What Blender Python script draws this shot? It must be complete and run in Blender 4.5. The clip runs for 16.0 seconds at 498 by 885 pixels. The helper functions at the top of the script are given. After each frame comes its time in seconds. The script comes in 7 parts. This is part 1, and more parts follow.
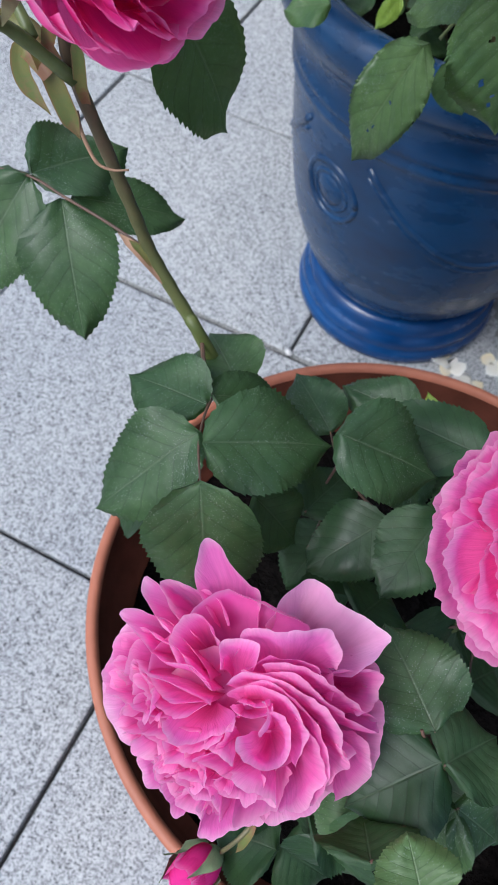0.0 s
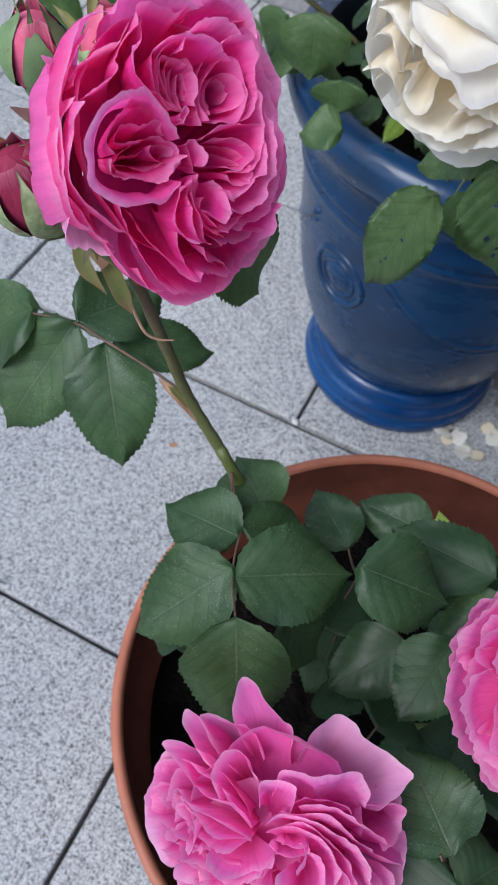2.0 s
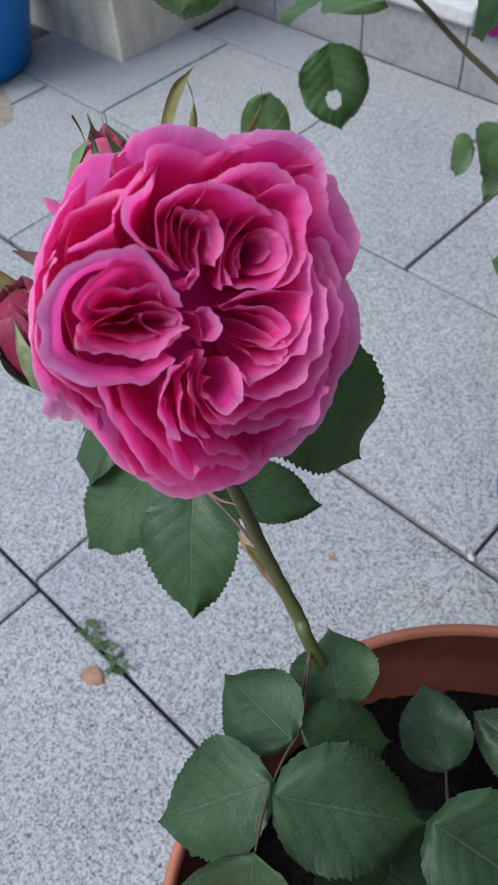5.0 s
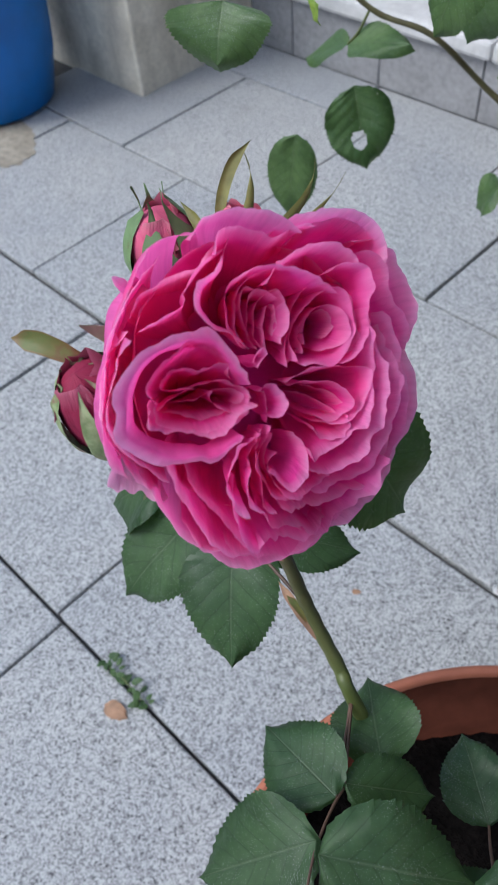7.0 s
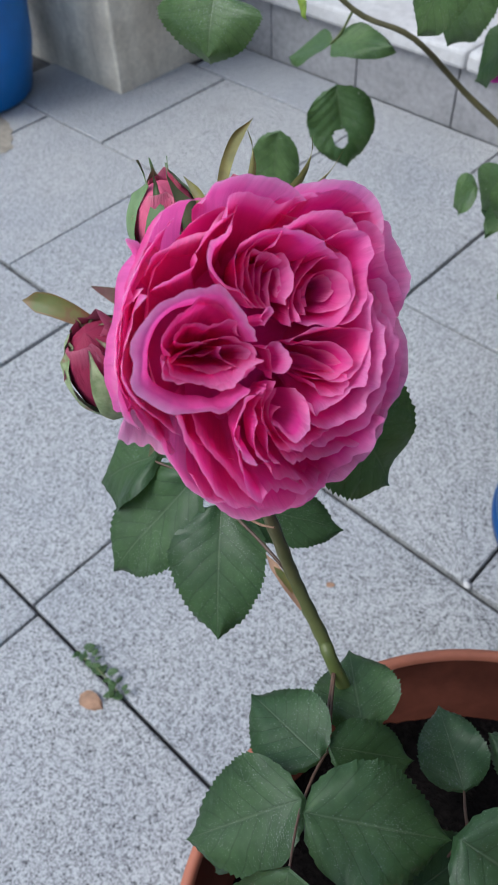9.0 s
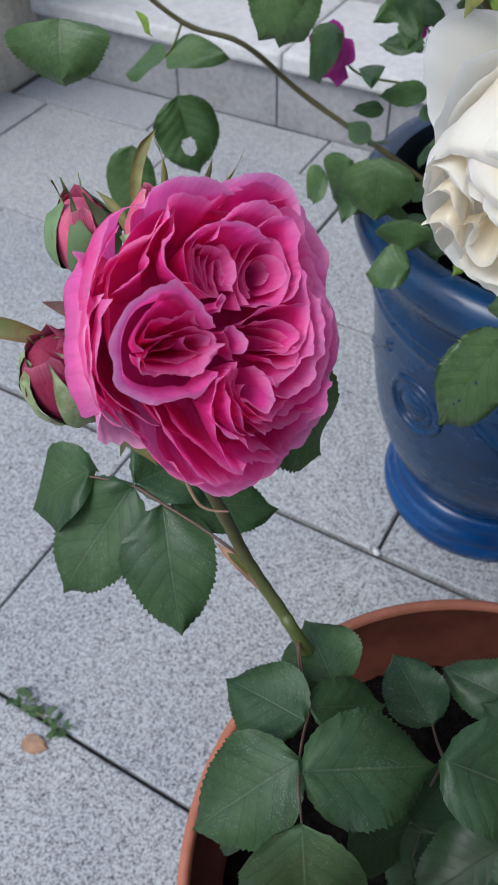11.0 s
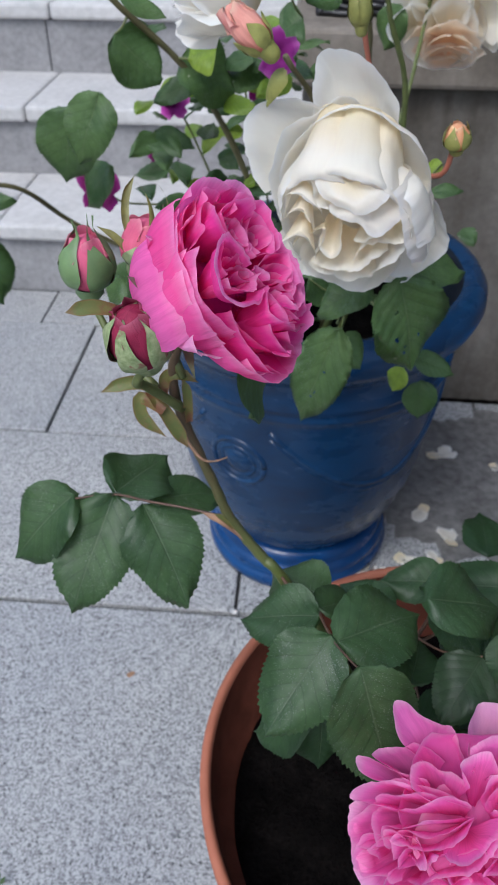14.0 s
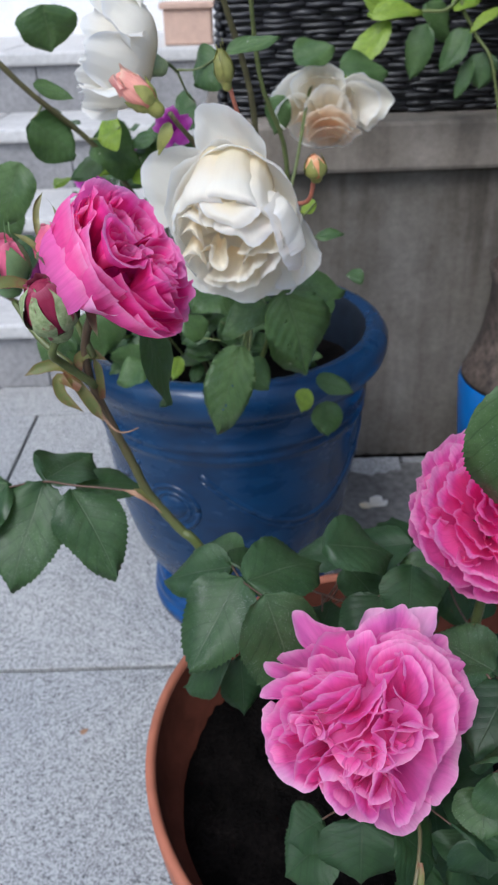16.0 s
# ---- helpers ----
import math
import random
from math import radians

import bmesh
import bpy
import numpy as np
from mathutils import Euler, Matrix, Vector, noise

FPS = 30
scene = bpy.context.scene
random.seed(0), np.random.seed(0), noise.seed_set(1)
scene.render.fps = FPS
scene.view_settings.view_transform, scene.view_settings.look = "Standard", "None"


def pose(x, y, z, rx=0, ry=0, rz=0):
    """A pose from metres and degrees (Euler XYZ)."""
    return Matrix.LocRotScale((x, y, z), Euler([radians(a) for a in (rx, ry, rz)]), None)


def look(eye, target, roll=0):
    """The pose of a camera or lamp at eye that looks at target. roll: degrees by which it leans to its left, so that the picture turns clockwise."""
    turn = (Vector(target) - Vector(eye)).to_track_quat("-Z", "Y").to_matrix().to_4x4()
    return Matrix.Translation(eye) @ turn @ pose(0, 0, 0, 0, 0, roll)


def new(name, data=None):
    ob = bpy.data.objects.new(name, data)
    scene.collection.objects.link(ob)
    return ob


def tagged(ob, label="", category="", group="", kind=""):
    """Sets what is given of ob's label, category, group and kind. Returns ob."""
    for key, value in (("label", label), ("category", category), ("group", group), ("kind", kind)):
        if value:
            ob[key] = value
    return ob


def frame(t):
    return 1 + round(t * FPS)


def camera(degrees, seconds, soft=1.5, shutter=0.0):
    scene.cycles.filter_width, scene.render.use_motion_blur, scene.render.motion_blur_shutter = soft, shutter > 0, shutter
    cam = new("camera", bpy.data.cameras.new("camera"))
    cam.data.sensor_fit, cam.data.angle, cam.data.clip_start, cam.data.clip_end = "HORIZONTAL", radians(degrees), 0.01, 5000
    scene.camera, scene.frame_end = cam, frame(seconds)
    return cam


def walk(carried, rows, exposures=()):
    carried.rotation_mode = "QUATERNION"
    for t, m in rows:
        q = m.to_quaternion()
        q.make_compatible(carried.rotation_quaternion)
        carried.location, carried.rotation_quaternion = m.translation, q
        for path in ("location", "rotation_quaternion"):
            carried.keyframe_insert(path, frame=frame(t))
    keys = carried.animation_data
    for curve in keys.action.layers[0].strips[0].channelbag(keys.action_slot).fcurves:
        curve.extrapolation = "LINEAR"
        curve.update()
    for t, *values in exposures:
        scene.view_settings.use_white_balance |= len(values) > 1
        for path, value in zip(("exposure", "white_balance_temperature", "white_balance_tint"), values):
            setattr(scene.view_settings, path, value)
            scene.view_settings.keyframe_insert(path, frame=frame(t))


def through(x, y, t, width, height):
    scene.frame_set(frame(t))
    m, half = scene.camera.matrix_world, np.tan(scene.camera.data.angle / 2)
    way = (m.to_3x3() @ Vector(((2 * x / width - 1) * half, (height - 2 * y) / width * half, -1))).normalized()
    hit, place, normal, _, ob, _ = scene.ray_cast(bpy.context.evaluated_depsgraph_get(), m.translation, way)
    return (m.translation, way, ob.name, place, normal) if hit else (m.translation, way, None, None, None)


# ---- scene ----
cam = camera(35.5, 16.0)
cam.data.dof.use_dof, cam.data.dof.focus_distance, cam.data.dof.aperture_fstop = True, 0.275, 42.0
PATH = [
    (0, (0.182, -0.618, 0.858), (-0.154, 0.323, -0.875), 8.3),
    (0.5, (0.175, -0.622, 0.871), (-0.164, 0.331, -0.855), 8.6),
    (1, (0.171, -0.617, 0.889), (-0.176, 0.348, -0.828), 8.4),
    (1.5, (0.168, -0.605, 0.904), (-0.192, 0.376, -0.801), 7.5),
    (2, (0.153, -0.604, 0.909), (-0.21, 0.403, -0.781), 8.4),
    (2.5, (0.15, -0.583, 0.915), (-0.236, 0.434, -0.764), 7.6),
    (3, (0.156, -0.557, 0.898), (-0.289, 0.454, -0.769), 6.8),
    (3.5, (0.169, -0.542, 0.894), (-0.476, 0.367, -0.766), 0.6),
    (4, (0.173, -0.534, 0.889), (-0.647, 0.285, -0.741), -5.3),
    (4.5, (0.167, -0.526, 0.891), (-0.703, 0.301, -0.709), -4.9),
    (5, (0.166, -0.519, 0.886), (-0.739, 0.313, -0.692), -4.9),
    (7.5, (0.15, -0.523, 0.897), (-0.811, 0.321, -0.64), -5.9),
    (8, (0.152, -0.532, 0.897), (-0.806, 0.314, -0.641), -5.8),
    (8.5, (0.151, -0.542, 0.897), (-0.77, 0.34, -0.643), -3.1),
    (9, (0.157, -0.539, 0.897), (-0.753, 0.361, -0.639), -2.6),
    (9.5, (0.159, -0.541, 0.891), (-0.714, 0.393, -0.647), -2.1),
    (12, (0.111, -0.618, 0.911), (-0.344, 0.687, -0.535), -1.0),
    (12.5, (0.091, -0.65, 0.908), (-0.235, 0.765, -0.466), -0.3),
    (13, (0.09, -0.668, 0.909), (-0.137, 0.802, -0.429), -0.0),
    (13.5, (0.088, -0.701, 0.908), (-0.075, 0.821, -0.379), 0.5),
    (14, (0.082, -0.729, 0.907), (-0.05, 0.826, -0.344), 0.1),
    (14.5, (0.085, -0.754, 0.902), (-0.033, 0.837, -0.304), -0.9),
    (15, (0.087, -0.785, 0.892), (0.015, 0.864, -0.238), -1.3),
    (15.5, (0.1, -0.806, 0.886), (0.061, 0.88, -0.19), -2.1),
    (16, (0.115, -0.83, 0.879), (0.1, 0.886, -0.147), -2.0),
]
EXPOSURES = [(0.0, 0.67, 5620, 5.9), (1.5, 0.57, 5620, 6.4), (2.5, 0.36, 5680, 7.9), (5.0, 0.34, 5640, 5.9), (8.0, 0.4, 5650, 5.4), (9.5, 0.38, 5650, 5.4), (12.0, 0.23, 5700, 6.9), (14.0, 0.31, 5650, 7.4), (16.0, 0.41, 5600, 6.9)]
walk(cam, [(t, look(eye, target, roll)) for t, eye, target, roll in PATH], EXPOSURES)

# ---- light: soft overcast daylight ----
SKY, SUN = 0.15, 1.15
world = bpy.data.worlds.new("sky")
scene.world = world
world.use_nodes = True
sky = world.node_tree.nodes.new("ShaderNodeTexSky")
sky.sky_type, sky.sun_disc = "NISHITA", False
sky.sun_elevation, sky.sun_rotation = radians(52), radians(-152)
sky.air_density, sky.dust_density, sky.ozone_density = 1.0, 4.0, 1.0
world.node_tree.links.new(sky.outputs[0], world.node_tree.nodes["Background"].inputs[0])
world.node_tree.nodes["Background"].inputs[1].default_value = SKY
lamp = bpy.data.lights.new("sun", "SUN")
lamp.energy, lamp.angle, lamp.color = SUN, radians(25), (1.0, 0.97, 0.93)
sun = new("sun", lamp)
sun.matrix_world = look((-1.05, -2.0, 2.85), (0.0, 0.0, 0.0))


# ---- materials ----
def material(name, rough=0.6, metal=0.0, spec=0.5):
    m = bpy.data.materials.new(name)
    m.use_nodes = True
    n = m.node_tree.nodes
    b = n["Principled BSDF"]
    b.inputs["Roughness"].default_value = rough
    b.inputs["Metallic"].default_value = metal
    b.inputs["Specular IOR Level"].default_value = spec
    return m, n, m.node_tree.links, b


def coords(n, l, kind="Object", scale=(1, 1, 1)):
    tc = n.new("ShaderNodeTexCoord")
    mp = n.new("ShaderNodeMapping")
    mp.inputs["Scale"].default_value = scale
    l.new(tc.outputs[kind], mp.inputs["Vector"])
    return mp.outputs[0]


def noise_tex(n, l, vec, scale, detail=3.0, rough=0.55):
    t = n.new("ShaderNodeTexNoise")
    t.inputs["Scale"].default_value = scale
    t.inputs["Detail"].default_value = detail
    t.inputs["Roughness"].default_value = rough
    if vec is not None:
        l.new(vec, t.inputs["Vector"])
    return t.outputs["Fac"]


def ramp(n, l, fac, stops):
    r = n.new("ShaderNodeValToRGB")
    e = r.color_ramp.elements
    while len(e) < len(stops):
        e.new(0.5)
    for el, (p, c) in zip(e, stops):
        el.position = p
        el.color = (*c, 1) if len(c) == 3 else c
    l.new(fac, r.inputs["Fac"])
    return r.outputs["Color"]


def mix(n, l, fac, a, b, mode="MIX"):
    x = n.new("ShaderNodeMix")
    x.data_type, x.blend_type = "RGBA", mode
    for sock, v in ((x.inputs["Factor"], fac), (x.inputs["A"], a), (x.inputs["B"], b)):
        if isinstance(v, (int, float)):
            sock.default_value = v
        elif isinstance(v, tuple):
            sock.default_value = (*v, 1)
        else:
            l.new(v, sock)
    return x.outputs["Result"]


def calc(n, l, op, a, b=0.0, c=None):
    x = n.new("ShaderNodeMath")
    x.operation = op
    for sock, v in zip(x.inputs, (a, b, c)):
        if v is None:
            continue
        if isinstance(v, (int, float)):
            sock.default_value = v
        else:
            l.new(v, sock)
    return x.outputs[0]


def bump(n, l, b, height, strength, dist):
    x = n.new("ShaderNodeBump")
    x.inputs["Strength"].default_value = strength
    x.inputs["Distance"].default_value = dist
    l.new(height, x.inputs["Height"])
    l.new(x.outputs[0], b.inputs["Normal"])


def sheer(m, n, l, b, colour, amount):
    """Lets some light through a thin petal or leaf."""
    t = n.new("ShaderNodeBsdfTranslucent")
    if isinstance(colour, tuple):
        t.inputs[0].default_value = (*colour, 1)
    else:
        l.new(colour, t.inputs[0])
    x = n.new("ShaderNodeMixShader")
    x.inputs[0].default_value = amount
    l.new(b.outputs[0], x.inputs[1])
    l.new(t.outputs[0], x.inputs[2])
    l.new(x.outputs[0], n["Material Output"].inputs[0])


def granite():
    m, n, l, b = material("granite_paving", 0.75, 0, 0.35)
    v = coords(n, l)
    rnd = n.new("ShaderNodeObjectInfo").outputs["Random"]
    fine = noise_tex(n, l, v, 370, 3, 0.7)
    mid = noise_tex(n, l, v, 165, 3, 0.6)
    wide = noise_tex(n, l, v, 3.0, 4, 0.6)
    blot = noise_tex(n, l, v, 14.0, 4, 0.6)
    c = ramp(n, l, fine, [(0.30, (0.08, 0.082, 0.085)), (0.42, (0.25, 0.253, 0.257)), (0.53, (0.415, 0.42, 0.425)), (0.75, (0.55, 0.55, 0.545))])
    d = ramp(n, l, mid, [(0.34, (0.45, 0.45, 0.46)), (0.45, (1, 1, 1)), (0.8, (1.06, 1.06, 1.06))])
    c = mix(n, l, 0.75, c, d, "MULTIPLY")
    pit = ramp(n, l, noise_tex(n, l, v, 340, 1, 0.4), [(0.30, (0.16, 0.16, 0.17)), (0.37, (1, 1, 1))])
    c = mix(n, l, 0.85, c, pit, "MULTIPLY")
    w = ramp(n, l, wide, [(0.3, (0.86, 0.87, 0.89)), (0.7, (1.04, 1.03, 1.0))])
    c = mix(n, l, 1.0, c, w, "MULTIPLY")
    s = ramp(n, l, blot, [(0.25, (0.80, 0.79, 0.77)), (0.42, (1, 1, 1))])
    c = mix(n, l, 0.6, c, s, "MULTIPLY")
    tone = ramp(n, l, rnd, [(0.0, (0.93, 0.94, 0.96)), (1.0, (1.05, 1.04, 1.02))])
    c = mix(n, l, 1.0, c, tone, "MULTIPLY")
    l.new(c, b.inputs["Base Color"])
    bump(n, l, b, fine, 0.35, 0.0008)
    return m


def plain(name, colour, rough=0.6, spots=0.15, scale=30, rel=0.2, dist=0.001, spec=0.5, metal=0.0):
    """A surface of one colour with grain and larger uneven patches."""
    m, n, l, b = material(name, rough, metal, spec)
    v = coords(n, l)
    f = noise_tex(n, l, v, scale, 5, 0.6)
    g = noise_tex(n, l, v, scale * 0.12, 4, 0.6)
    lo = tuple(c * (1 - spots) for c in colour)
    hi = tuple(min(1, c * (1 + spots)) for c in colour)
    a = ramp(n, l, f, [(0.3, lo), (0.7, hi)])
    e = ramp(n, l, g, [(0.3, (1 - spots,) * 3), (0.7, (1 + 0.5 * spots,) * 3)])
    l.new(mix(n, l, 1.0, a, e, "MULTIPLY"), b.inputs["Base Color"])
    r = ramp(n, l, g, [(0.3, (max(0, rough - 0.08),) * 3), (0.7, (min(1, rough + 0.08),) * 3)])
    l.new(r, b.inputs["Roughness"])
    if rel:
        bump(n, l, b, f, rel, dist)
    return m


def concrete(name, colour, streaks):
    m, n, l, b = material(name, 0.85, 0, 0.25)
    v = coords(n, l)
    f = noise_tex(n, l, v, 90, 5, 0.7)
    g = noise_tex(n, l, v, 6, 5, 0.6)
    h = noise_tex(n, l, coords(n, l, "Object", (1, 1, 0.12)), 13, 4, 0.55)
    a = ramp(n, l, f, [(0.25, tuple(c * 0.8 for c in colour)), (0.75, tuple(c * 1.15 for c in colour))])
    a = mix(n, l, 1.0, a, ramp(n, l, g, [(0.28, (0.55, 0.53, 0.49)), (0.5, (0.92, 0.91, 0.90)), (0.68, (1.12, 1.12, 1.12))]), "MULTIPLY")
    a = mix(n, l, streaks, a, ramp(n, l, h, [(0.30, (0.36, 0.33, 0.29)), (0.47, (0.85, 0.83, 0.80)), (0.66, (1.15, 1.15, 1.15))]), "MULTIPLY")
    l.new(a, b.inputs["Base Color"])
    bump(n, l, b, f, 0.3, 0.002)
    return m


def glaze(name, deep, light):
    m, n, l, b = material(name, 0.18, 0, 0.32)
    v = coords(n, l, "Object", (1, 1, 2.2))
    f = noise_tex(n, l, v, 9, 5, 0.6)
    g = noise_tex(n, l, v, 160, 3, 0.6)
    a = ramp(n, l, f, [(0.3, deep), (0.72, light)])
    l.new(a, b.inputs["Base Color"])
    l.new(ramp(n, l, f, [(0.3, (0.20,) * 3), (0.75, (0.36,) * 3)]), b.inputs["Roughness"])
    b.inputs["Coat Weight"].default_value = 0.12
    b.inputs["Coat Roughness"].default_value = 0.12
    bump(n, l, b, mix(n, l, 0.3, f, g), 0.25, 0.003)
    return m


def petal_mat(name, deep, mid, rim, vein=0.14, through=0.48, tint=1.0):
    """Petal: deeper colour at its claw, paler towards its rim, fine ribs along it, faint bruises."""
    m, n, l, b = material(name, 0.55, 0, 0.16)
    uv = n.new("ShaderNodeUVMap")
    sep = n.new("ShaderNodeSeparateXYZ")
    l.new(uv.outputs[0], sep.inputs[0])
    rnd = n.new("ShaderNodeObjectInfo").outputs["Random"]
    v = coords(n, l)
    f = noise_tex(n, l, v, 70, 3, 0.6)
    pos = calc(n, l, "ADD", sep.outputs["Y"], calc(n, l, "MULTIPLY", calc(n, l, "SUBTRACT", f, 0.5), 0.22))
    half = tuple(0.5 * (p + q) for p, q in zip(mid, rim))
    c = ramp(n, l, pos, [(0.05, deep), (0.55, mid), (0.80, mid), (0.93, half), (1.0, rim)])
    rib = n.new("ShaderNodeTexNoise")
    rib.inputs["Scale"].default_value = 1.0
    rib.inputs["Detail"].default_value = 3
    mp = n.new("ShaderNodeMapping")
    mp.inputs["Scale"].default_value = (30, 2.2, 1)
    l.new(uv.outputs[0], mp.inputs["Vector"])
    l.new(mp.outputs[0], rib.inputs["Vector"])
    c = mix(n, l, vein, c, ramp(n, l, rib.outputs["Fac"], [(0.35, (0.72, 0.6, 0.66)), (0.6, (1.1, 1.1, 1.1))]), "MULTIPLY")
    patch = noise_tex(n, l, v, 38, 3, 0.6)
    c = mix(n, l, tint, c, ramp(n, l, patch, [(0.3, (0.93, 0.86, 0.92)), (0.7, (1.03, 1.10, 1.05))]), "MULTIPLY")
    c = mix(n, l, tint, c, ramp(n, l, rnd, [(0.0, (0.94, 0.86, 0.93)), (1.0, (1.04, 1.12, 1.06))]), "MULTIPLY")
    l.new(c, b.inputs["Base Color"])
    fine = n.new("ShaderNodeTexNoise")
    fine.inputs["Scale"].default_value = 1.0
    fine.inputs["Detail"].default_value = 3
    mp2 = n.new("ShaderNodeMapping")
    mp2.inputs["Scale"].default_value = (75, 9, 1)
    l.new(uv.outputs[0], mp2.inputs["Vector"])
    l.new(mp2.outputs[0], fine.inputs["Vector"])
    h = calc(n, l, "ADD", calc(n, l, "ADD", rib.outputs["Fac"], calc(n, l, "MULTIPLY", patch, 1.0)), calc(n, l, "MULTIPLY", fine.outputs["Fac"], 0.5))
    bump(n, l, b, h, 0.65 if vein > 0.1 else 0.2, 0.0009)
    sheer(m, n, l, b, c, through)
    return m


def leaf_mat(name, dark, light, vein, gloss=0.48, through=0.14, holes=0.0, dusty=0.30):
    """Leaf blade: pinnate veins from the uv map, mottled green, pale dust specks."""
    m, n, l, b = material(name, gloss, 0, 0.34)
    uv = n.new("ShaderNodeUVMap")
    sep = n.new("ShaderNodeSeparateXYZ")
    l.new(uv.outputs[0], sep.inputs[0])
    x = calc(n, l, "ABSOLUTE", calc(n, l, "SUBTRACT", sep.outputs["X"], 0.5))
    y = sep.outputs["Y"]
    v = coords(n, l)
    wob = noise_tex(n, l, v, 45, 2, 0.5)
    rnd = n.new("ShaderNodeObjectInfo").outputs["Random"]
    run = calc(n, l, "MULTIPLY", calc(n, l, "SUBTRACT", y, calc(n, l, "MULTIPLY", x, 0.62)), 7.0)
    run = calc(n, l, "ADD", run, calc(n, l, "MULTIPLY", wob, 0.45))
    saw = calc(n, l, "ABSOLUTE", calc(n, l, "SUBTRACT", calc(n, l, "FRACT", run), 0.5))
    side = calc(n, l, "SMOOTH_MIN", calc(n, l, "MULTIPLY", saw, 13.0), 1.0, 0.2)
    rib = calc(n, l, "MINIMUM", calc(n, l, "MULTIPLY", x, 55.0), 1.0)
    f = noise_tex(n, l, v, 26, 4, 0.6)
    net = noise_tex(n, l, v, 420, 2, 0.6)
    c = ramp(n, l, f, [(0.3, dark), (0.7, light)])
    c = mix(n, l, 1.0, c, ramp(n, l, noise_tex(n, l, v, 170, 4, 0.7), [(0.3, (0.78, 0.80, 0.78)), (0.7, (1.15, 1.14, 1.12))]), "MULTIPLY")
    c = mix(n, l, 1.0, c, ramp(n, l, rnd, [(0.0, (0.8, 0.86, 0.86)), (1.0, (1.15, 1.1, 1.0))]), "MULTIPLY")
    c = mix(n, l, calc(n, l, "MULTIPLY", calc(n, l, "SUBTRACT", 1.0, side), 0.75), c, (0.50, 0.55, 0.53), "MULTIPLY")
    flank = calc(n, l, "SUBTRACT", 1.0, calc(n, l, "MINIMUM", calc(n, l, "MULTIPLY", x, 22.0), 1.0))
    c = mix(n, l, calc(n, l, "MULTIPLY", flank, 0.6), c, (0.50, 0.55, 0.53), "MULTIPLY")
    c = mix(n, l, calc(n, l, "MULTIPLY", calc(n, l, "SUBTRACT", 1.0, rib), 0.28), c, vein)
    dust = calc(n, l, "ADD", noise_tex(n, l, v, 1700, 1, 0.5), calc(n, l, "MULTIPLY", calc(n, l, "SUBTRACT", noise_tex(n, l, v, 40, 3, 0.6), 0.5), 0.35))
    c = mix(n, l, calc(n, l, "MULTIPLY", calc(n, l, "GREATER_THAN", dust, 0.70), dusty), c, (0.42, 0.45, 0.41))
    spot = noise_tex(n, l, v, 120, 2, 0.6)
    c = mix(n, l, calc(n, l, "MULTIPLY", calc(n, l, "GREATER_THAN", spot, 0.76), holes), c, (0.42, 0.42, 0.33))
    l.new(c, b.inputs["Base Color"])
    l.new(ramp(n, l, f, [(0.35, (gloss - 0.1,) * 3), (0.65, (gloss + 0.12,) * 3)]), b.inputs["Roughness"])
    quilt = calc(n, l, "SINE", calc(n, l, "MULTIPLY", calc(n, l, "ADD", run, 0.25), 6.2832))
    h = calc(n, l, "ADD", calc(n, l, "MULTIPLY", quilt, 0.16), calc(n, l, "MULTIPLY", calc(n, l, "MULTIPLY", rib, calc(n, l, "ADD", side, 3.0)), 0.18))
    h = calc(n, l, "ADD", h, calc(n, l, "MULTIPLY", net, 0.34))
    bump(n, l, b, h, 0.32, 0.0008)
    sheer(m, n, l, b, mix(n, l, 0.5, c, (0.25, 0.4, 0.05)), through)
    return m


GRANITE = granite()
JOINT = plain("joint_sand", (0.085, 0.083, 0.08), 0.95, 0.4, 200, 0.5, 0.002)
TERRA = plain("terracotta_pot", (0.345, 0.120, 0.068), 0.55, 0.10, 40, 0.12, 0.0006, 0.4)
# Inner pot wall, with its shade put into a darker terracotta.
TERRA_IN = plain("shaded_terracotta", (0.088, 0.027, 0.016), 0.85, 0.25, 30, 0.2, 0.001, 0.08)
BLUE = glaze("cobalt_glaze", (0.0035, 0.018, 0.054), (0.009, 0.047, 0.125))
# Urn inside: the dark colour paints the deep shade below the lip.
GLAZE_IN = plain("shaded_glaze", (0.010, 0.016, 0.028), 0.6, 0.4, 40, 0.3, 0.001, 0.3)
BLUE_FOOT = glaze("bright_cobalt_glaze", (0.003, 0.026, 0.100), (0.006, 0.057, 0.190))
SOIL = plain("potting_soil", (0.0065, 0.0052, 0.0047), 0.97, 0.8, 260, 1.0, 0.006, 0.06)
PINK = petal_mat("pink_petal", (0.77, 0.012, 0.25), (0.95, 0.068, 0.43), (0.97, 0.34, 0.66), through=0.55)
PINK_OUT = petal_mat("outer_pink_petal", (0.84, 0.060, 0.36), (0.95, 0.145, 0.50), (0.97, 0.42, 0.71), vein=0.2, through=0.55)
PALE_PINK = petal_mat("faded_pink_petal", (0.82, 0.20, 0.50), (0.90, 0.42, 0.70), (0.93, 0.58, 0.78))
ROSE = petal_mat("mauve_pink_petal", (0.86, 0.075, 0.41), (0.96, 0.225, 0.63), (0.98, 0.50, 0.75), vein=0.24, through=0.57)
CREAM = petal_mat("ivory_petal", (0.88, 0.77, 0.54), (0.875, 0.835, 0.74), (0.88, 0.87, 0.84), 0.04, 0.42, 0.08)
CREAM_IN = petal_mat("warm_ivory_petal", (0.90, 0.76, 0.52), (0.885, 0.81, 0.64), (0.885, 0.86, 0.78), 0.04, 0.42, 0.08)
APRICOT = petal_mat("apricot_petal", (0.72, 0.28, 0.10), (0.84, 0.44, 0.22), (0.88, 0.62, 0.38), 0.15, 0.2)
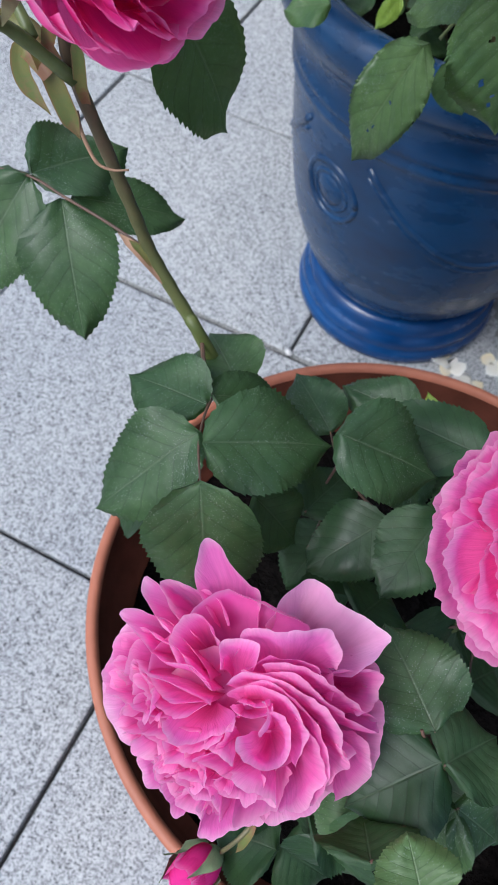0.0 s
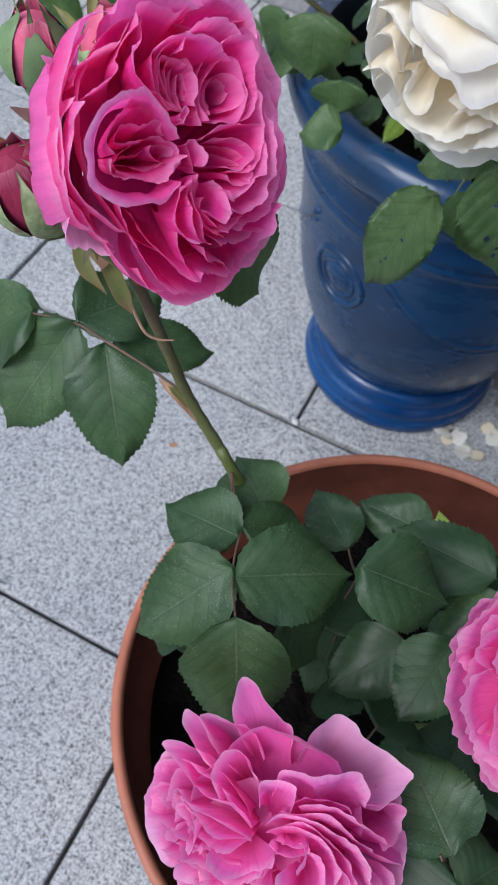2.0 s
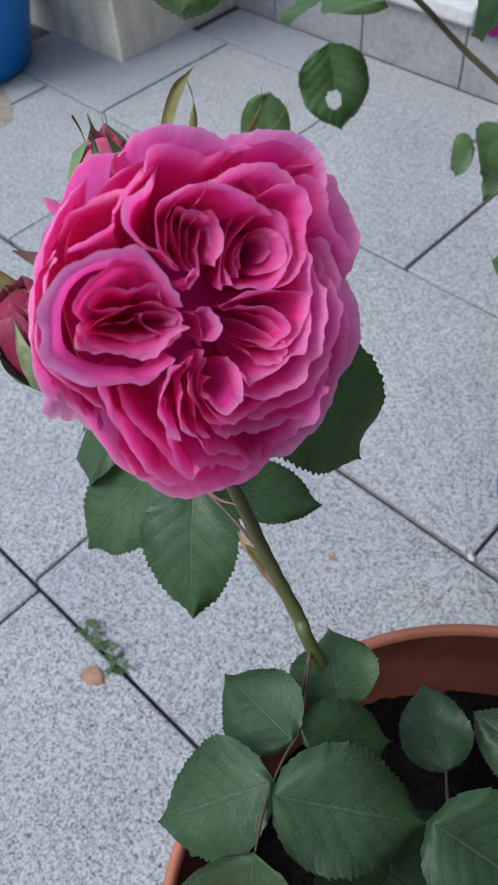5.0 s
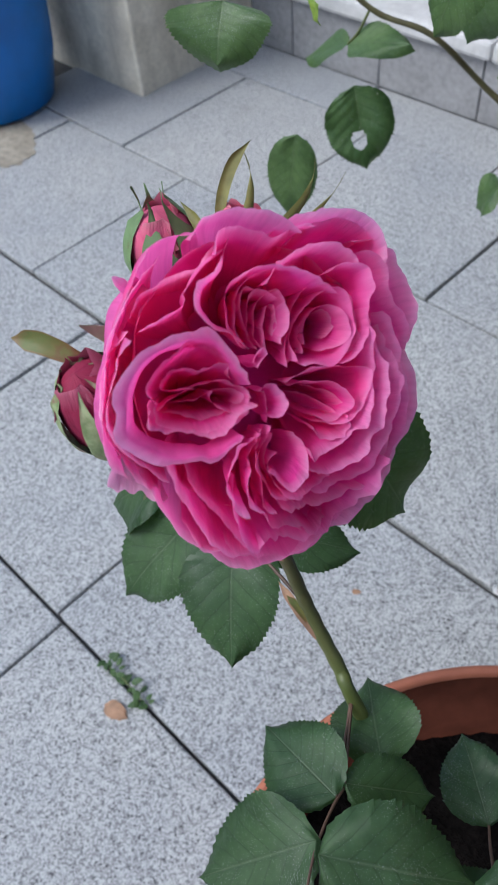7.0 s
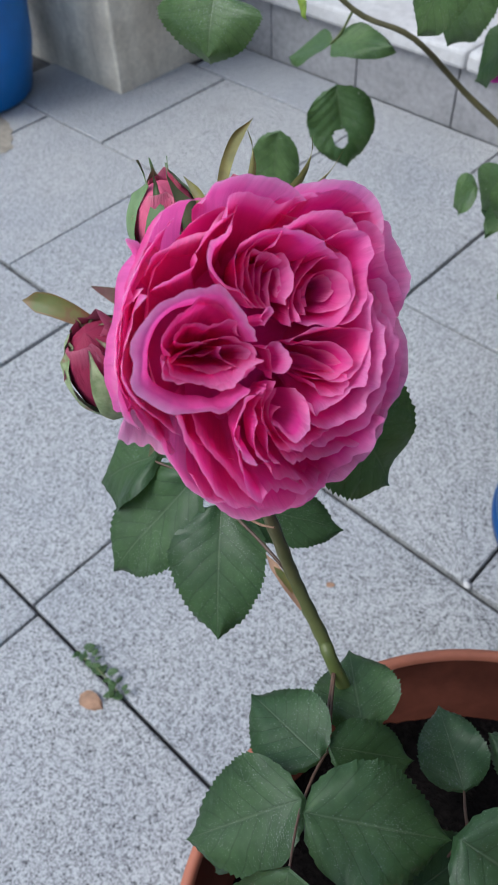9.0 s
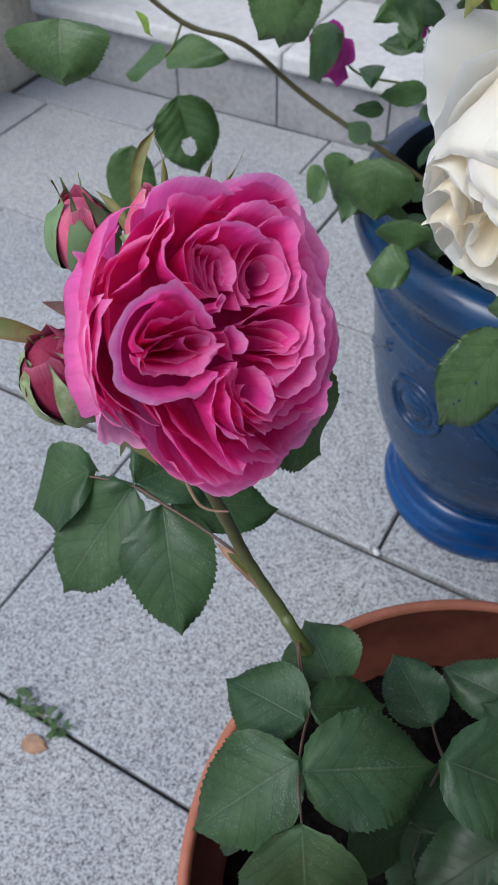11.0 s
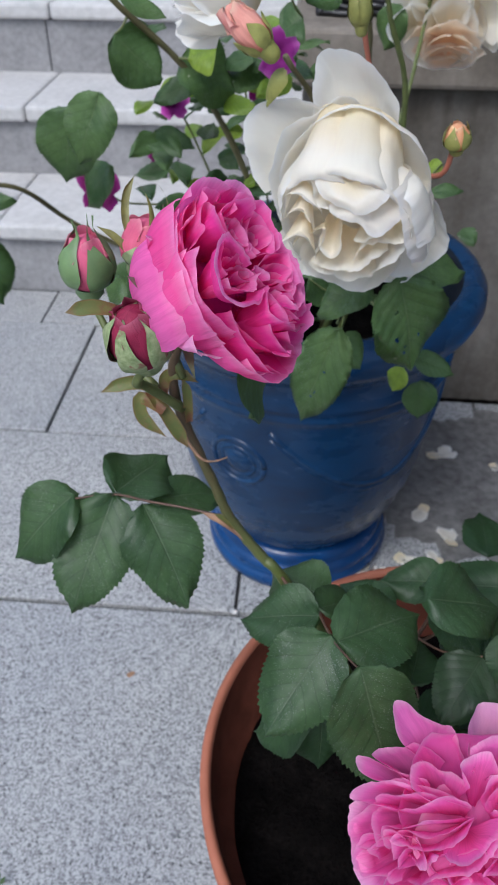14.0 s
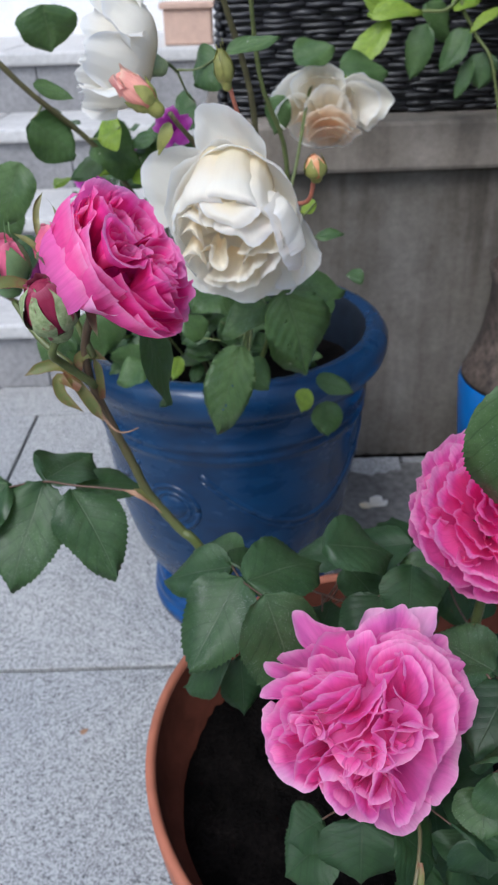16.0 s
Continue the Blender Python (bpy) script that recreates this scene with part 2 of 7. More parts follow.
PEACH = petal_mat("peach_petal", (0.92, 0.64, 0.44), (0.92, 0.78, 0.62), (0.90, 0.86, 0.80), 0.05, 0.58, 0.1)
CORAL = petal_mat("coral_bud_petal", (0.70, 0.20, 0.16), (0.82, 0.36, 0.30), (0.86, 0.55, 0.42), 0.15, 0.2)
CORAL_PINK = petal_mat("coral_pink_petal", (0.72, 0.09, 0.19), (0.80, 0.17, 0.29), (0.86, 0.34, 0.40), 0.15, 0.3)
CRIMSON = petal_mat("crimson_bud_petal", (0.12, 0.006, 0.020), (0.27, 0.025, 0.065), (0.46, 0.13, 0.19), 0.2, 0.15)
MAGENTA = petal_mat("deep_purple_petal", (0.06, 0.002, 0.035), (0.14, 0.008, 0.085), (0.30, 0.03, 0.22), 0.2, 0.25)
VIOLET = petal_mat("violet_pink_petal", (0.24, 0.012, 0.18), (0.38, 0.04, 0.30), (0.58, 0.16, 0.50), 0.1, 0.25)
LEAF = leaf_mat("rose_leaf", (0.022, 0.051, 0.019), (0.047, 0.092, 0.035), (0.16, 0.21, 0.12), 0.48)
# Little dust; greens also darkened to carry the shade low in the bush.
LEAF_CLEAN_SHADED = leaf_mat("clean_shaded_rose_leaf", (0.011, 0.032, 0.011), (0.026, 0.060, 0.021), (0.09, 0.13, 0.07), 0.54, 0.10, 0.0, 0.05)
LEAF_W = leaf_mat("climber_leaf", (0.040, 0.082, 0.028), (0.082, 0.140, 0.050), (0.20, 0.26, 0.12), 0.45, 0.16, 0.7)
LEAF_Y = leaf_mat("young_leaf", (0.16, 0.26, 0.03), (0.30, 0.40, 0.06), (0.40, 0.46, 0.16), 0.4, 0.3)
GREEN = plain("green_stem", (0.12, 0.145, 0.042), 0.5, 0.25, 90, 0.2, 0.0005)
OLIVE = plain("olive_brown_stem", (0.120, 0.106, 0.046), 0.5, 0.3, 60, 0.2, 0.0005)
PALE_CLAY = plain("pale_clay", (0.55, 0.38, 0.30), 0.7, 0.1, 40, 0.2, 0.001)
BROWN = plain("reddish_stem", (0.095, 0.052, 0.032), 0.55, 0.3, 90, 0.2, 0.0005)
def stem_mat():
    m, n, l, b = material("rose_stem", 0.42, 0, 0.4)
    v = coords(n, l)
    sep = n.new("ShaderNodeSeparateXYZ")
    l.new(v, sep.inputs[0])
    f = noise_tex(n, l, v, 70, 4, 0.6)
    t = calc(n, l, "ADD", calc(n, l, "MULTIPLY", calc(n, l, "SUBTRACT", sep.outputs["Z"], 0.52), 5.5), calc(n, l, "MULTIPLY", calc(n, l, "SUBTRACT", f, 0.5), 0.6))
    c = ramp(n, l, t, [(0.0, (0.105, 0.135, 0.032)), (0.35, (0.095, 0.100, 0.034)), (0.8, (0.105, 0.070, 0.040))])
    l.new(mix(n, l, 1.0, c, ramp(n, l, f, [(0.3, (0.75, 0.75, 0.75)), (0.7, (1.15, 1.15, 1.15))]), "MULTIPLY"), b.inputs["Base Color"])
    bump(n, l, b, f, 0.2, 0.0004)
    return m


STEM = stem_mat()
RED_STEM = plain("red_young_stem", (0.42, 0.14, 0.085), 0.5, 0.2, 90, 0.2, 0.0005)
SEPAL = plain("sepal_green", (0.27, 0.33, 0.16), 0.55, 0.3, 110, 0.3, 0.0006)
def mottled():
    m, n, l, b = material("mottled_sepal", 0.6, 0, 0.3)
    v = coords(n, l)
    f = noise_tex(n, l, v, 260, 4, 0.65)
    g = noise_tex(n, l, v, 90, 3, 0.6)
    c = ramp(n, l, f, [(0.35, (0.15, 0.20, 0.08)), (0.65, (0.30, 0.35, 0.18))])
    c = mix(n, l, ramp(n, l, g, [(0.60, (0, 0, 0)), (0.66, (1, 1, 1))]), c, (0.20, 0.05, 0.055))
    l.new(c, b.inputs["Base Color"])
    bump(n, l, b, f, 0.4, 0.0006)
    return m


MOTTLED = mottled()
def bract_mat():
    """Olive bract, reddish at its base and along its margin."""
    m, n, l, b = material("olive_red_bract", 0.5, 0, 0.4)
    uv = n.new("ShaderNodeUVMap")
    sep = n.new("ShaderNodeSeparateXYZ")
    l.new(uv.outputs[0], sep.inputs[0])
    f = noise_tex(n, l, coords(n, l), 260, 3, 0.6)
    t = calc(n, l, "ADD", sep.outputs["Y"], calc(n, l, "MULTIPLY", calc(n, l, "SUBTRACT", f, 0.5), 0.9))
    c = ramp(n, l, t, [(0.05, (0.19, 0.085, 0.042)), (0.30, (0.165, 0.150, 0.042)), (0.7, (0.125, 0.150, 0.040)), (1.0, (0.19, 0.13, 0.055))])
    edge = calc(n, l, "ABSOLUTE", calc(n, l, "SUBTRACT", sep.outputs["X"], 0.5))
    c = mix(n, l, calc(n, l, "MULTIPLY", calc(n, l, "GREATER_THAN", edge, 0.42), 0.5), c, (0.22, 0.11, 0.055))
    l.new(c, b.inputs["Base Color"])
    bump(n, l, b, f, 0.3, 0.0005)
    sheer(m, n, l, b, c, 0.2)
    return m


BRACT = bract_mat()
DRY = plain("dried_tendril", (0.30, 0.20, 0.10), 0.6, 0.3, 120, 0.2, 0.0004)
GREEN_BUD = plain("bud_green", (0.15, 0.235, 0.095), 0.5, 0.25, 90, 0.2, 0.0006)
SEPAL_TIP = plain("olive_yellow_sepal", (0.21, 0.20, 0.05), 0.55, 0.4, 120, 0.3, 0.0006)
STIPULE = plain("yellow_green_stipule", (0.28, 0.28, 0.07), 0.55, 0.35, 80, 0.3, 0.0006)
TREAD = plain("pale_stone_slab", (0.52, 0.51, 0.50), 0.7, 0.12, 60, 0.25, 0.001, 0.35)
RISER = plain("grey_block", (0.27, 0.265, 0.27), 0.85, 0.18, 70, 0.4, 0.002, 0.25)
WALL = concrete("stained_concrete", (0.175, 0.162, 0.146), 1.0)
PILLAR = concrete("warm_concrete", (0.68, 0.63, 0.52), 0.5)
COPING = concrete("coping_concrete", (0.225, 0.200, 0.172), 0.6)
RENDER_WHITE = plain("white_render", (0.78, 0.77, 0.77), 0.8, 0.05, 80, 0.2, 0.001, 0.3)
RATTAN = plain("black_wicker", (0.020, 0.0195, 0.022), 0.42, 0.6, 60, 0.3, 0.001)
BARREL = plain("bright_blue_plastic", (0.008, 0.15, 0.50), 0.35, 0.1, 20, 0.1, 0.001)
BAND = plain("brown_unglazed_band", (0.095, 0.070, 0.055), 0.8, 0.65, 70, 0.4, 0.001)
DRY = plain("dry_leaf", (0.34, 0.20, 0.12), 0.8, 0.3, 90, 0.3, 0.001)
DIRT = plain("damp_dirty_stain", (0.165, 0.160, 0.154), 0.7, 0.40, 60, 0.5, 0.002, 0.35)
PALE_STAIN = plain("brownish_stain", (0.30, 0.265, 0.21), 0.9, 0.25, 60, 0.4, 0.001, 0.25)


# ---- building tools ----
def place(ob, parent):
    """Puts ob under parent; both are given in world places."""
    ob.parent = parent
    ob.matrix_parent_inverse = parent.matrix_basis.inverted() if parent.parent is None else Matrix.Identity(4)
    return ob


def mesh(name, verts, faces, mat, uvs=None, smooth=True):
    me = bpy.data.meshes.new(name)
    me.from_pydata([tuple(map(float, v)) for v in verts], [], [tuple(map(int, f)) for f in faces])
    if uvs is not None:
        layer = me.uv_layers.new(name="UVMap")
        idx = np.empty(len(me.loops), dtype=np.int32)
        me.loops.foreach_get("vertex_index", idx)
        layer.data.foreach_set("uv", np.asarray(uvs, dtype=np.float32)[idx].ravel())
    if smooth:
        me.polygons.foreach_set("use_smooth", [True] * len(me.polygons))
    me.materials.append(mat)
    me.update()
    return me


def thing(name, at, label, category, group="", kind=""):
    e = new(name)
    e.empty_display_size = 0.02
    e.location = at
    return tagged(e, label, category, group, kind)


def part(name, data, parent, label=""):
    """Links mesh data, in world places, as one part of a thing or of a part."""
    ob = new(name, data)
    if parent is not None:
        place(ob, parent)
    return tagged(ob, label)


def grid_faces(nu, nv, wrap=False):
    f = []
    for j in range(nv - 1):
        for i in range(nu if wrap else nu - 1):
            k = (i + 1) % nu
            f.append((j * nu + i, j * nu + k, (j + 1) * nu + k, (j + 1) * nu + i))
    return f


def lathe(name, profile, centre, mat, n=72, wobble=0.0, cap=True):
    """A turned body from (radius, height) pairs."""
    a = np.arange(n) * 2 * np.pi / n
    v = []
    for r, z in profile:
        rr = r * (1 + wobble * np.sin(3 * a + 20 * z))
        v += list(zip(centre[0] + rr * np.cos(a), centre[1] + rr * np.sin(a), np.full(n, centre[2] + z)))
    f = grid_faces(n, len(profile), True)
    if cap and profile[0][0] > 1e-4:
        f.append(tuple(range(n))[::-1])
    return mesh(name, v, f, mat)


def smooth_line(pts, steps=6):
    """A Catmull-Rom curve through the points."""
    p = [Vector(q) for q in pts]
    p = [p[0] * 2 - p[1]] + p + [p[-1] * 2 - p[-2]]
    out = []
    for i in range(1, len(p) - 2):
        for s in range(steps):
            t = s / steps
            out.append(0.5 * ((2 * p[i]) + (p[i + 1] - p[i - 1]) * t + (2 * p[i - 1] - 5 * p[i] + 4 * p[i + 1] - p[i + 2]) * t * t
                              + (3 * p[i] - p[i - 1] - 3 * p[i + 1] + p[i + 2]) * t ** 3))
    out.append(p[-2])
    return out


def tube_data(pts, r0, r1, n=8, steps=6):
    line = smooth_line(pts, steps) if steps > 1 else [Vector(q) for q in pts]
    v, f = [], []
    side = Vector((0.3, 1, 0.2))
    m = len(line)
    for i, c in enumerate(line):
        d = (line[min(i + 1, m - 1)] - line[max(i - 1, 0)]).normalized()
        x = (side - d * side.dot(d)).normalized()
        y = d.cross(x)
        side = x
        r = r0 + (r1 - r0) * i / (m - 1)
        r *= 1 + 0.06 * math.sin(i * 1.7)
        for k in range(n):
            a = 2 * math.pi * k / n
            v.append(c + x * (r * math.cos(a)) + y * (r * math.sin(a)))
    f = grid_faces(n, m, True)
    f.append(tuple(range(n))[::-1])
    f.append(tuple((m - 1) * n + k for k in range(n)))
    return v, f


def tube(name, pts, r0, r1, mat, parent, label="", n=8, steps=6):
    v, f = tube_data(pts, r0, r1, n, steps)
    return part(name, mesh(name, v, f, mat), parent, label)


def box_data(x0, x1, y0, y1, z0, z1, bevel=0.004):
    """A block with softened edges, as verts and faces."""
    b = min(bevel, (x1 - x0) / 3, (y1 - y0) / 3, (z1 - z0) / 3)
    bm = bmesh.new()
    bmesh.ops.create_cube(bm, size=1.0)
    for v in bm.verts:
        v.co = ((x0 + x1) / 2 + v.co.x * (x1 - x0), (y0 + y1) / 2 + v.co.y * (y1 - y0), (z0 + z1) / 2 + v.co.z * (z1 - z0))
    if b > 0:
        bmesh.ops.bevel(bm, geom=bm.edges[:], offset=b, segments=2, affect="EDGES", profile=0.5)
    bm.verts.ensure_lookup_table()
    v = [tuple(q.co) for q in bm.verts]
    f = [[q.index for q in p.verts] for p in bm.faces]
    bm.free()
    return v, f


def block(name, x0, x1, y0, y1, z0, z1, mat, parent=None, bevel=0.004, label=""):
    v, f = box_data(x0, x1, y0, y1, z0, z1, bevel)
    return part(name, mesh(name, v, f, mat, smooth=False), parent, label)


EYE_MEAN = Vector((0.13, -0.66, 0.92))
rng = random.Random(7)


def leaf(parent, base, tip, width, roll=0.0, bend=0.12, mat=None, name="leaflet", teeth=23, fold=0.22, label="", dense=1, holes=()):
    """One serrated rose leaflet from its base to its tip; roll turns it about its midrib."""
    base, tip = Vector(base), Vector(tip)
    d = tip - base
    ln = d.length
    d = d.normalized()
    hint = ((EYE_MEAN - base).normalized() * 0.5 + Vector((0, 0, 1)) * 0.6).normalized()
    up = (hint - d * hint.dot(d)).normalized()
    sx = d.cross(up)
    r = radians(roll)
    sx, up = sx * math.cos(r) + up * math.sin(r), up * math.cos(r) - sx * math.sin(r)
    nv, nu = teeth * 2 + 2, 10 * dense + 1
    if parent is not None:
        LEAF_BASES.setdefault(parent.name, []).append(base)
    seed = rng.random() * 50
    v, uv = [], []
    for j in range(nv):
        t = j / (nv - 1)
        w = (math.sin(math.pi * t ** 0.80) ** 0.64) * (1 - 0.16 * t)
        if t > 0.86:
            w *= 0.55 + 0.45 * (1 - t) / 0.14
        if 0 < j < nv - 1 and j % 2:
            w *= 1.045 + 0.02 * math.sin(j * 2.1 + ln * 900)
        w = max(w, 0.0 if j in (0, nv - 1) else 0.03) * width / 2
        lobes = [1 + 0.09 * noise.noise((t * 3.2 + seed, q, 0.0)) for q in (1.0, 7.0)]
        for i in range(nu):
            u = 2 * i / (nu - 1) - 1
            side = lobes[u > 0]
            y = t * ln - (abs(u) ** 3) * (0.014 * ln if j % 2 == 0 else -0.006 * ln)
            z = fold * abs(u) * w - bend * ln * t * t - 0.10 * width * u * u * (0.5 + t)
            z += 0.06 * width * math.sin(7 * t + 3 * u + seed) * abs(u)
            z += 0.014 * width * math.cos(6.2832 * (7.0 * (t - 0.31 * abs(u)) + 0.22)) * abs(u) * (1.15 - abs(u))
            z += 0.035 * width * noise.noise((u * 1.6 + seed, t * 2.4, seed))
            z += 0.05 * ln * math.sin(2.6 * t + seed)  * t
            v.append(base + d * y + sx * (u * w * side) + up * z)
            uv.append((0.5 + u / 2, t))
    faces = grid_faces(nu, nv)
    if holes:
        ratio = ln / width
        mid = [(sum(uv[i][0] for i in f) / 4, sum(uv[i][1] for i in f) / 4) for f in faces]
        faces = [f for f, (u, t) in zip(faces, mid) if all(math.hypot((u - hu) * 1.0, (t - ht) * ratio) > hr for hu, ht, hr in holes)]
    return part(name, mesh(name, v, faces, mat or LEAF, uv), parent, label)


def stalks(parent, lines, reach=0.13, r=0.0009, mat=None):
    """A thin bowed stalk from each leaf base of the thing to the nearest point of its canes."""
    pool = [q for ln in lines for q in smooth_line(ln, 8)]
    for at in LEAF_BASES.pop(parent.name, ()):
        near = min(pool, key=lambda q: (q - at).length)
        d = (near - at).length
        if 0.006 < d < reach:
            mid = at.lerp(near, 0.5) + Vector((0, 0, -0.12 * d))
            tube("petiole", [near, mid, at], r * 1.3, r * 0.8, mat or GREEN, parent, "", 6, 4)


LEAF_BASES = {}


class Head:
    """The axes of a flower head: z along its axis, y towards up."""

    def __init__(self, centre, axis, up, wide=1.0, tall=1.0):
        self.c = Vector(centre)
        self.k = (wide, tall)
        self.z = Vector(axis).normalized()
        up = Vector(up)
        self.y = (up - self.z * up.dot(self.z)).normalized()
        self.x = self.y.cross(self.z)

    def at(self, x, y, z):
        return self.c + self.x * (x * self.k[0]) + self.y * (y * self.k[1]) + self.z * z


def crumple(p, amount, size, seed):
    """A soft uneven shift, so that no two petals lie alike."""
    q = p * (2.2 / size) + Vector((seed * 3.1, seed * 1.7, seed * 2.3))
    return (noise.noise_vector(q) + noise.noise_vector(q * 3.3) * 0.32) * (amount * size)


def petal(head, flower, mat, az, prof, wide, ruffle=0.03, roll=0.12, seed=0.0, tip=0.0, nu=29, nv=11, name="petal", label="", rough=0.10, size=0.0):
    """An outer petal: prof holds three (radius, height) points of its middle line, az its direction in degrees, tip how pointed it is."""
    (r0, z0), (r1, z1), (r2, z2) = prof
    v, uv = [], []
    span = math.hypot(r2 - r0, z2 - z0) + 1e-6
    for j in range(nv):
        t0 = j / (nv - 1)
        for i in range(nu):
            u = 2 * i / (nu - 1) - 1
            t = t0 * (1 - t0 * (0.05 * u * u + 0.32 * abs(u) ** 6 + tip * abs(u) - 0.02 * math.sin(4 * u + seed * 3)))
            r = (1 - t) ** 2 * r0 + 2 * t * (1 - t) * r1 + t * t * r2
            z = (1 - t) ** 2 * z0 + 2 * t * (1 - t) * z1 + t * t * z2
            w = wide * (0.25 + 0.75 * min(1.0, 1.6 * t0) ** 0.8) * (1 - 0.16 * max(0.0, t0 - 0.6) / 0.4) * (1 - tip * 0.6 * t0 ** 2)
            k = max(0.0, (t0 - 0.72) / 0.28)
            out = roll * span * k * k * (0.85 + 0.15 * math.sin(2.4 * u + seed))
            wave = ruffle * span * t0 ** 3 * (math.sin(5.5 * u + seed * 7) + 0.5 * math.sin(11 * u + seed * 11) + 0.18 * math.sin(19 * u + seed * 5))
            r += out + wave * 0.7
            z -= out * 0.6 - wave * 0.6
            a = math.radians(az) + w * u / max(r, 0.45 * wide) * 0.95
            p = head.at(r * math.cos(a), r * math.sin(a), z)
            v.append(p + crumple(p, rough * t0 ** 1.5, span, seed))
            uv.append((0.5 + u / 2, t0))
    return part(name, mesh(name, v, grid_faces(nu, nv), mat, uv), flower, label)


def fold_petal(head, flower, mat, az, rc, half, long, opened, low, high, seed, ruffle=0.05, nu=41, nv=9, rough=0.11):
    """An inner petal on edge: a U-shaped wall round a point at radius rc, open to the flower's hub."""
    a0 = math.radians(az)
    er, et = (math.cos(a0), math.sin(a0)), (-math.sin(a0), math.cos(a0))
    v, uv = [], []
    skew = 0.35 * math.sin(seed * 4.7)
    for j in range(nv):
        t = j / (nv - 1)
        for i in range(nu):
            u = 2 * i / (nu - 1) - 1
            ph = (u + skew * (1 - u * u) * 0.5) * math.radians(opened)
            flare = 0.74 + 0.22 * t + 0.14 * t ** 5
            w = 1 + ruffle * t * t * (math.sin(8 * u + seed * 5) + 0.6 * math.sin(15 * u + seed * 9) + 0.45 * math.sin(26 * u + seed * 3))
            p = rc + long * math.cos(ph) * flare * w
            q = half * math.sin(ph) * flare * w
            z = low + (high * (1 - 0.5 * abs(u) ** 3) - low) * t
            c = head.at(er[0] * p + et[0] * q, er[1] * p + et[1] * q, z)
            v.append(c + crumple(c, rough * (0.4 + 0.6 * t), long + half, seed))
            uv.append((0.5 + u / 2, 0.25 + 0.75 * t))
    return part("petal", mesh("petal", v, grid_faces(nu, nv), mat, uv), flower)


def rim_petal(head, flower, size, mat, rim, root, base, belly, roll=0.05, ruffle=0.02, seed=0.0, nu=45, nv=12, rough=0.05):
    """A petal hung on its rim: a curve through a few points of the flower's own space, in flower radii. From each place of the rim the blade runs
    towards the root: belly and base say how far out from the root it lies there (1: below the rim) and how much lower than the rim."""
    line = smooth_line(rim, 10)
    gone = [0.0]
    for a, b in zip(line, line[1:]):
        gone.append(gone[-1] + (b - a).length)
    v, uv = [], []
    for i in range(nu):
        u = i / (nu - 1)
        want = u * gone[-1]
        k = max(0, min(len(line) - 2, next((q for q, g in enumerate(gone) if g > want), len(gone)) - 1))
        c = line[k].lerp(line[k + 1], (want - gone[k]) / max(1e-6, gone[k + 1] - gone[k]))
        out = Vector((c.x - root[0], c.y - root[1], 0.0))
        far = max(out.length, 1e-4)
        way = out / far
        wave = 2.2 * noise.noise((want * 2.6, seed * 3.1, 0.0)) + 1.3 * noise.noise((want * 7.0, seed * 1.7, 5.0)) + 0.9 * noise.noise((want * 16.0, seed, 9.0))
        ends = min(1.0, 7.0 * u * (1 - u) + 0.15)
        for j in range(nv):
            t = j / (nv - 1)
            s = (1 - t) ** 2 * base[0] + 2 * t * (1 - t) * belly[0] + t * t
            z = c.z + (1 - t) ** 2 * base[1] + 2 * t * (1 - t) * belly[1]
            w = max(0.0, (t - 0.74) / 0.26) ** 2 * ends
            push = roll * (w - 1) * t + ruffle * wave * t ** 4
            q = Vector((root[0], root[1], 0)) + way * (far * s + push)
            q.z = z + 0.5 * roll * (1 - w) * t + 0.7 * ruffle * wave * t ** 4
            p = head.at(q.x * size, q.y * size, q.z * size)
            v.append(p + crumple(p, rough * (0.35 + 0.65 * t), 0.8 * size, seed))
            uv.append((u, t))
    faces = [(i * nv + j, i * nv + j + 1, (i + 1) * nv + j + 1, (i + 1) * nv + j) for i in range(nu - 1) for j in range(nv - 1)]
    return part("petal", mesh("petal", v, faces, mat, uv), flower)


def petal_maker(head, flower, size, rough=0.05):
    """A short name for rim_petal on one flower; each call shapes one petal with its own wave."""
    count = [0]

    def make(mat, rim, root, base, belly, roll, ruffle):
        count[0] += 1
        return rim_petal(head, flower, size, mat, rim, root, base, belly, roll, ruffle, count[0] * 1.37, rough=rough)
    return make


def sepal(parent, head, az, r0, z0, r1, z1, r2, z2, wide, mat, name="sepal"):
    return petal(head, parent, mat, az, ((r0, z0), (r1, z1), (r2, z2)), wide, 0.02, 0.0, az, 0.0, 5, 9, name=name)


def lance(parent, head, az, prof, wide, mat, name="sepal", twist=0.0):
    """A narrow pointed sepal or bract."""
    (r0, z0), (r1, z1), (r2, z2) = prof
    v, uv = [], []
    nv, nu = 12, 5
    for j in range(nv):
        t = j / (nv - 1)
        w = wide * (math.sin(math.pi * (0.14 + 0.86 * t)) ** 0.8) * (1 - 0.35 * t)
        w = max(w, wide * 0.03)
        r = (1 - t) ** 2 * r0 + 2 * t * (1 - t) * r1 + t * t * r2
        z = (1 - t) ** 2 * z0 + 2 * t * (1 - t) * z1 + t * t * z2
        for i in range(nu):
            u = 2 * i / (nu - 1) - 1
            a = math.radians(az + twist * t) + u * w / max(r, wide * 0.8)
            rr = r + 0.12 * w * (1 - u * u)
            v.append(head.at(rr * math.cos(a), rr * math.sin(a), z))
            uv.append((0.5 + u / 2, t))
    return part(name, mesh(name, v, grid_faces(nu, nv), mat, uv), parent)


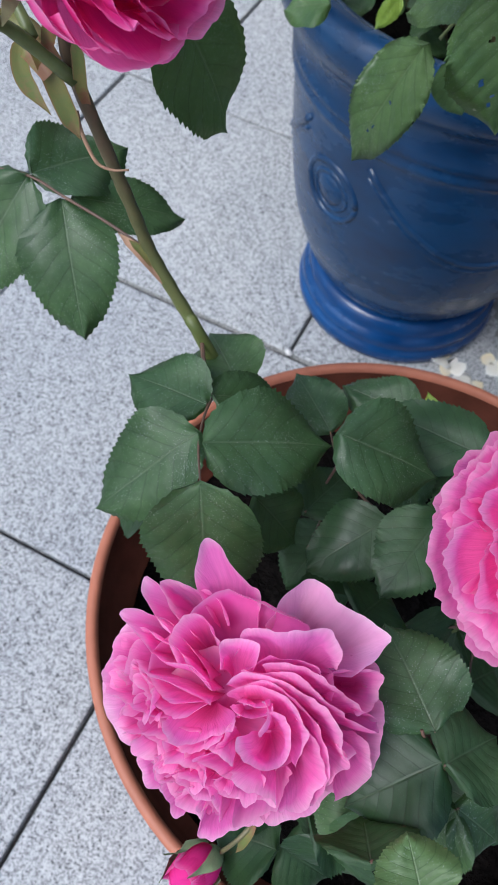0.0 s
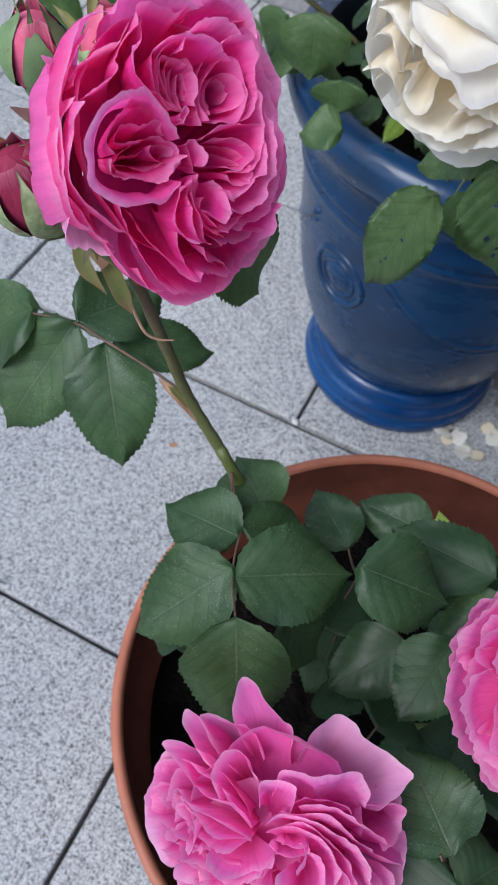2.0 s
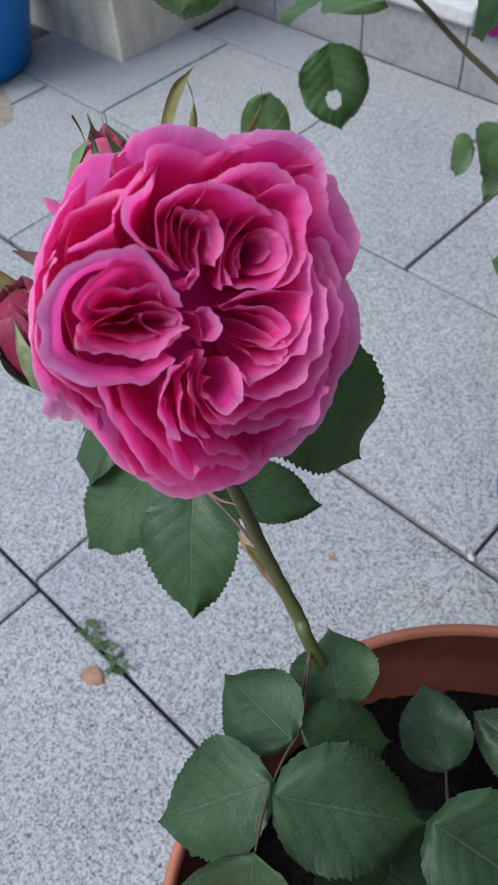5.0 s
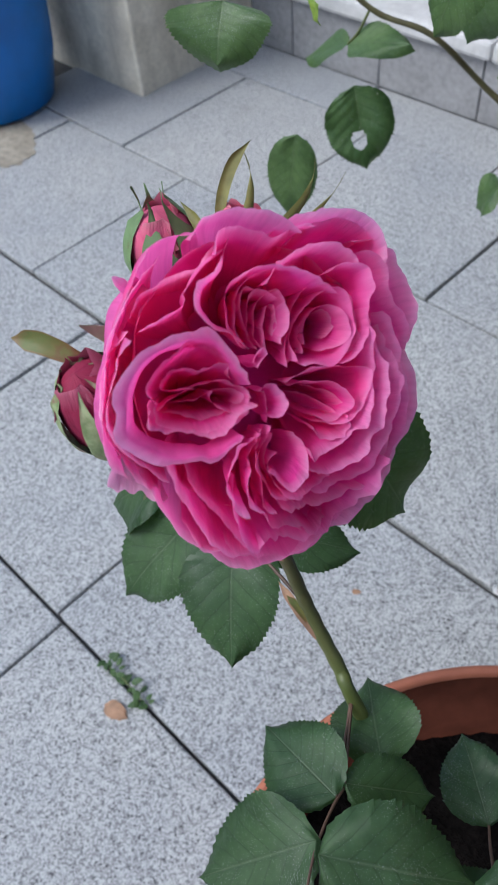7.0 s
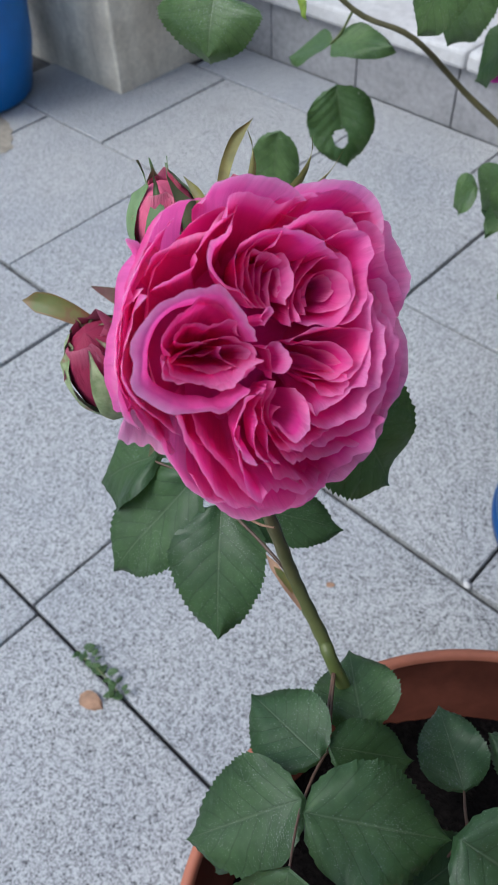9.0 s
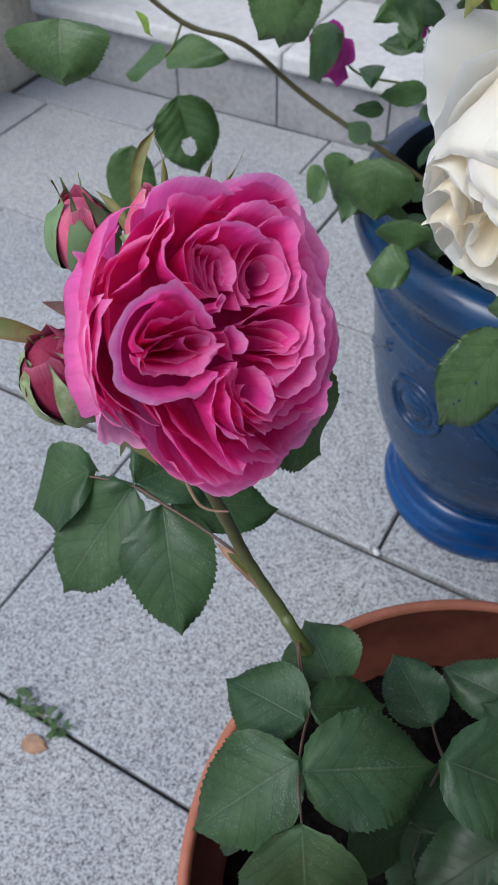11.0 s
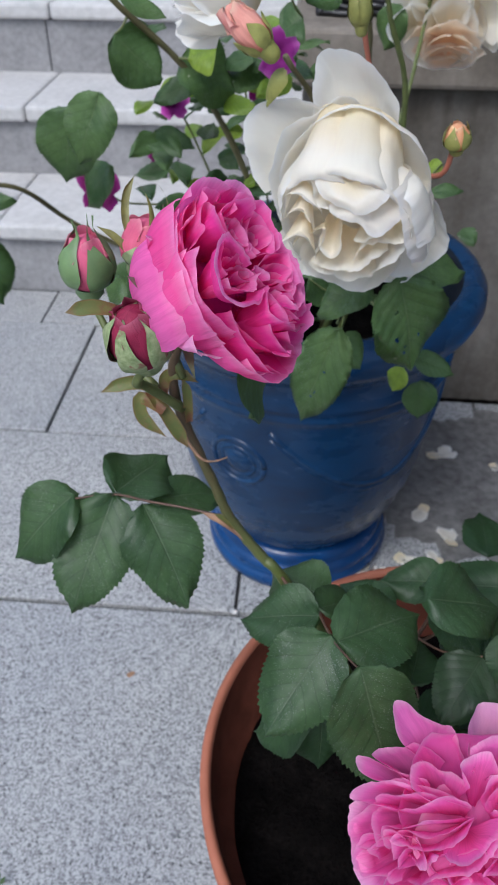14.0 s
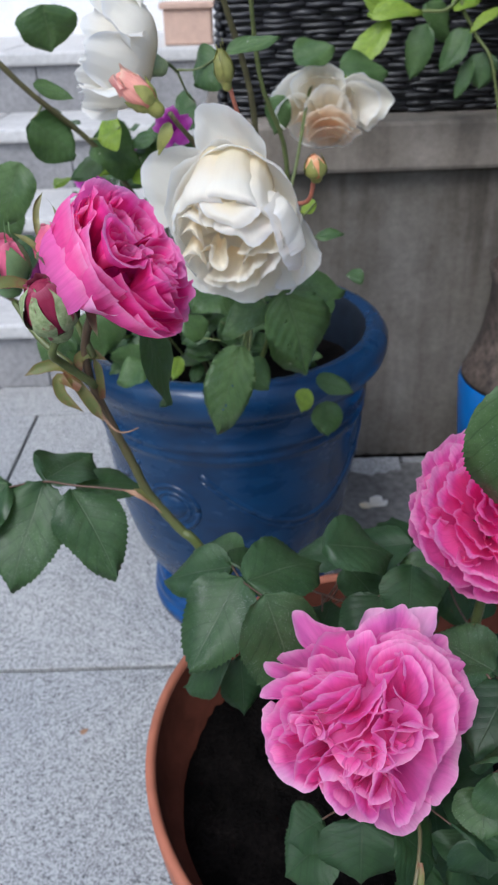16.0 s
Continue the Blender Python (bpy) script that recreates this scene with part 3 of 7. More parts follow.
def bract(parent, pts, width, mat=None):
    """A cupped, pointed bract along a short curve, with a wavy margin."""
    line = smooth_line(pts, 6)
    m, nu = len(line), 7
    seed = rng.random() * 40
    v, uv = [], []
    for i, c in enumerate(line):
        t = i / (m - 1)
        d = (line[min(i + 1, m - 1)] - line[max(i - 1, 0)]).normalized()
        look_at = (EYE_MEAN - c).normalized()
        up = (look_at - d * look_at.dot(d)).normalized()
        sx = d.cross(up)
        w = 0.5 * width * (0.35 + 0.65 * math.sin(math.pi * min(1.0, 0.18 + 0.62 * t)) ** 1.2) * min(1.0, 4.2 * (1 - t) + 0.03)
        for k in range(nu):
            u = 2 * k / (nu - 1) - 1
            wave = 0.14 * width * noise.noise((t * 4 + seed, u * 1.5, seed)) * abs(u)
            v.append(c + sx * (u * w) + up * (0.30 * w * u * u + wave))
            uv.append((0.5 + u / 2, t))
    return part("bract", mesh("bract", v, grid_faces(nu, m), mat or BRACT, uv), parent)


BUD = [(0.0, -0.02), (0.55, 0.02), (0.90, 0.18), (1.0, 0.38), (0.93, 0.60), (0.70, 0.81), (0.34, 0.95), (0.0, 1.0)]


def bud_radius(z):
    for (r0, z0), (r1, z1) in zip(BUD, BUD[1:]):
        if z0 <= z <= z1:
            return r0 + (r1 - r0) * (z - z0) / (z1 - z0)
    return 0.0


def hug_sepal(core, head, az, r, h, cover, top, curl, tail, mat, seed):
    """A sepal that lies on its bud up to top, then bends off in a thin tip."""
    v, uv = [], []
    nv, nu = 15, 7
    for j in range(nv):
        t = j / (nv - 1)
        z = t * top
        br = bud_radius(min(z, 0.97)) * 1.03 + 0.04
        k = max(0.0, (t - 0.72) / 0.28)
        br += curl * k * k
        z += tail * k * k
        w = radians(cover) * (0.55 + 0.45 * min(1, 3 * t)) * (1 - t ** 2.2) + 0.02
        for i in range(nu):
            u = 2 * i / (nu - 1) - 1
            a = radians(az) + u * w + 0.12 * math.sin(4 * t + seed)
            edge = 0.05 * abs(u) ** 3 * math.sin(9 * t + seed * 3 + u)
            q = max(br, 0.12 + 0.05 * t)
            v.append(head.at(r * (q + edge) * math.cos(a), r * (q + edge) * math.sin(a), z * h))
            uv.append((0.5 + u / 2, t))
    return part("sepal", mesh("sepal", v, grid_faces(nu, nv), mat, uv), core)


def bud(parent, name, base, tip, r, petal_m, sepals=5, opened=0.0, tail=0.25, label="", cover=30, top=1.0, curl=0.2, mat=None):
    """A closed or opening bud: wrapped petals, a hip, and sepals that hug it."""
    base, tip = Vector(base), Vector(tip)
    ax = tip - base
    h = ax.length
    head = Head(base, ax, (0.2, 0.1, 1.0) if abs(ax.normalized().z) < 0.9 else (0, 1, 0.1))
    n = 28
    v, uv = [], []
    for k, (pr, pz) in enumerate(BUD):
        for i in range(n):
            a = 2 * math.pi * i / n
            w = 1 + 0.07 * math.sin(2 * a + 6 * pz) * pz + 0.04 * math.sin(5 * a + 9 * pz)
            v.append(head.at(r * 0.93 * pr * w * math.cos(a), r * 0.93 * pr * w * math.sin(a), pz * h))
            uv.append((i / n, 0.3 + 0.5 * pz))
    core = part(name, mesh(name, v, grid_faces(n, len(BUD), True), petal_m, uv), parent, label)
    for k in range(4):
        petal(head, core, petal_m, 90 * k + 30, ((0.5 * r, 0.1 * h), (1.22 * r, 0.55 * h), ((0.28 + opened) * r, (0.99 + 0.05 * (k % 2)) * h)), 0.85 * r, 0.04, 0.08, k * 1.3, 0.0, 9, 9)
    hip = []
    for pr, pz in ((0.22, -0.26), (0.44, -0.21), (0.54, -0.12), (0.55, -0.02), (0.66, 0.06)):
        for i in range(14):
            a = 2 * math.pi * i / 14
            hip.append(head.at(r * pr * math.cos(a), r * pr * math.sin(a), pz * h))
    part("hip", mesh("hip", hip, grid_faces(14, 5, True), mat or SEPAL), core)
    for k in range(sepals):
        az = 360 / sepals * k + 15 + rng.uniform(-8, 8)
        hug_sepal(core, head, az, r, h, cover * rng.uniform(0.85, 1.15), top * rng.uniform(0.92, 1.05), curl * rng.uniform(0.3, 1.5), tail * rng.uniform(0.4, 1.5), mat or SEPAL, k * 1.7)
    return core


def calyx(flower, head, r, depth, sepal_len, droop, n=5, start=0, mat=None):
    """Sepals spread below an open flower."""
    for k in range(n):
        az = start + 360 / n * k
        lance(flower, head, az, ((0.12 * r, -depth), (0.7 * r, -depth * (1 + 0.1 * droop)), (sepal_len * r, -depth * (1.0 + droop))), 0.13 * r, mat or SEPAL)


def receptacle(name, head, r, depth, bush, label):
    v = []
    for pr, pz in ((0.07, -1.32), (0.13, -1.25), (0.17, -1.1), (0.20, -1.0), (0.30, -0.90), (0.24, -0.84), (0.04, -0.82)):
        for i in range(16):
            a = 2 * math.pi * i / 16
            v.append(head.at(r * pr * math.cos(a), r * pr * math.sin(a), depth * pz))
    return part(name, mesh(name, v, grid_faces(16, 7, True) + [tuple(range(96, 112))], SEPAL), bush, label)


# ---- structure: terrace, steps, walls ----
ground = tagged(part("ground", mesh("ground", [(-60, -60, -0.012), (60, -60, -0.012), (60, 60, -0.012), (-60, 60, -0.012)], [(0, 1, 2, 3)], JOINT), None),
                "dark sandy bed under the granite paving", "ground", kind="structure")

RISE, GOING, STEP_Y, STEP_X0, STEP_X1 = 0.175, 0.31, 0.955, -1.35, 0.05
for k in range(4):
    y0, z0 = STEP_Y + k * GOING, k * RISE
    st = tagged(thing("step_%d" % (k + 1), ((STEP_X0 + STEP_X1) / 2, y0, z0), "", ""), "outdoor stone step with grey block riser and pale slab", "step", "garden steps", "structure")
    x, n = STEP_X0, 0
    while x < STEP_X1 - 0.02:
        x2 = min(x + (0.27 if (n or k % 2) else 0.14), STEP_X1)
        block("block", x + 0.0015, x2 - 0.0015, y0, y0 + 0.12, z0 - 0.004, z0 + 0.133, RISER, st, 0.003)
        x, n = x2, n + 1
    block("core", STEP_X0, STEP_X1, y0 + 0.012, y0 + 0.6, z0 - 0.01, z0 + 0.134, JOINT, st, 0.0)
    depth = GOING + 0.06 if k < 3 else 0.9
    for q in range(2):
        xa = STEP_X0 + q * (STEP_X1 - STEP_X0) / 2
        block("tread", xa + 0.001, xa + (STEP_X1 - STEP_X0) / 2 - 0.001, y0 - 0.02, y0 + depth - 0.025, z0 + 0.135, z0 + 0.175, TREAD, st, 0.009)

# Unseen wall, added to keep skylight off the right of the terrace.
tagged(block("side_wall", 0.765, 0.965, -0.30, 2.745, -0.01, 3.2, WALL, None, 0.0), "unseen tall grey concrete wall added to shade the terrace", "wall", kind="structure")
house = tagged(block("house_wall", -4.0, 4.0, 2.75, 2.95, 0.0, 3.4, RENDER_WHITE, None, 0.0), "plain white rendered house wall behind the landing", "wall", kind="structure")


def cheek_wall(name, x0, x1, mat, label):
    w = tagged(thing(name, ((x0 + x1) / 2, 0.6, 0), "", ""), label, "wall", kind="structure")
    block("wall_body", x0, x1, 0.575, 2.0, -0.01, 0.585, mat, w, 0.006)
    block("coping", x0 - 0.02, x1 + 0.02, 0.545, 2.03, 0.5855, 0.668, COPING, w, 0.008)
    return w


cheek_wall("wall_east", 0.055, 0.742, WALL, "low stained grey concrete garden wall with coping")
cheek_wall("wall_west", -2.6, -1.352, PILLAR, "low weathered beige concrete wall beside the steps")


for k in range(22):
    x = 0.08 + 0.03 * k
    lump = [(x + 0.022 * math.cos(q) * s, 0.567 + 0.008 * math.sin(q) * s, 0.001 + 0.003 * (1 - s) * (1.3 + math.sin(k * 2.3))) for s in (1.0, 0.6, 0.05) for q in np.linspace(0, 2 * math.pi, 9)[:-1]]
    if k == 0:
        seam_v, seam_f = [], []
    seam_f += [tuple(i + len(seam_v) for i in f) for f in grid_faces(8, 3, True)]
    seam_v += lump
tagged(part("trim_dirt", mesh("trim_dirt", seam_v, seam_f, SOIL), None), "dark seam strip along the foot of the wall", "dirt", kind="stuff")


# ---- pots ----
POT = (0.2286, -0.4055)
pot = thing("terracotta_planter", (POT[0], POT[1], 0), "round terracotta plant pot with rolled rim on paving", "plant pot")
part("pot_body", lathe("pot_body", [(0.150, 0.0), (0.156, 0.004), (0.192, 0.285), (0.1935, 0.292)], (*POT, 0), TERRA, 96), pot)
part("rim", lathe("rim", [(0.1945, 0.2905), (0.2045, 0.2945), (0.2075, 0.298), (0.2108, 0.330), (0.2108, 0.3355), (0.2092, 0.3380), (0.2055, 0.3385), (0.2035, 0.3370), (0.2025, 0.3335)], (*POT, 0), TERRA, 96, cap=False), pot, "rolled terracotta rim")

part("inner_wall", lathe("inner_wall", [(0.0, 0.19), (0.182, 0.20), (0.187, 0.2925), (0.1955, 0.2955), (0.2024, 0.3334)], (*POT, 0), TERRA_IN, 96, cap=False), pot, "dark inside of the terracotta pot, coloured as if in shade")

soil_v = []
for j in range(45):
    for i in range(150):
        r, a = 0.1885 * j / 44, 2 * math.pi * i / 150
        x, y = POT[0] + r * math.cos(a), POT[1] + r * math.sin(a)
        soil_v.append((x, y, 0.262 + 0.010 * noise.noise((x * 22, y * 22, 0.3)) + 0.006 * noise.noise((x * 90, y * 90, 2.0)) + 0.005 * abs(noise.noise((x * 230, y * 230, 3.0)))))
soil = tagged(part("soil", mesh("soil", soil_v, grid_faces(150, 45, True), SOIL), None), "dark moist potting soil in the terracotta pot", "soil", kind="stuff")

VASE = (0.083, 0.186)
vase = thing("glazed_urn", (VASE[0], VASE[1], 0), "large cobalt blue glazed ceramic urn with relief swags", "plant pot")
vp = [(0.136, 0.0), (0.140, 0.004), (0.142, 0.016), (0.140, 0.024), (0.136, 0.027), (0.139, 0.033), (0.138, 0.042), (0.134, 0.047), (0.131, 0.050),
      (0.133, 0.056), (0.130, 0.064), (0.125, 0.070), (0.129, 0.082), (0.141, 0.102), (0.155, 0.135), (0.166, 0.170), (0.174, 0.21), (0.180, 0.25), (0.185, 0.30), (0.189, 0.345),
      (0.190, 0.352), (0.1935, 0.356), (0.1935, 0.362), (0.1905, 0.366), (0.1945, 0.370), (0.1945, 0.376), (0.1915, 0.380), (0.193, 0.400), (0.196, 0.410),
      (0.205, 0.418), (0.216, 0.430), (0.221, 0.445), (0.220, 0.458), (0.213, 0.468), (0.202, 0.472), (0.190, 0.468), (0.184, 0.455), (0.181, 0.40), (0.175, 0.33), (0.0, 0.32)]
part("foot", lathe("foot", vp[:12] + [(0.10, 0.0705)], (*VASE, 0), BLUE_FOOT, 96, 0.0015), vase, "ringed bright blue foot")
part("urn_body", lathe("urn_body", [(0.118, 0.0706)] + vp[12:36], (*VASE, 0), BLUE, 96, 0.0015, cap=False), vase)
part("inner_wall", lathe("inner_wall", vp[35:], (*VASE, 0), GLAZE_IN, 96, 0.0015, cap=False), vase, "dark inside of the urn, shade put into its colour")


def urn_radius(z):
    for (r0, z0), (r1, z1) in zip(vp, vp[1:]):
        if z0 <= z <= z1:
            return r0 + (r1 - r0) * (z - z0) / (z1 - z0)
    return 0.19


def on_urn(a, z, out=0.0):
    r = urn_radius(z) + out
    return Vector((VASE[0] + r * math.cos(math.radians(a)), VASE[1] + r * math.sin(math.radians(a)), z))


for a in (244, 364, 124):
    # medallion: two rings and a boss
    for rad, th in ((0.036, 0.0045), (0.024, 0.003)):
        ring = [on_urn(a + math.degrees(rad * math.cos(q) / 0.175), 0.272 + rad * math.sin(q), -0.0015) for q in np.linspace(0, 2 * math.pi, 25)]
        tube("medallion_ring", ring, th, th, BLUE, vase, "", 6, 1)
    boss = []
    for rr, out in ((0.019, 0.0), (0.016, 0.005), (0.009, 0.007), (0.001, 0.0075)):
        for i in range(16):
            q = 2 * math.pi * i / 16
            boss.append(on_urn(a + math.degrees(rr * math.cos(q) / 0.175), 0.272 + rr * math.sin(q), out * 0.6 - 0.001))
    part("medallion_boss", mesh("medallion_boss", boss, grid_faces(16, 4, True), BLUE), vase)
    for lift, th in ((0.0, 0.0065), (-0.012, 0.0045)):
        swag = [on_urn(a + 14 + 92 * t, 0.335 + lift - 0.095 * math.sin(math.pi * t), -0.0015) for t in np.linspace(0, 1, 15)]
        tube("swag", swag, th * 0.7, th * 0.7, BLUE, vase, "", 6, 2)

sv = []
for j in range(9):
    for i in range(48):
        r, a = 0.178 * j / 8, 2 * math.pi * i / 48
        x, y = VASE[0] + r * math.cos(a), VASE[1] + r * math.sin(a)
        sv.append((x, y, 0.395 + 0.012 * noise.noise((x * 25, y * 25, 4.0))))
tagged(part("soil", mesh("soil", sv, grid_faces(48, 9, True), SOIL), None), "dark potting soil in the blue urn", "soil", kind="stuff")

barrel = thing("blue_planter", (-1.64, 0.34, 0), "tall bright blue round planter beside the wall", "plant pot")
part("planter_body", lathe("planter_body", [(0.13, 0), (0.15, 0.01), (0.175, 0.12), (0.19, 0.30), (0.195, 0.44)], (-1.64, 0.34, 0), BARREL), barrel)
part("rim", lathe("rim", [(0.196, 0.4405), (0.205, 0.45), (0.207, 0.465), (0.205, 0.48), (0.18, 0.48), (0.17, 0.40), (0.0, 0.38)], (-1.64, 0.34, 0), BARREL, cap=False), barrel)

side_pot = thing("small_glazed_pot", (0.616, 0.40, 0), "turquoise blue pot with unglazed brown collar", "plant pot")
part("pot_body", lathe("pot_body", [(0.09, 0), (0.10, 0.01), (0.125, 0.14), (0.135, 0.25), (0.132, 0.262)], (0.616, 0.40, 0), BARREL), side_pot)
part("collar", lathe("collar", [(0.131, 0.2625), (0.130, 0.27), (0.118, 0.30), (0.106, 0.34), (0.100, 0.39), (0.098, 0.43), (0.106, 0.455), (0.098, 0.460), (0.088, 0.40), (0.0, 0.38)], (0.616, 0.40, 0), BAND), side_pot, "brown speckled collar")

# wicker trough on the coping
trough = thing("wicker_trough", (0.62, 0.80, 0.668), "black woven wicker planter trough on the coping", "planter")
block("liner", 0.085, 0.752, 0.635, 0.98, 0.6685, 0.955, RATTAN, trough, 0.004)
weave = random.Random(3)
for row in range(30):
    x = 0.074 + 0.03 * weave.random()
    while x < 0.735:
        run = min(weave.uniform(0.035, 0.095), 0.752 - x)
        z = 0.675 + row * 0.0095 + weave.uniform(-0.0025, 0.0025)
        slope = weave.uniform(-0.05, 0.05)
        pts = [(x + run * q, 0.633 - weave.uniform(0.008, 0.013) * math.sin(math.pi * q), z + slope * run * (q - 0.5) + 0.001 * weave.uniform(-1, 1)) for q in (0.0, 0.12, 0.35, 0.65, 0.88, 1.0)]
        tube("weave_strand", pts, weave.uniform(0.0034, 0.0050), weave.uniform(0.0034, 0.0050), RATTAN, trough, "", 6, 2)
        x += run + weave.uniform(-0.002, 0.003)
for row in range(21):
    z = 0.675 + row * 0.0136
    tube("weave_strand", [(0.078 + (0.0045 if (i + row) % 2 else -0.0045), 0.63 + i * 0.0153, z + 0.003 * noise.noise((i * 0.4, row * 2.7, 9.0))) for i in range(23)], 0.0063, 0.0063, RATTAN, trough, "", 6, 1)
block("trough_rim", 0.068, 0.758, 0.618, 0.99, 0.9555, 0.975, RATTAN, trough, 0.006)

box = thing("clay_box", (-0.06, 1.98, 0.70), "small pale clay flower box on the landing", "planter")
block("box_body", -0.13, 0.02, 1.92, 2.06, 0.7005, 0.80, PALE_CLAY, box, 0.006)
block("box_rim", -0.14, 0.03, 1.91, 2.07, 0.8005, 0.82, PALE_CLAY, box, 0.005)


# ---- the pink rose bush in the terracotta pot ----
rose_bush = thing("rose_bush", (POT[0] - 0.02, POT[1] + 0.02, 0.262), "pink garden rose bush with full blooms and buds", "rose bush")
UP8 = (-0.62, 0.20, 0.72)

MAIN = [(0.165, -0.375, 0.255), (0.125, -0.402, 0.44), (0.0769, -0.4065, 0.5395), (0.0632, -0.403, 0.555), (0.0510, -0.402, 0.5725), (0.0417, -0.4015, 0.5890)]
UPPER = [(0.0417, -0.4015, 0.5890), (0.0354, -0.403, 0.6107), (0.0258, -0.405, 0.641), (0.017, -0.408, 0.675), (0.018, -0.409, 0.700), (0.029, -0.416, 0.727)]
tube("stem", MAIN + UPPER[1:], 0.0036, 0.0025, STEM, rose_bush, "long flower stem, green below and brownish above", 12)
tube("stem", [(0.021, -0.412, 0.672), (0.006, -0.425, 0.694), (0.006, -0.440, 0.706), (0.0126, -0.4436, 0.7193)], 0.0026, 0.0022, GREEN, rose_bush)
tube("stem", [(0.010, -0.418, 0.688), (-0.010, -0.406, 0.702), (-0.0235, -0.395, 0.720)], 0.0022, 0.0018, GREEN, rose_bush)
tube("stem", [(0.022, -0.411, 0.690), (0.008, -0.400, 0.722), (0.000, -0.388, 0.736)], 0.0022, 0.0018, GREEN, rose_bush)

# bloom on the tall stem
h1 = Head((0.0612, -0.4311, 0.7634), (0.77, -0.24, 0.58), UP8)
R1 = 0.037
f1 = receptacle("bloom", h1, 1.0 * R1, 0.046, rose_bush, "quartered deep pink rose bloom")
f1_petal = petal_maker(h1, f1, R1)
f1_petal(PINK, [(0.85 * math.cos(0.35 * q), 0.95 * math.sin(0.35 * q), -0.32) for q in range(19)], (0.0, 0.0), (0.02, -0.35), (1.0, -0.45), 0.0, 0.02)
# outer petals first, then rows, folds and the left eye
f1_petal(ROSE, ((-0.46, 0.85, -0.50), (-0.67, 0.69, -0.50), (-0.82, 0.47, -0.50), (-0.94, 0.26, -0.50), (-1.01, 0.05, -0.51), (-1.03, -0.18, -0.53)), (-0.41, 0.16), (0.06, -1.00), (1.50, -0.68), 0.05, 0.012)
f1_petal(PINK_OUT, ((-0.34, 1.02, -0.28), (-0.63, 0.83, -0.25), (-0.86, 0.61, -0.22), (-0.99, 0.40, -0.20), (-1.09, 0.17, -0.20), (-1.14, -0.06, -0.22), (-1.11, -0.28, -0.26)), (-0.41, 0.16), (0.06, -1.05), (1.04, -0.57), 0.05, 0.012)
f1_petal(PINK_OUT, ((-0.84, 0.56, -0.31), (-0.74, 0.72, -0.31), (-0.53, 0.92, -0.31), (-0.33, 1.04, -0.31), (-0.08, 1.09, -0.31)), (-0.23, 0.28), (0.06, -0.95), (1.20, -0.68), 0.05, 0.014)
f1_petal(PINK_OUT, ((-0.19, 1.05, -0.20), (-0.00, 1.09, -0.16), (0.17, 1.08, -0.14), (0.37, 0.98, -0.14), (0.56, 0.85, -0.16)), (0.03, 0.22), (0.06, -0.95), (1.05, -0.47), 0.05, 0.014)
f1_petal(PINK_OUT, ((0.36, 0.92, -0.29), (0.67, 0.91, -0.29), (0.88, 0.87, -0.29), (1.11, 0.75, -0.33), (1.21, 0.54, -0.33), (1.19, 0.34, -0.33)), (0.21, 0.11), (0.06, -0.95), (1.05, -0.42), 0.06, 0.014)
f1_petal(PINK_OUT, ((1.06, 0.64, -0.38), (1.27, 0.51, -0.42), (1.37, 0.22, -0.46), (1.37, 0.00, -0.46), (1.26, -0.18, -0.46), (1.08, -0.29, -0.42)), (0.22, 0.03), (0.06, -0.85), (1.05, -0.42), 0.06, 0.014)
f1_petal(PINK_OUT, ((1.11, 0.00, -0.38), (1.21, -0.32, -0.46), (1.22, -0.57, -0.50), (1.17, -0.74, -0.50), (1.00, -0.88, -0.46), (0.74, -1.03, -0.42)), (0.12, -0.09), (0.06, -0.85), (1.05, -0.42), 0.06, 0.014)
f1_petal(PINK_OUT, ((0.96, -0.75, -0.38), (0.80, -1.06, -0.42), (0.62, -1.22, -0.42), (0.41, -1.26, -0.42), (0.07, -1.27, -0.38)), (0.04, -0.18), (0.06, -0.85), (1.05, -0.47), 0.06, 0.014)
f1_petal(PINK_OUT, ((0.20, -1.23, -0.33), (-0.15, -1.32, -0.31), (-0.48, -1.24, -0.29), (-0.67, -1.14, -0.29), (-0.77, -0.98, -0.29), (-0.88, -0.74, -0.29)), (-0.03, -0.15), (0.06, -0.85), (1.05, -0.47), 0.06, 0.014)
f1_petal(PINK_OUT, ((-0.67, -1.05, -0.29), (-0.88, -0.81, -0.31), (-0.94, -0.54, -0.33), (-0.98, -0.29, -0.38), (-1.02, -0.11, -0.38)), (-0.26, 0.02), (0.06, -0.85), (1.08, -0.47), 0.06, 0.014)
f1_petal(PALE_PINK, ((-1.04, -0.11, -0.50), (-1.18, -0.33, -0.55), (-1.09, -0.44, -0.56), (-1.00, -0.52, -0.56), (-0.88, -0.60, -0.55)), (-0.37, 0.15), (0.06, -0.65), (0.95, -0.42), 0.08, 0.06)
f1_petal(PINK_OUT, ((-0.65, 0.94, -0.63), (-0.58, 0.95, -0.65), (-0.52, 0.90, -0.65), (-0.55, 0.75, -0.63)), (-0.29, 0.42), (0.09, -0.35), (0.90, -0.33), 0.1, 0.014)
f1_petal(PINK_OUT, ((-0.78, 0.62, -0.05), (-0.91, 0.47, -0.10), (-1.01, 0.33, -0.14), (-1.07, 0.13, -0.16), (-1.06, -0.07, -0.16), (-0.96, -0.24, -0.18), (-0.86, -0.41, -0.20)), (-0.42, 0.13), (0.06, -1.05), (1.00, -0.57), 0.04, 0.015)
f1_petal(PINK_OUT, ((-0.76, 0.66, -0.22), (-0.92, 0.48, -0.26), (-1.04, 0.27, -0.28), (-1.10, 0.02, -0.30), (-1.06, -0.21, -0.30), (-0.97, -0.44, -0.34)), (-0.42, 0.13), (0.06, -1.05), (1.04, -0.57), 0.04, 0.015)
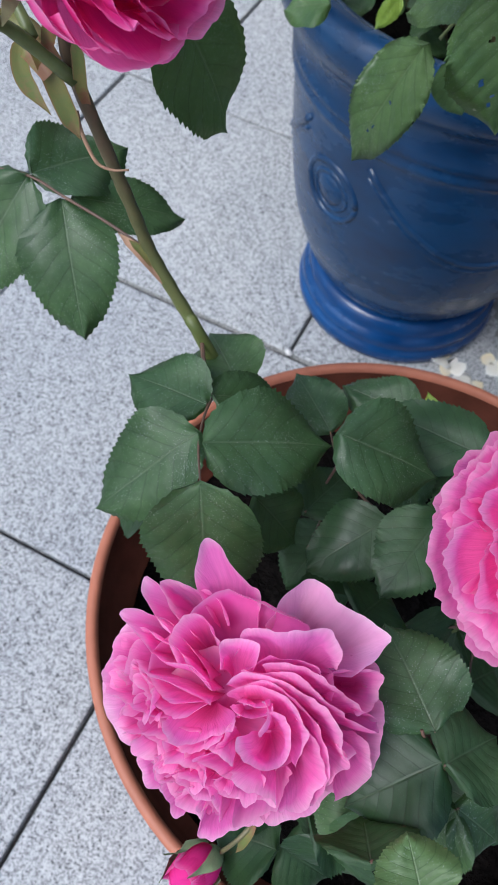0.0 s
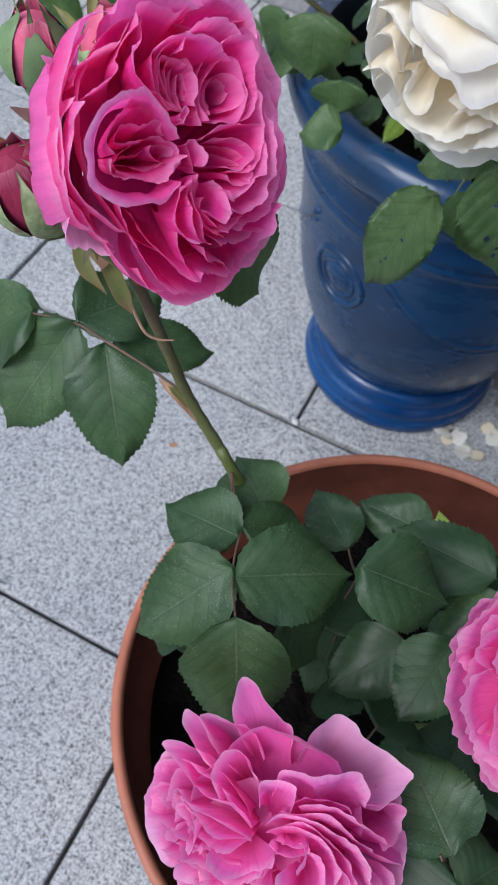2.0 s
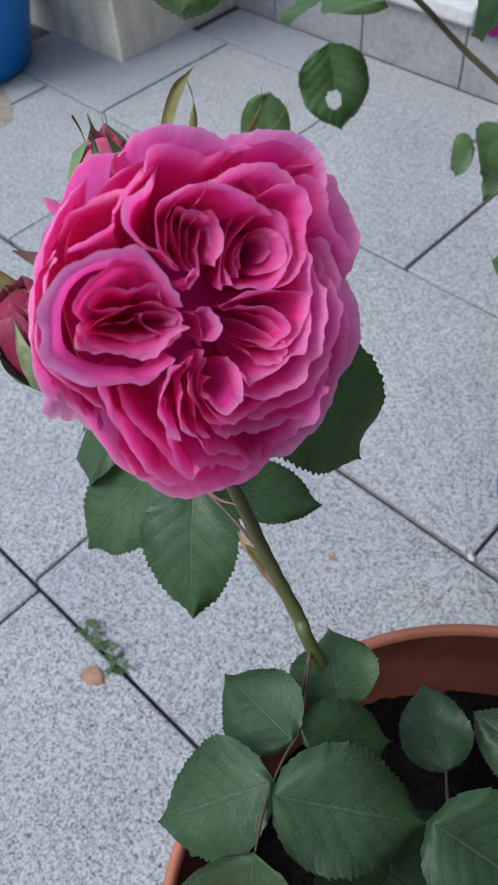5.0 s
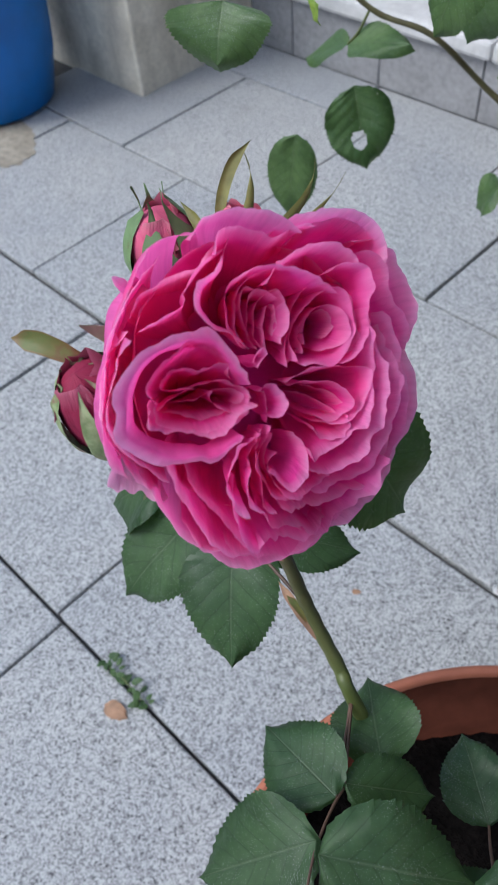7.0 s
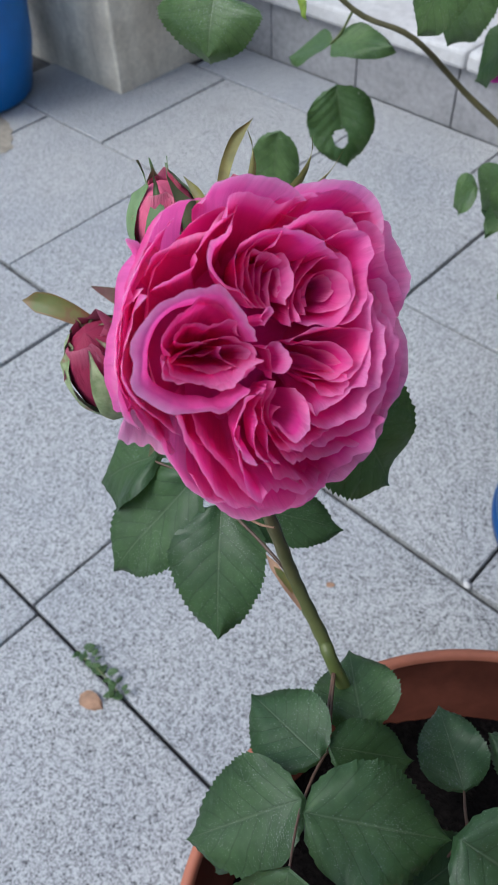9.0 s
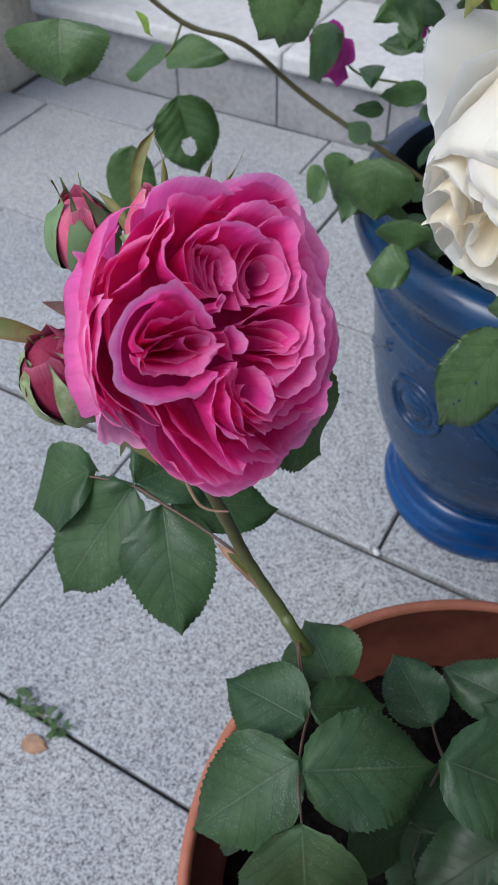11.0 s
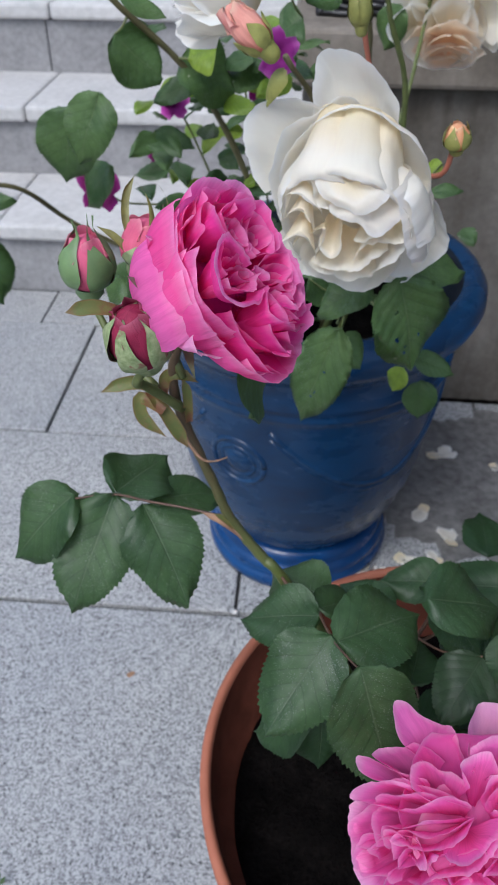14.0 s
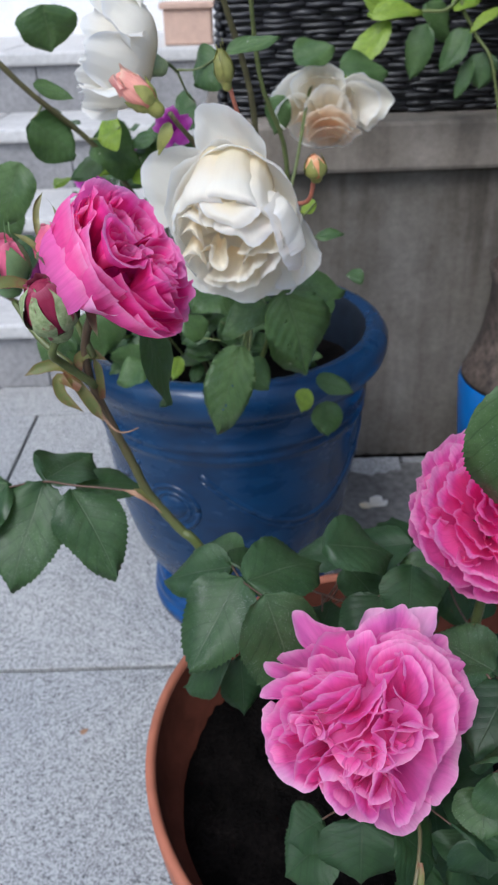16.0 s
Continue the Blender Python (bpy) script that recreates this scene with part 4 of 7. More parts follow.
f1_petal(PINK_OUT, ((-0.78, 0.66, -0.38), (-0.93, 0.41, -0.34), (-1.03, 0.14, -0.31), (-1.04, -0.09, -0.31), (-0.98, -0.29, -0.34), (-0.93, -0.53, -0.39)), (-0.34, 0.13), (0.06, -0.85), (0.95, -0.57), 0.06, 0.014)
f1_petal(PINK_OUT, ((-0.73, 0.72, -0.31), (-0.61, 0.79, -0.29), (-0.40, 0.83, -0.27), (-0.20, 0.86, -0.26), (-0.05, 0.92, -0.26), (0.10, 1.00, -0.27)), (-0.17, 0.22), (0.06, -0.85), (0.95, -0.47), 0.05, 0.014)
f1_petal(PINK, ((-0.73, 0.63, -0.16), (-0.55, 0.63, -0.16), (-0.46, 0.65, -0.14), (-0.38, 0.69, -0.12), (-0.35, 0.76, -0.16), (-0.19, 0.86, -0.16), (-0.02, 0.92, -0.16)), (-0.08, 0.15), (0.09, -0.75), (0.95, -0.47), 0.04, 0.014)
f1_petal(PINK, ((-0.07, 0.92, -0.12), (0.05, 0.98, -0.14), (0.20, 0.96, -0.16), (0.35, 0.84, -0.19), (0.49, 0.83, -0.22), (0.73, 0.84, -0.29)), (0.02, 0.18), (0.09, -0.75), (0.95, -0.42), 0.05, 0.014)
f1_petal(PINK, ((0.50, 0.81, -0.31), (0.84, 0.82, -0.36), (1.09, 0.69, -0.39), (1.20, 0.50, -0.41), (1.18, 0.32, -0.42)), (0.25, 0.10), (0.09, -0.75), (0.95, -0.42), 0.05, 0.014)
f1_petal(PINK, ((1.04, 0.59, -0.29), (1.14, 0.38, -0.31), (1.15, 0.19, -0.32), (1.24, -0.05, -0.36), (1.17, -0.24, -0.36)), (0.23, 0.06), (0.09, -0.75), (0.95, -0.42), 0.06, 0.014)
f1_petal(PINK, ((0.99, 0.15, -0.16), (1.04, -0.07, -0.20), (0.99, -0.35, -0.22), (0.98, -0.57, -0.25), (0.90, -0.76, -0.27), (0.71, -0.91, -0.29)), (0.14, -0.06), (0.09, -0.75), (0.95, -0.42), 0.06, 0.014)
f1_petal(PINK, ((1.03, -0.63, -0.38), (0.84, -0.93, -0.39), (0.62, -1.12, -0.41), (0.30, -1.19, -0.39), (0.01, -1.15, -0.29), (-0.28, -0.99, -0.16)), (0.04, -0.18), (0.09, -0.75), (0.95, -0.42), 0.06, 0.014)
f1_petal(PINK, ((0.34, -1.24, -0.42), (-0.00, -1.29, -0.39), (-0.27, -1.25, -0.33), (-0.51, -1.12, -0.25), (-0.65, -0.96, -0.25)), (-0.05, -0.18), (0.09, -0.75), (0.95, -0.42), 0.06, 0.014)
f1_petal(PINK, ((-0.53, -1.15, -0.29), (-0.68, -0.97, -0.25), (-0.76, -0.76, -0.20), (-0.81, -0.52, -0.17), (-0.86, -0.28, -0.14), (-0.87, -0.16, -0.12)), (-0.20, -0.12), (0.09, -0.85), (0.90, -0.42), 0.05, 0.014)
f1_petal(PINK, ((-0.47, -0.97, 0.00), (-0.55, -0.97, -0.00), (-0.60, -0.83, -0.10), (-0.66, -0.63, -0.16), (-0.70, -0.44, -0.20), (-0.73, -0.29, -0.25)), (-0.17, -0.21), (0.09, -0.85), (0.85, -0.38), 0.04, 0.014)
f1_petal(PINK, ((-0.55, -0.45, -0.02), (-0.57, -0.69, 0.00), (-0.55, -0.97, 0.03), (-0.36, -1.01, -0.10), (-0.12, -1.13, -0.22), (0.16, -1.18, -0.32)), (-0.11, -0.32), (0.12, -0.75), (0.95, -0.38), 0.06, 0.03)
f1_petal(PINK, ((-0.43, -0.76, 0.05), (-0.34, -0.88, 0.00), (-0.16, -1.00, -0.12), (0.03, -1.17, -0.26), (0.30, -1.17, -0.34), (0.48, -1.04, -0.10), (0.67, -0.88, -0.10)), (-0.00, -0.28), (0.12, -0.75), (0.95, -0.38), 0.06, 0.03)
f1_petal(PINK, ((-0.31, -0.71, 0.10), (-0.21, -0.84, 0.05), (0.05, -0.94, -0.10), (0.30, -1.00, -0.16), (0.56, -0.98, -0.20), (0.75, -0.83, -0.20), (0.86, -0.60, -0.20)), (0.05, -0.26), (0.12, -0.75), (0.95, -0.38), 0.05, 0.03)
f1_petal(PINK, ((-0.34, -0.62, 0.15), (-0.23, -0.72, 0.10), (0.07, -0.79, -0.02), (0.35, -0.87, -0.10), (0.60, -0.80, -0.12), (0.75, -0.60, -0.10), (0.88, -0.35, -0.12), (0.92, -0.11, -0.16), (0.94, 0.07, -0.20)), (0.14, -0.26), (0.12, -0.65), (0.95, -0.38), 0.05, 0.025)
f1_petal(PINK, ((-0.06, -0.62, 0.12), (0.13, -0.69, 0.03), (0.39, -0.71, -0.02), (0.59, -0.62, 0.00), (0.72, -0.42, 0.00), (0.80, -0.20, -0.05), (0.81, 0.05, -0.08), (0.86, 0.23, -0.10)), (0.16, -0.23), (0.14, -0.65), (0.95, -0.38), 0.05, 0.025)
f1_petal(PINK, ((0.01, -0.47, 0.05), (0.09, -0.57, 0.04), (0.30, -0.56, 0.00), (0.50, -0.49, -0.00), (0.64, -0.36, -0.00), (0.72, -0.19, -0.02), (0.76, 0.04, -0.05), (0.77, 0.22, -0.08)), (0.17, -0.19), (0.15, -0.65), (0.95, -0.38), 0.05, 0.025)
f1_petal(PINK, ((0.13, -0.38, -0.02), (0.20, -0.47, -0.02), (0.36, -0.50, -0.02), (0.46, -0.44, -0.00)), (0.16, -0.23), (0.15, -0.65), (0.95, -0.38), 0.04, 0.03)
f1_petal(PINK, ((0.12, 0.66, -0.00), (0.31, 0.71, -0.05), (0.51, 0.72, -0.10), (0.68, 0.71, -0.12), (0.84, 0.59, -0.12), (0.89, 0.44, -0.12), (0.85, 0.23, -0.10)), (0.26, 0.13), (0.18, -0.85), (0.95, -0.42), 0.05, 0.02)
f1_petal(PINK, ((0.62, 0.51, -0.15), (0.74, 0.53, -0.10), (0.85, 0.47, -0.10), (0.86, 0.35, -0.08), (0.78, 0.13, -0.04), (0.65, -0.02, -0.02), (0.50, -0.08, -0.02)), (0.31, 0.15), (0.15, -0.75), (0.95, -0.38), 0.04, 0.02)
f1_petal(PINK, ((-0.15, 0.25, -0.02), (-0.24, 0.41, -0.00), (-0.33, 0.53, 0.05), (-0.34, 0.67, 0.08), (-0.27, 0.76, 0.05), (-0.09, 0.83, -0.05), (0.01, 0.90, -0.15), (0.09, 0.98, -0.25)), (0.03, 0.41), (0.14, -0.85), (0.90, -0.42), 0.06, 0.02)
f1_petal(PINK, ((-0.13, 0.23, -0.05), (-0.18, 0.43, -0.02), (-0.13, 0.60, -0.03), (0.01, 0.69, -0.05), (0.17, 0.71, -0.02), (0.31, 0.66, 0.10), (0.40, 0.57, 0.10), (0.52, 0.45, 0.00)), (0.12, 0.41), (0.17, -0.85), (0.95, -0.42), 0.04, 0.02)
f1_petal(PINK, ((-0.11, 0.25, -0.08), (-0.12, 0.43, -0.08), (-0.05, 0.59, -0.10), (0.08, 0.67, -0.10), (0.24, 0.65, -0.05), (0.41, 0.55, -0.05)), (0.10, 0.42), (0.18, -0.75), (0.95, -0.38), 0.03, 0.014)
f1_petal(PINK, ((-0.05, 0.25, -0.10), (-0.04, 0.44, -0.12), (0.03, 0.60, -0.12), (0.11, 0.60, -0.12)), (0.10, 0.38), (0.18, -0.65), (0.90, -0.33), 0.03, 0.014)
f1_petal(PINK, ((-0.04, 0.21, -0.10), (-0.02, 0.40, -0.14), (0.07, 0.57, -0.15), (0.17, 0.56, -0.14), (0.22, 0.49, -0.12)), (0.09, 0.39), (0.18, -0.65), (0.90, -0.33), 0.03, 0.014)
f1_petal(PINK, ((0.02, 0.17, -0.12), (0.01, 0.33, -0.16), (0.09, 0.48, -0.18), (0.19, 0.53, -0.14), (0.25, 0.51, -0.12), (0.26, 0.37, -0.12), (0.15, 0.18, -0.10)), (0.08, 0.35), (0.18, -0.65), (0.95, -0.33), 0.04, 0.014)
f1_petal(PINK, ((0.05, 0.18, -0.15), (0.11, 0.36, -0.20), (0.19, 0.46, -0.20), (0.24, 0.43, -0.20), (0.17, 0.25, -0.20)), (0.08, 0.33), (0.15, -0.65), (0.90, -0.33), 0.03, 0.014)
f1_petal(PINK, ((-0.15, 0.19, 0.02), (-0.07, 0.24, 0.03), (-0.02, 0.24, 0.03), (-0.01, 0.19, 0.02), (-0.07, 0.16, 0.00)), (-0.08, 0.15), (0.12, -0.55), (0.90, -0.28), 0.05, 0.014)
f1_petal(PINK, ((0.10, 0.04, -0.10), (0.21, 0.20, -0.14), (0.31, 0.36, -0.15), (0.43, 0.49, -0.12), (0.52, 0.50, -0.10), (0.62, 0.42, -0.08)), (0.38, 0.20), (0.18, -0.75), (0.95, -0.38), 0.04, 0.014)
f1_petal(PINK, ((0.17, 0.03, -0.08), (0.23, 0.21, -0.12), (0.32, 0.33, -0.14), (0.47, 0.41, -0.12), (0.63, 0.44, -0.10), (0.70, 0.30, -0.06), (0.69, 0.13, -0.04), (0.56, -0.00, -0.04), (0.40, -0.03, -0.05), (0.21, 0.00, -0.06)), (0.39, 0.18), (0.20, -0.85), (0.95, -0.42), 0.05, 0.014)
f1_petal(PINK, ((0.23, 0.05, -0.12), (0.30, 0.22, -0.16), (0.41, 0.30, -0.18), (0.56, 0.35, -0.16), (0.62, 0.26, -0.10), (0.62, 0.16, -0.06), (0.53, 0.05, -0.08), (0.37, 0.02, -0.10)), (0.39, 0.18), (0.18, -0.85), (0.95, -0.42), 0.04, 0.014)
f1_petal(PINK, ((0.31, 0.06, -0.20), (0.37, 0.20, -0.24), (0.48, 0.27, -0.26), (0.59, 0.27, -0.24), (0.61, 0.17, -0.20), (0.52, 0.08, -0.20)), (0.37, 0.17), (0.15, -0.85), (0.95, -0.42), 0.04, 0.014)
f1_petal(PINK, ((0.74, 0.36, -0.15), (0.75, 0.19, -0.12), (0.68, 0.06, -0.10), (0.56, -0.04, -0.10)), (0.41, 0.17), (0.18, -0.75), (0.95, -0.38), 0.04, 0.014)
f1_petal(PINK, ((0.08, -0.01, -0.12), (0.26, -0.03, -0.06), (0.45, -0.08, -0.02), (0.64, -0.16, -0.00), (0.64, -0.30, -0.00), (0.52, -0.42, -0.00), (0.35, -0.45, -0.02), (0.16, -0.38, -0.04)), (0.26, -0.20), (0.18, -0.75), (0.95, -0.38), 0.04, 0.014)
f1_petal(PINK, ((0.11, -0.05, -0.15), (0.26, -0.08, -0.10), (0.41, -0.17, -0.06), (0.47, -0.27, -0.00), (0.46, -0.35, 0.00), (0.35, -0.40, -0.03), (0.16, -0.35, -0.06)), (0.25, -0.22), (0.17, -0.85), (0.95, -0.42), 0.04, 0.014)
f1_petal(PINK, ((0.24, -0.13, -0.30), (0.34, -0.20, -0.22), (0.41, -0.29, -0.15), (0.41, -0.37, -0.12), (0.31, -0.36, -0.15)), (0.20, -0.22), (0.15, -0.75), (0.95, -0.38), 0.03, 0.014)
f1_petal(PINK, ((0.22, -0.17, -0.35), (0.31, -0.29, -0.20), (0.34, -0.38, -0.12), (0.26, -0.38, -0.16)), (0.18, -0.23), (0.15, -0.65), (0.95, -0.38), 0.03, 0.014)
f1_petal(PINK, ((-0.21, -0.38, -0.00), (-0.28, -0.45, 0.05), (-0.28, -0.52, 0.14), (-0.23, -0.63, 0.24), (-0.11, -0.62, 0.20), (-0.02, -0.56, 0.10), (0.03, -0.44, 0.00), (0.03, -0.31, -0.05)), (-0.11, -0.46), (0.14, -0.50), (0.90, -0.38), 0.05, 0.014)
f1_petal(PINK, ((-0.14, -0.26, -0.02), (-0.22, -0.37, 0.00), (-0.29, -0.48, 0.10), (-0.29, -0.60, 0.18), (-0.22, -0.71, 0.18), (0.00, -0.76, 0.05), (0.16, -0.78, 0.00)), (-0.09, -0.43), (0.17, -0.65), (0.95, -0.38), 0.04, 0.014)
f1_petal(PINK, ((-0.17, -0.21, 0.00), (-0.28, -0.36, 0.05), (-0.34, -0.53, 0.15), (-0.31, -0.69, 0.16), (-0.21, -0.79, 0.10)), (-0.09, -0.45), (0.18, -0.65), (0.95, -0.38), 0.04, 0.03)
f1_petal(PINK, ((-0.20, -0.19, 0.03), (-0.33, -0.34, 0.10), (-0.40, -0.50, 0.16), (-0.40, -0.67, 0.16), (-0.33, -0.77, 0.12)), (-0.13, -0.47), (0.18, -0.65), (0.95, -0.38), 0.04, 0.03)
f1_petal(PINK, ((-0.24, -0.19, 0.05), (-0.38, -0.30, 0.12), (-0.46, -0.45, 0.20), (-0.49, -0.62, 0.20), (-0.44, -0.74, 0.14)), (-0.18, -0.49), (0.18, -0.65), (0.95, -0.38), 0.04, 0.03)
f1_petal(PINK, ((-0.28, -0.20, 0.08), (-0.43, -0.27, 0.14), (-0.55, -0.36, 0.16), (-0.61, -0.44, 0.18), (-0.62, -0.54, 0.22), (-0.55, -0.61, 0.24)), (-0.27, -0.49), (0.18, -0.65), (0.92, -0.38), 0.06, 0.03)
f1_petal(PINK, ((-0.14, 0.05, -0.04), (-0.04, 0.04, -0.05), (0.01, -0.04, -0.05), (0.02, -0.16, -0.02), (-0.04, -0.22, 0.00), (-0.13, -0.23, -0.00)), (-0.11, -0.12), (0.12, -0.55), (0.95, -0.28), 0.05, 0.014)
f1_petal(PINK, ((-0.14, -0.24, -0.02), (-0.09, -0.13, -0.06), (-0.09, -0.02, -0.08), (-0.11, 0.00, -0.08)), (-0.01, -0.15), (0.15, -0.55), (0.95, -0.28), 0.03, 0.014)
f1_petal(PINK, ((0.14, 0.03, -0.18), (0.20, 0.04, -0.16), (0.25, 0.10, -0.16)), (0.25, 0.10), (0.12, -0.55), (0.95, -0.28), 0.03, 0.014)
f1_petal(PINK_OUT, ((-0.14, 0.05, -0.02), (-0.19, 0.19, -0.00), (-0.26, 0.39, 0.03), (-0.39, 0.50, 0.08), (-0.56, 0.55, 0.13), (-0.73, 0.56, 0.16), (-0.87, 0.50, 0.16), (-0.99, 0.37, 0.14), (-1.05, 0.23, 0.11), (-1.07, 0.09, 0.08), (-1.00, -0.05, 0.07), (-0.86, -0.17, 0.08), (-0.70, -0.23, 0.10), (-0.60, -0.30, 0.10), (-0.42, -0.28, 0.08), (-0.31, -0.26, 0.05)), (-0.50, 0.10), (0.74, -0.18), (0.90, -0.05), 0.05, 0.028)
f1_petal(PINK, ((-0.19, 0.14, -0.04), (-0.27, 0.30, -0.02), (-0.38, 0.43, 0.03), (-0.55, 0.46, 0.09), (-0.72, 0.40, 0.11), (-0.84, 0.30, 0.11), (-0.84, 0.21, 0.08)), (-0.49, 0.08), (0.15, -0.65), (0.93, -0.38), 0.05, 0.03)
f1_petal(PINK, ((-0.15, 0.07, -0.06), (-0.23, 0.17, -0.05), (-0.31, 0.26, -0.03), (-0.46, 0.29, 0.00), (-0.55, 0.35, 0.02), (-0.68, 0.32, 0.04), (-0.75, 0.26, 0.04), (-0.65, 0.22, 0.02), (-0.53, 0.21, -0.00)), (-0.50, 0.05), (0.18, -0.55), (0.95, -0.28), 0.04, 0.03)
f1_petal(PINK_OUT, ((-0.89, 0.18, 0.08), (-0.90, 0.08, 0.06), (-0.81, -0.01, 0.04), (-0.66, -0.06, 0.03), (-0.51, -0.11, 0.04), (-0.35, -0.13, 0.05), (-0.15, -0.10, 0.02)), (-0.47, 0.11), (0.17, -0.65), (0.93, -0.38), 0.05, 0.03)
f1_petal(PINK, ((-0.82, 0.18, 0.03), (-0.81, 0.09, 0.02), (-0.69, -0.01, -0.00), (-0.54, -0.08, 0.00), (-0.37, -0.11, 0.00), (-0.20, -0.09, 0.00)), (-0.47, 0.11), (0.14, -0.65), (0.92, -0.28), 0.04, 0.03)
f1_petal(PINK, ((-0.81, 0.16, 0.00), (-0.70, 0.17, -0.02), (-0.55, 0.16, -0.04), (-0.42, 0.17, -0.05), (-0.29, 0.14, -0.05), (-0.18, 0.03, -0.04), (-0.17, -0.04, -0.02)), (-0.52, 0.01), (0.12, -0.55), (0.95, -0.33), 0.03, 0.014)
f1_petal(PINK, ((-0.45, 0.12, -0.05), (-0.45, 0.02, -0.06), (-0.35, -0.06, -0.04), (-0.25, -0.07, -0.03), (-0.17, -0.02, -0.03)), (-0.36, 0.04), (0.12, -0.55), (0.95, -0.33), 0.03, 0.014)
f1_petal(PINK, ((-0.79, 0.12, -0.04), (-0.65, 0.03, -0.06), (-0.48, -0.05, -0.06), (-0.33, -0.07, -0.05)), (-0.47, 0.11), (0.15, -0.55), (0.95, -0.33), 0.03, 0.014)
f1_petal(PINK, ((-0.72, 0.14, -0.08), (-0.59, 0.11, -0.10), (-0.44, 0.09, -0.12), (-0.35, 0.09, -0.12), (-0.23, 0.01, -0.10)), (-0.52, -0.00), (0.12, -0.55), (0.95, -0.33), 0.03, 0.014)
f1_petal(PINK, ((-0.26, 0.06, -0.08), (-0.23, -0.01, -0.06), (-0.28, -0.05, -0.06)), (-0.36, 0.04), (0.12, -0.55), (0.95, -0.33), 0.03, 0.014)
calyx(f1, h1, R1, 0.044, 1.15, -0.2, 5, 70)

bud(rose_bush, "green_bud", (-0.0245, -0.394, 0.730), (-0.0225, -0.397, 0.757), 0.0130, CORAL_PINK, 5, 0.0, 0.30, "closed green rosebud with a pink slit", 44, 1.08, 0.2, GREEN_BUD)
bud(rose_bush, "red_bud", (0.0129, -0.4456, 0.7238), (0.0099, -0.4556, 0.7518), 0.0142, CRIMSON, 6, 0.0, -0.03, "opening crimson rosebud with curled mottled sepals", 27, 1.0, 0.12, MOTTLED)
bract(rose_bush, [(0.0034, -0.4496, 0.7483), (-0.0061, -0.4541, 0.7518), (-0.0156, -0.4586, 0.7513)], 0.0065)
bud(rose_bush, "coral_bud", (0.000, -0.387, 0.738), (0.005, -0.384, 0.761), 0.0120, CORAL_PINK, 3, 0.10, 0.0, "half-open coral pink rosebud", 26, 0.6, 0.2)
for tip, bow in (((0.003, -0.378, 0.776), 0.010), ((0.009, -0.353, 0.765), 0.012), ((0.026, -0.362, 0.770), 0.006)):
    q = Vector((0.006, -0.392, 0.742))
    hq = Head(q, Vector(tip) - q, (0.3, -1, 0.3))
    far = (Vector(tip) - q).length
    lance(rose_bush, hq, 90, ((0.001, 0.0), (bow, 0.60 * far), (-0.35 * bow, far)), 0.0021, SEPAL_TIP, "sepal", 70)

# long sepals of the coral bud
bract(rose_bush, [(-0.0013, -0.3884, 0.7490), (-0.0057, -0.3845, 0.7586), (-0.0058, -0.3786, 0.7694), (-0.0021, -0.3735, 0.7771)], 0.0038, SEPAL_TIP)
bract(rose_bush, [(0.0010, -0.3959, 0.7383), (-0.0037, -0.3925, 0.7470), (-0.0102, -0.3906, 0.7540), (-0.0183, -0.3902, 0.7588)], 0.0036, SEPAL_TIP)

# the node below the bloom: bracts, a sheath and a dried curl
bract(rose_bush, [(0.014, -0.4115, 0.676), (0.002, -0.4095, 0.684), (-0.009, -0.4115, 0.6845), (-0.020, -0.4145, 0.681)], 0.0072)
bract(rose_bush, [(0.012, -0.4155, 0.672), (0.000, -0.4125, 0.6775), (0.001, -0.4165, 0.668), (0.0125, -0.4180, 0.6575)], 0.0070)
bract(rose_bush, [(0.004, -0.4115, 0.682), (0.012, -0.4135, 0.670), (0.018, -0.4155, 0.660), (0.0235, -0.4165, 0.650)], 0.0076)
bract(rose_bush, [(0.012, -0.4135, 0.682), (0.013, -0.4105, 0.689), (0.020, -0.4105, 0.692), (0.030, -0.4115, 0.688)], 0.0064)
bract(rose_bush, [(0.0235, -0.4100, 0.662), (0.0240, -0.4125, 0.672), (0.0235, -0.4115, 0.682), (0.0215, -0.4105, 0.690)], 0.0050)
tube("tendril", [(0.0200, -0.4125, 0.6590), (0.0232, -0.4150, 0.6525), (0.0306, -0.4180, 0.6440), (0.0373, -0.4175, 0.6425), (0.0440, -0.4155, 0.6440)], 0.0011, 0.0004, DRY, rose_bush)
# the node of the lower leaf
bract(rose_bush, [(0.0515, -0.4045, 0.5725), (0.0440, -0.4050, 0.5815), (0.0355, -0.4040, 0.5870), (0.0260, -0.4020, 0.5895)], 0.0044, DRY)
bract(rose_bush, [(0.0460, -0.4045, 0.5800), (0.0400, -0.4050, 0.5880), (0.0345, -0.4060, 0.5930)], 0.0034)
tube("petiole", [(0.044, -0.402, 0.586), (0.018, -0.398, 0.588), (-0.006, -0.396, 0.590), (-0.027, -0.396, 0.594), (-0.050, -0.402, 0.594)], 0.0009, 0.0006, BROWN, rose_bush)
leaf(rose_bush, (-0.050, -0.400, 0.596), (-0.093, -0.419, 0.558), 0.049, 0)
leaf(rose_bush, (-0.027, -0.396, 0.594), (-0.048, -0.446, 0.542), 0.053, 0)
leaf(rose_bush, (-0.026, -0.394, 0.594), (-0.001, -0.346, 0.592), 0.048, 0)
leaf(rose_bush, (-0.010, -0.395, 0.587), (0.024, -0.437, 0.547), 0.050, 0)
leaf(rose_bush, (-0.006, -0.391, 0.586), (0.036, -0.350, 0.563), 0.034, 0)
leaf(rose_bush, (0.048, -0.390, 0.706), (0.066, -0.360, 0.630), 0.050, 0)

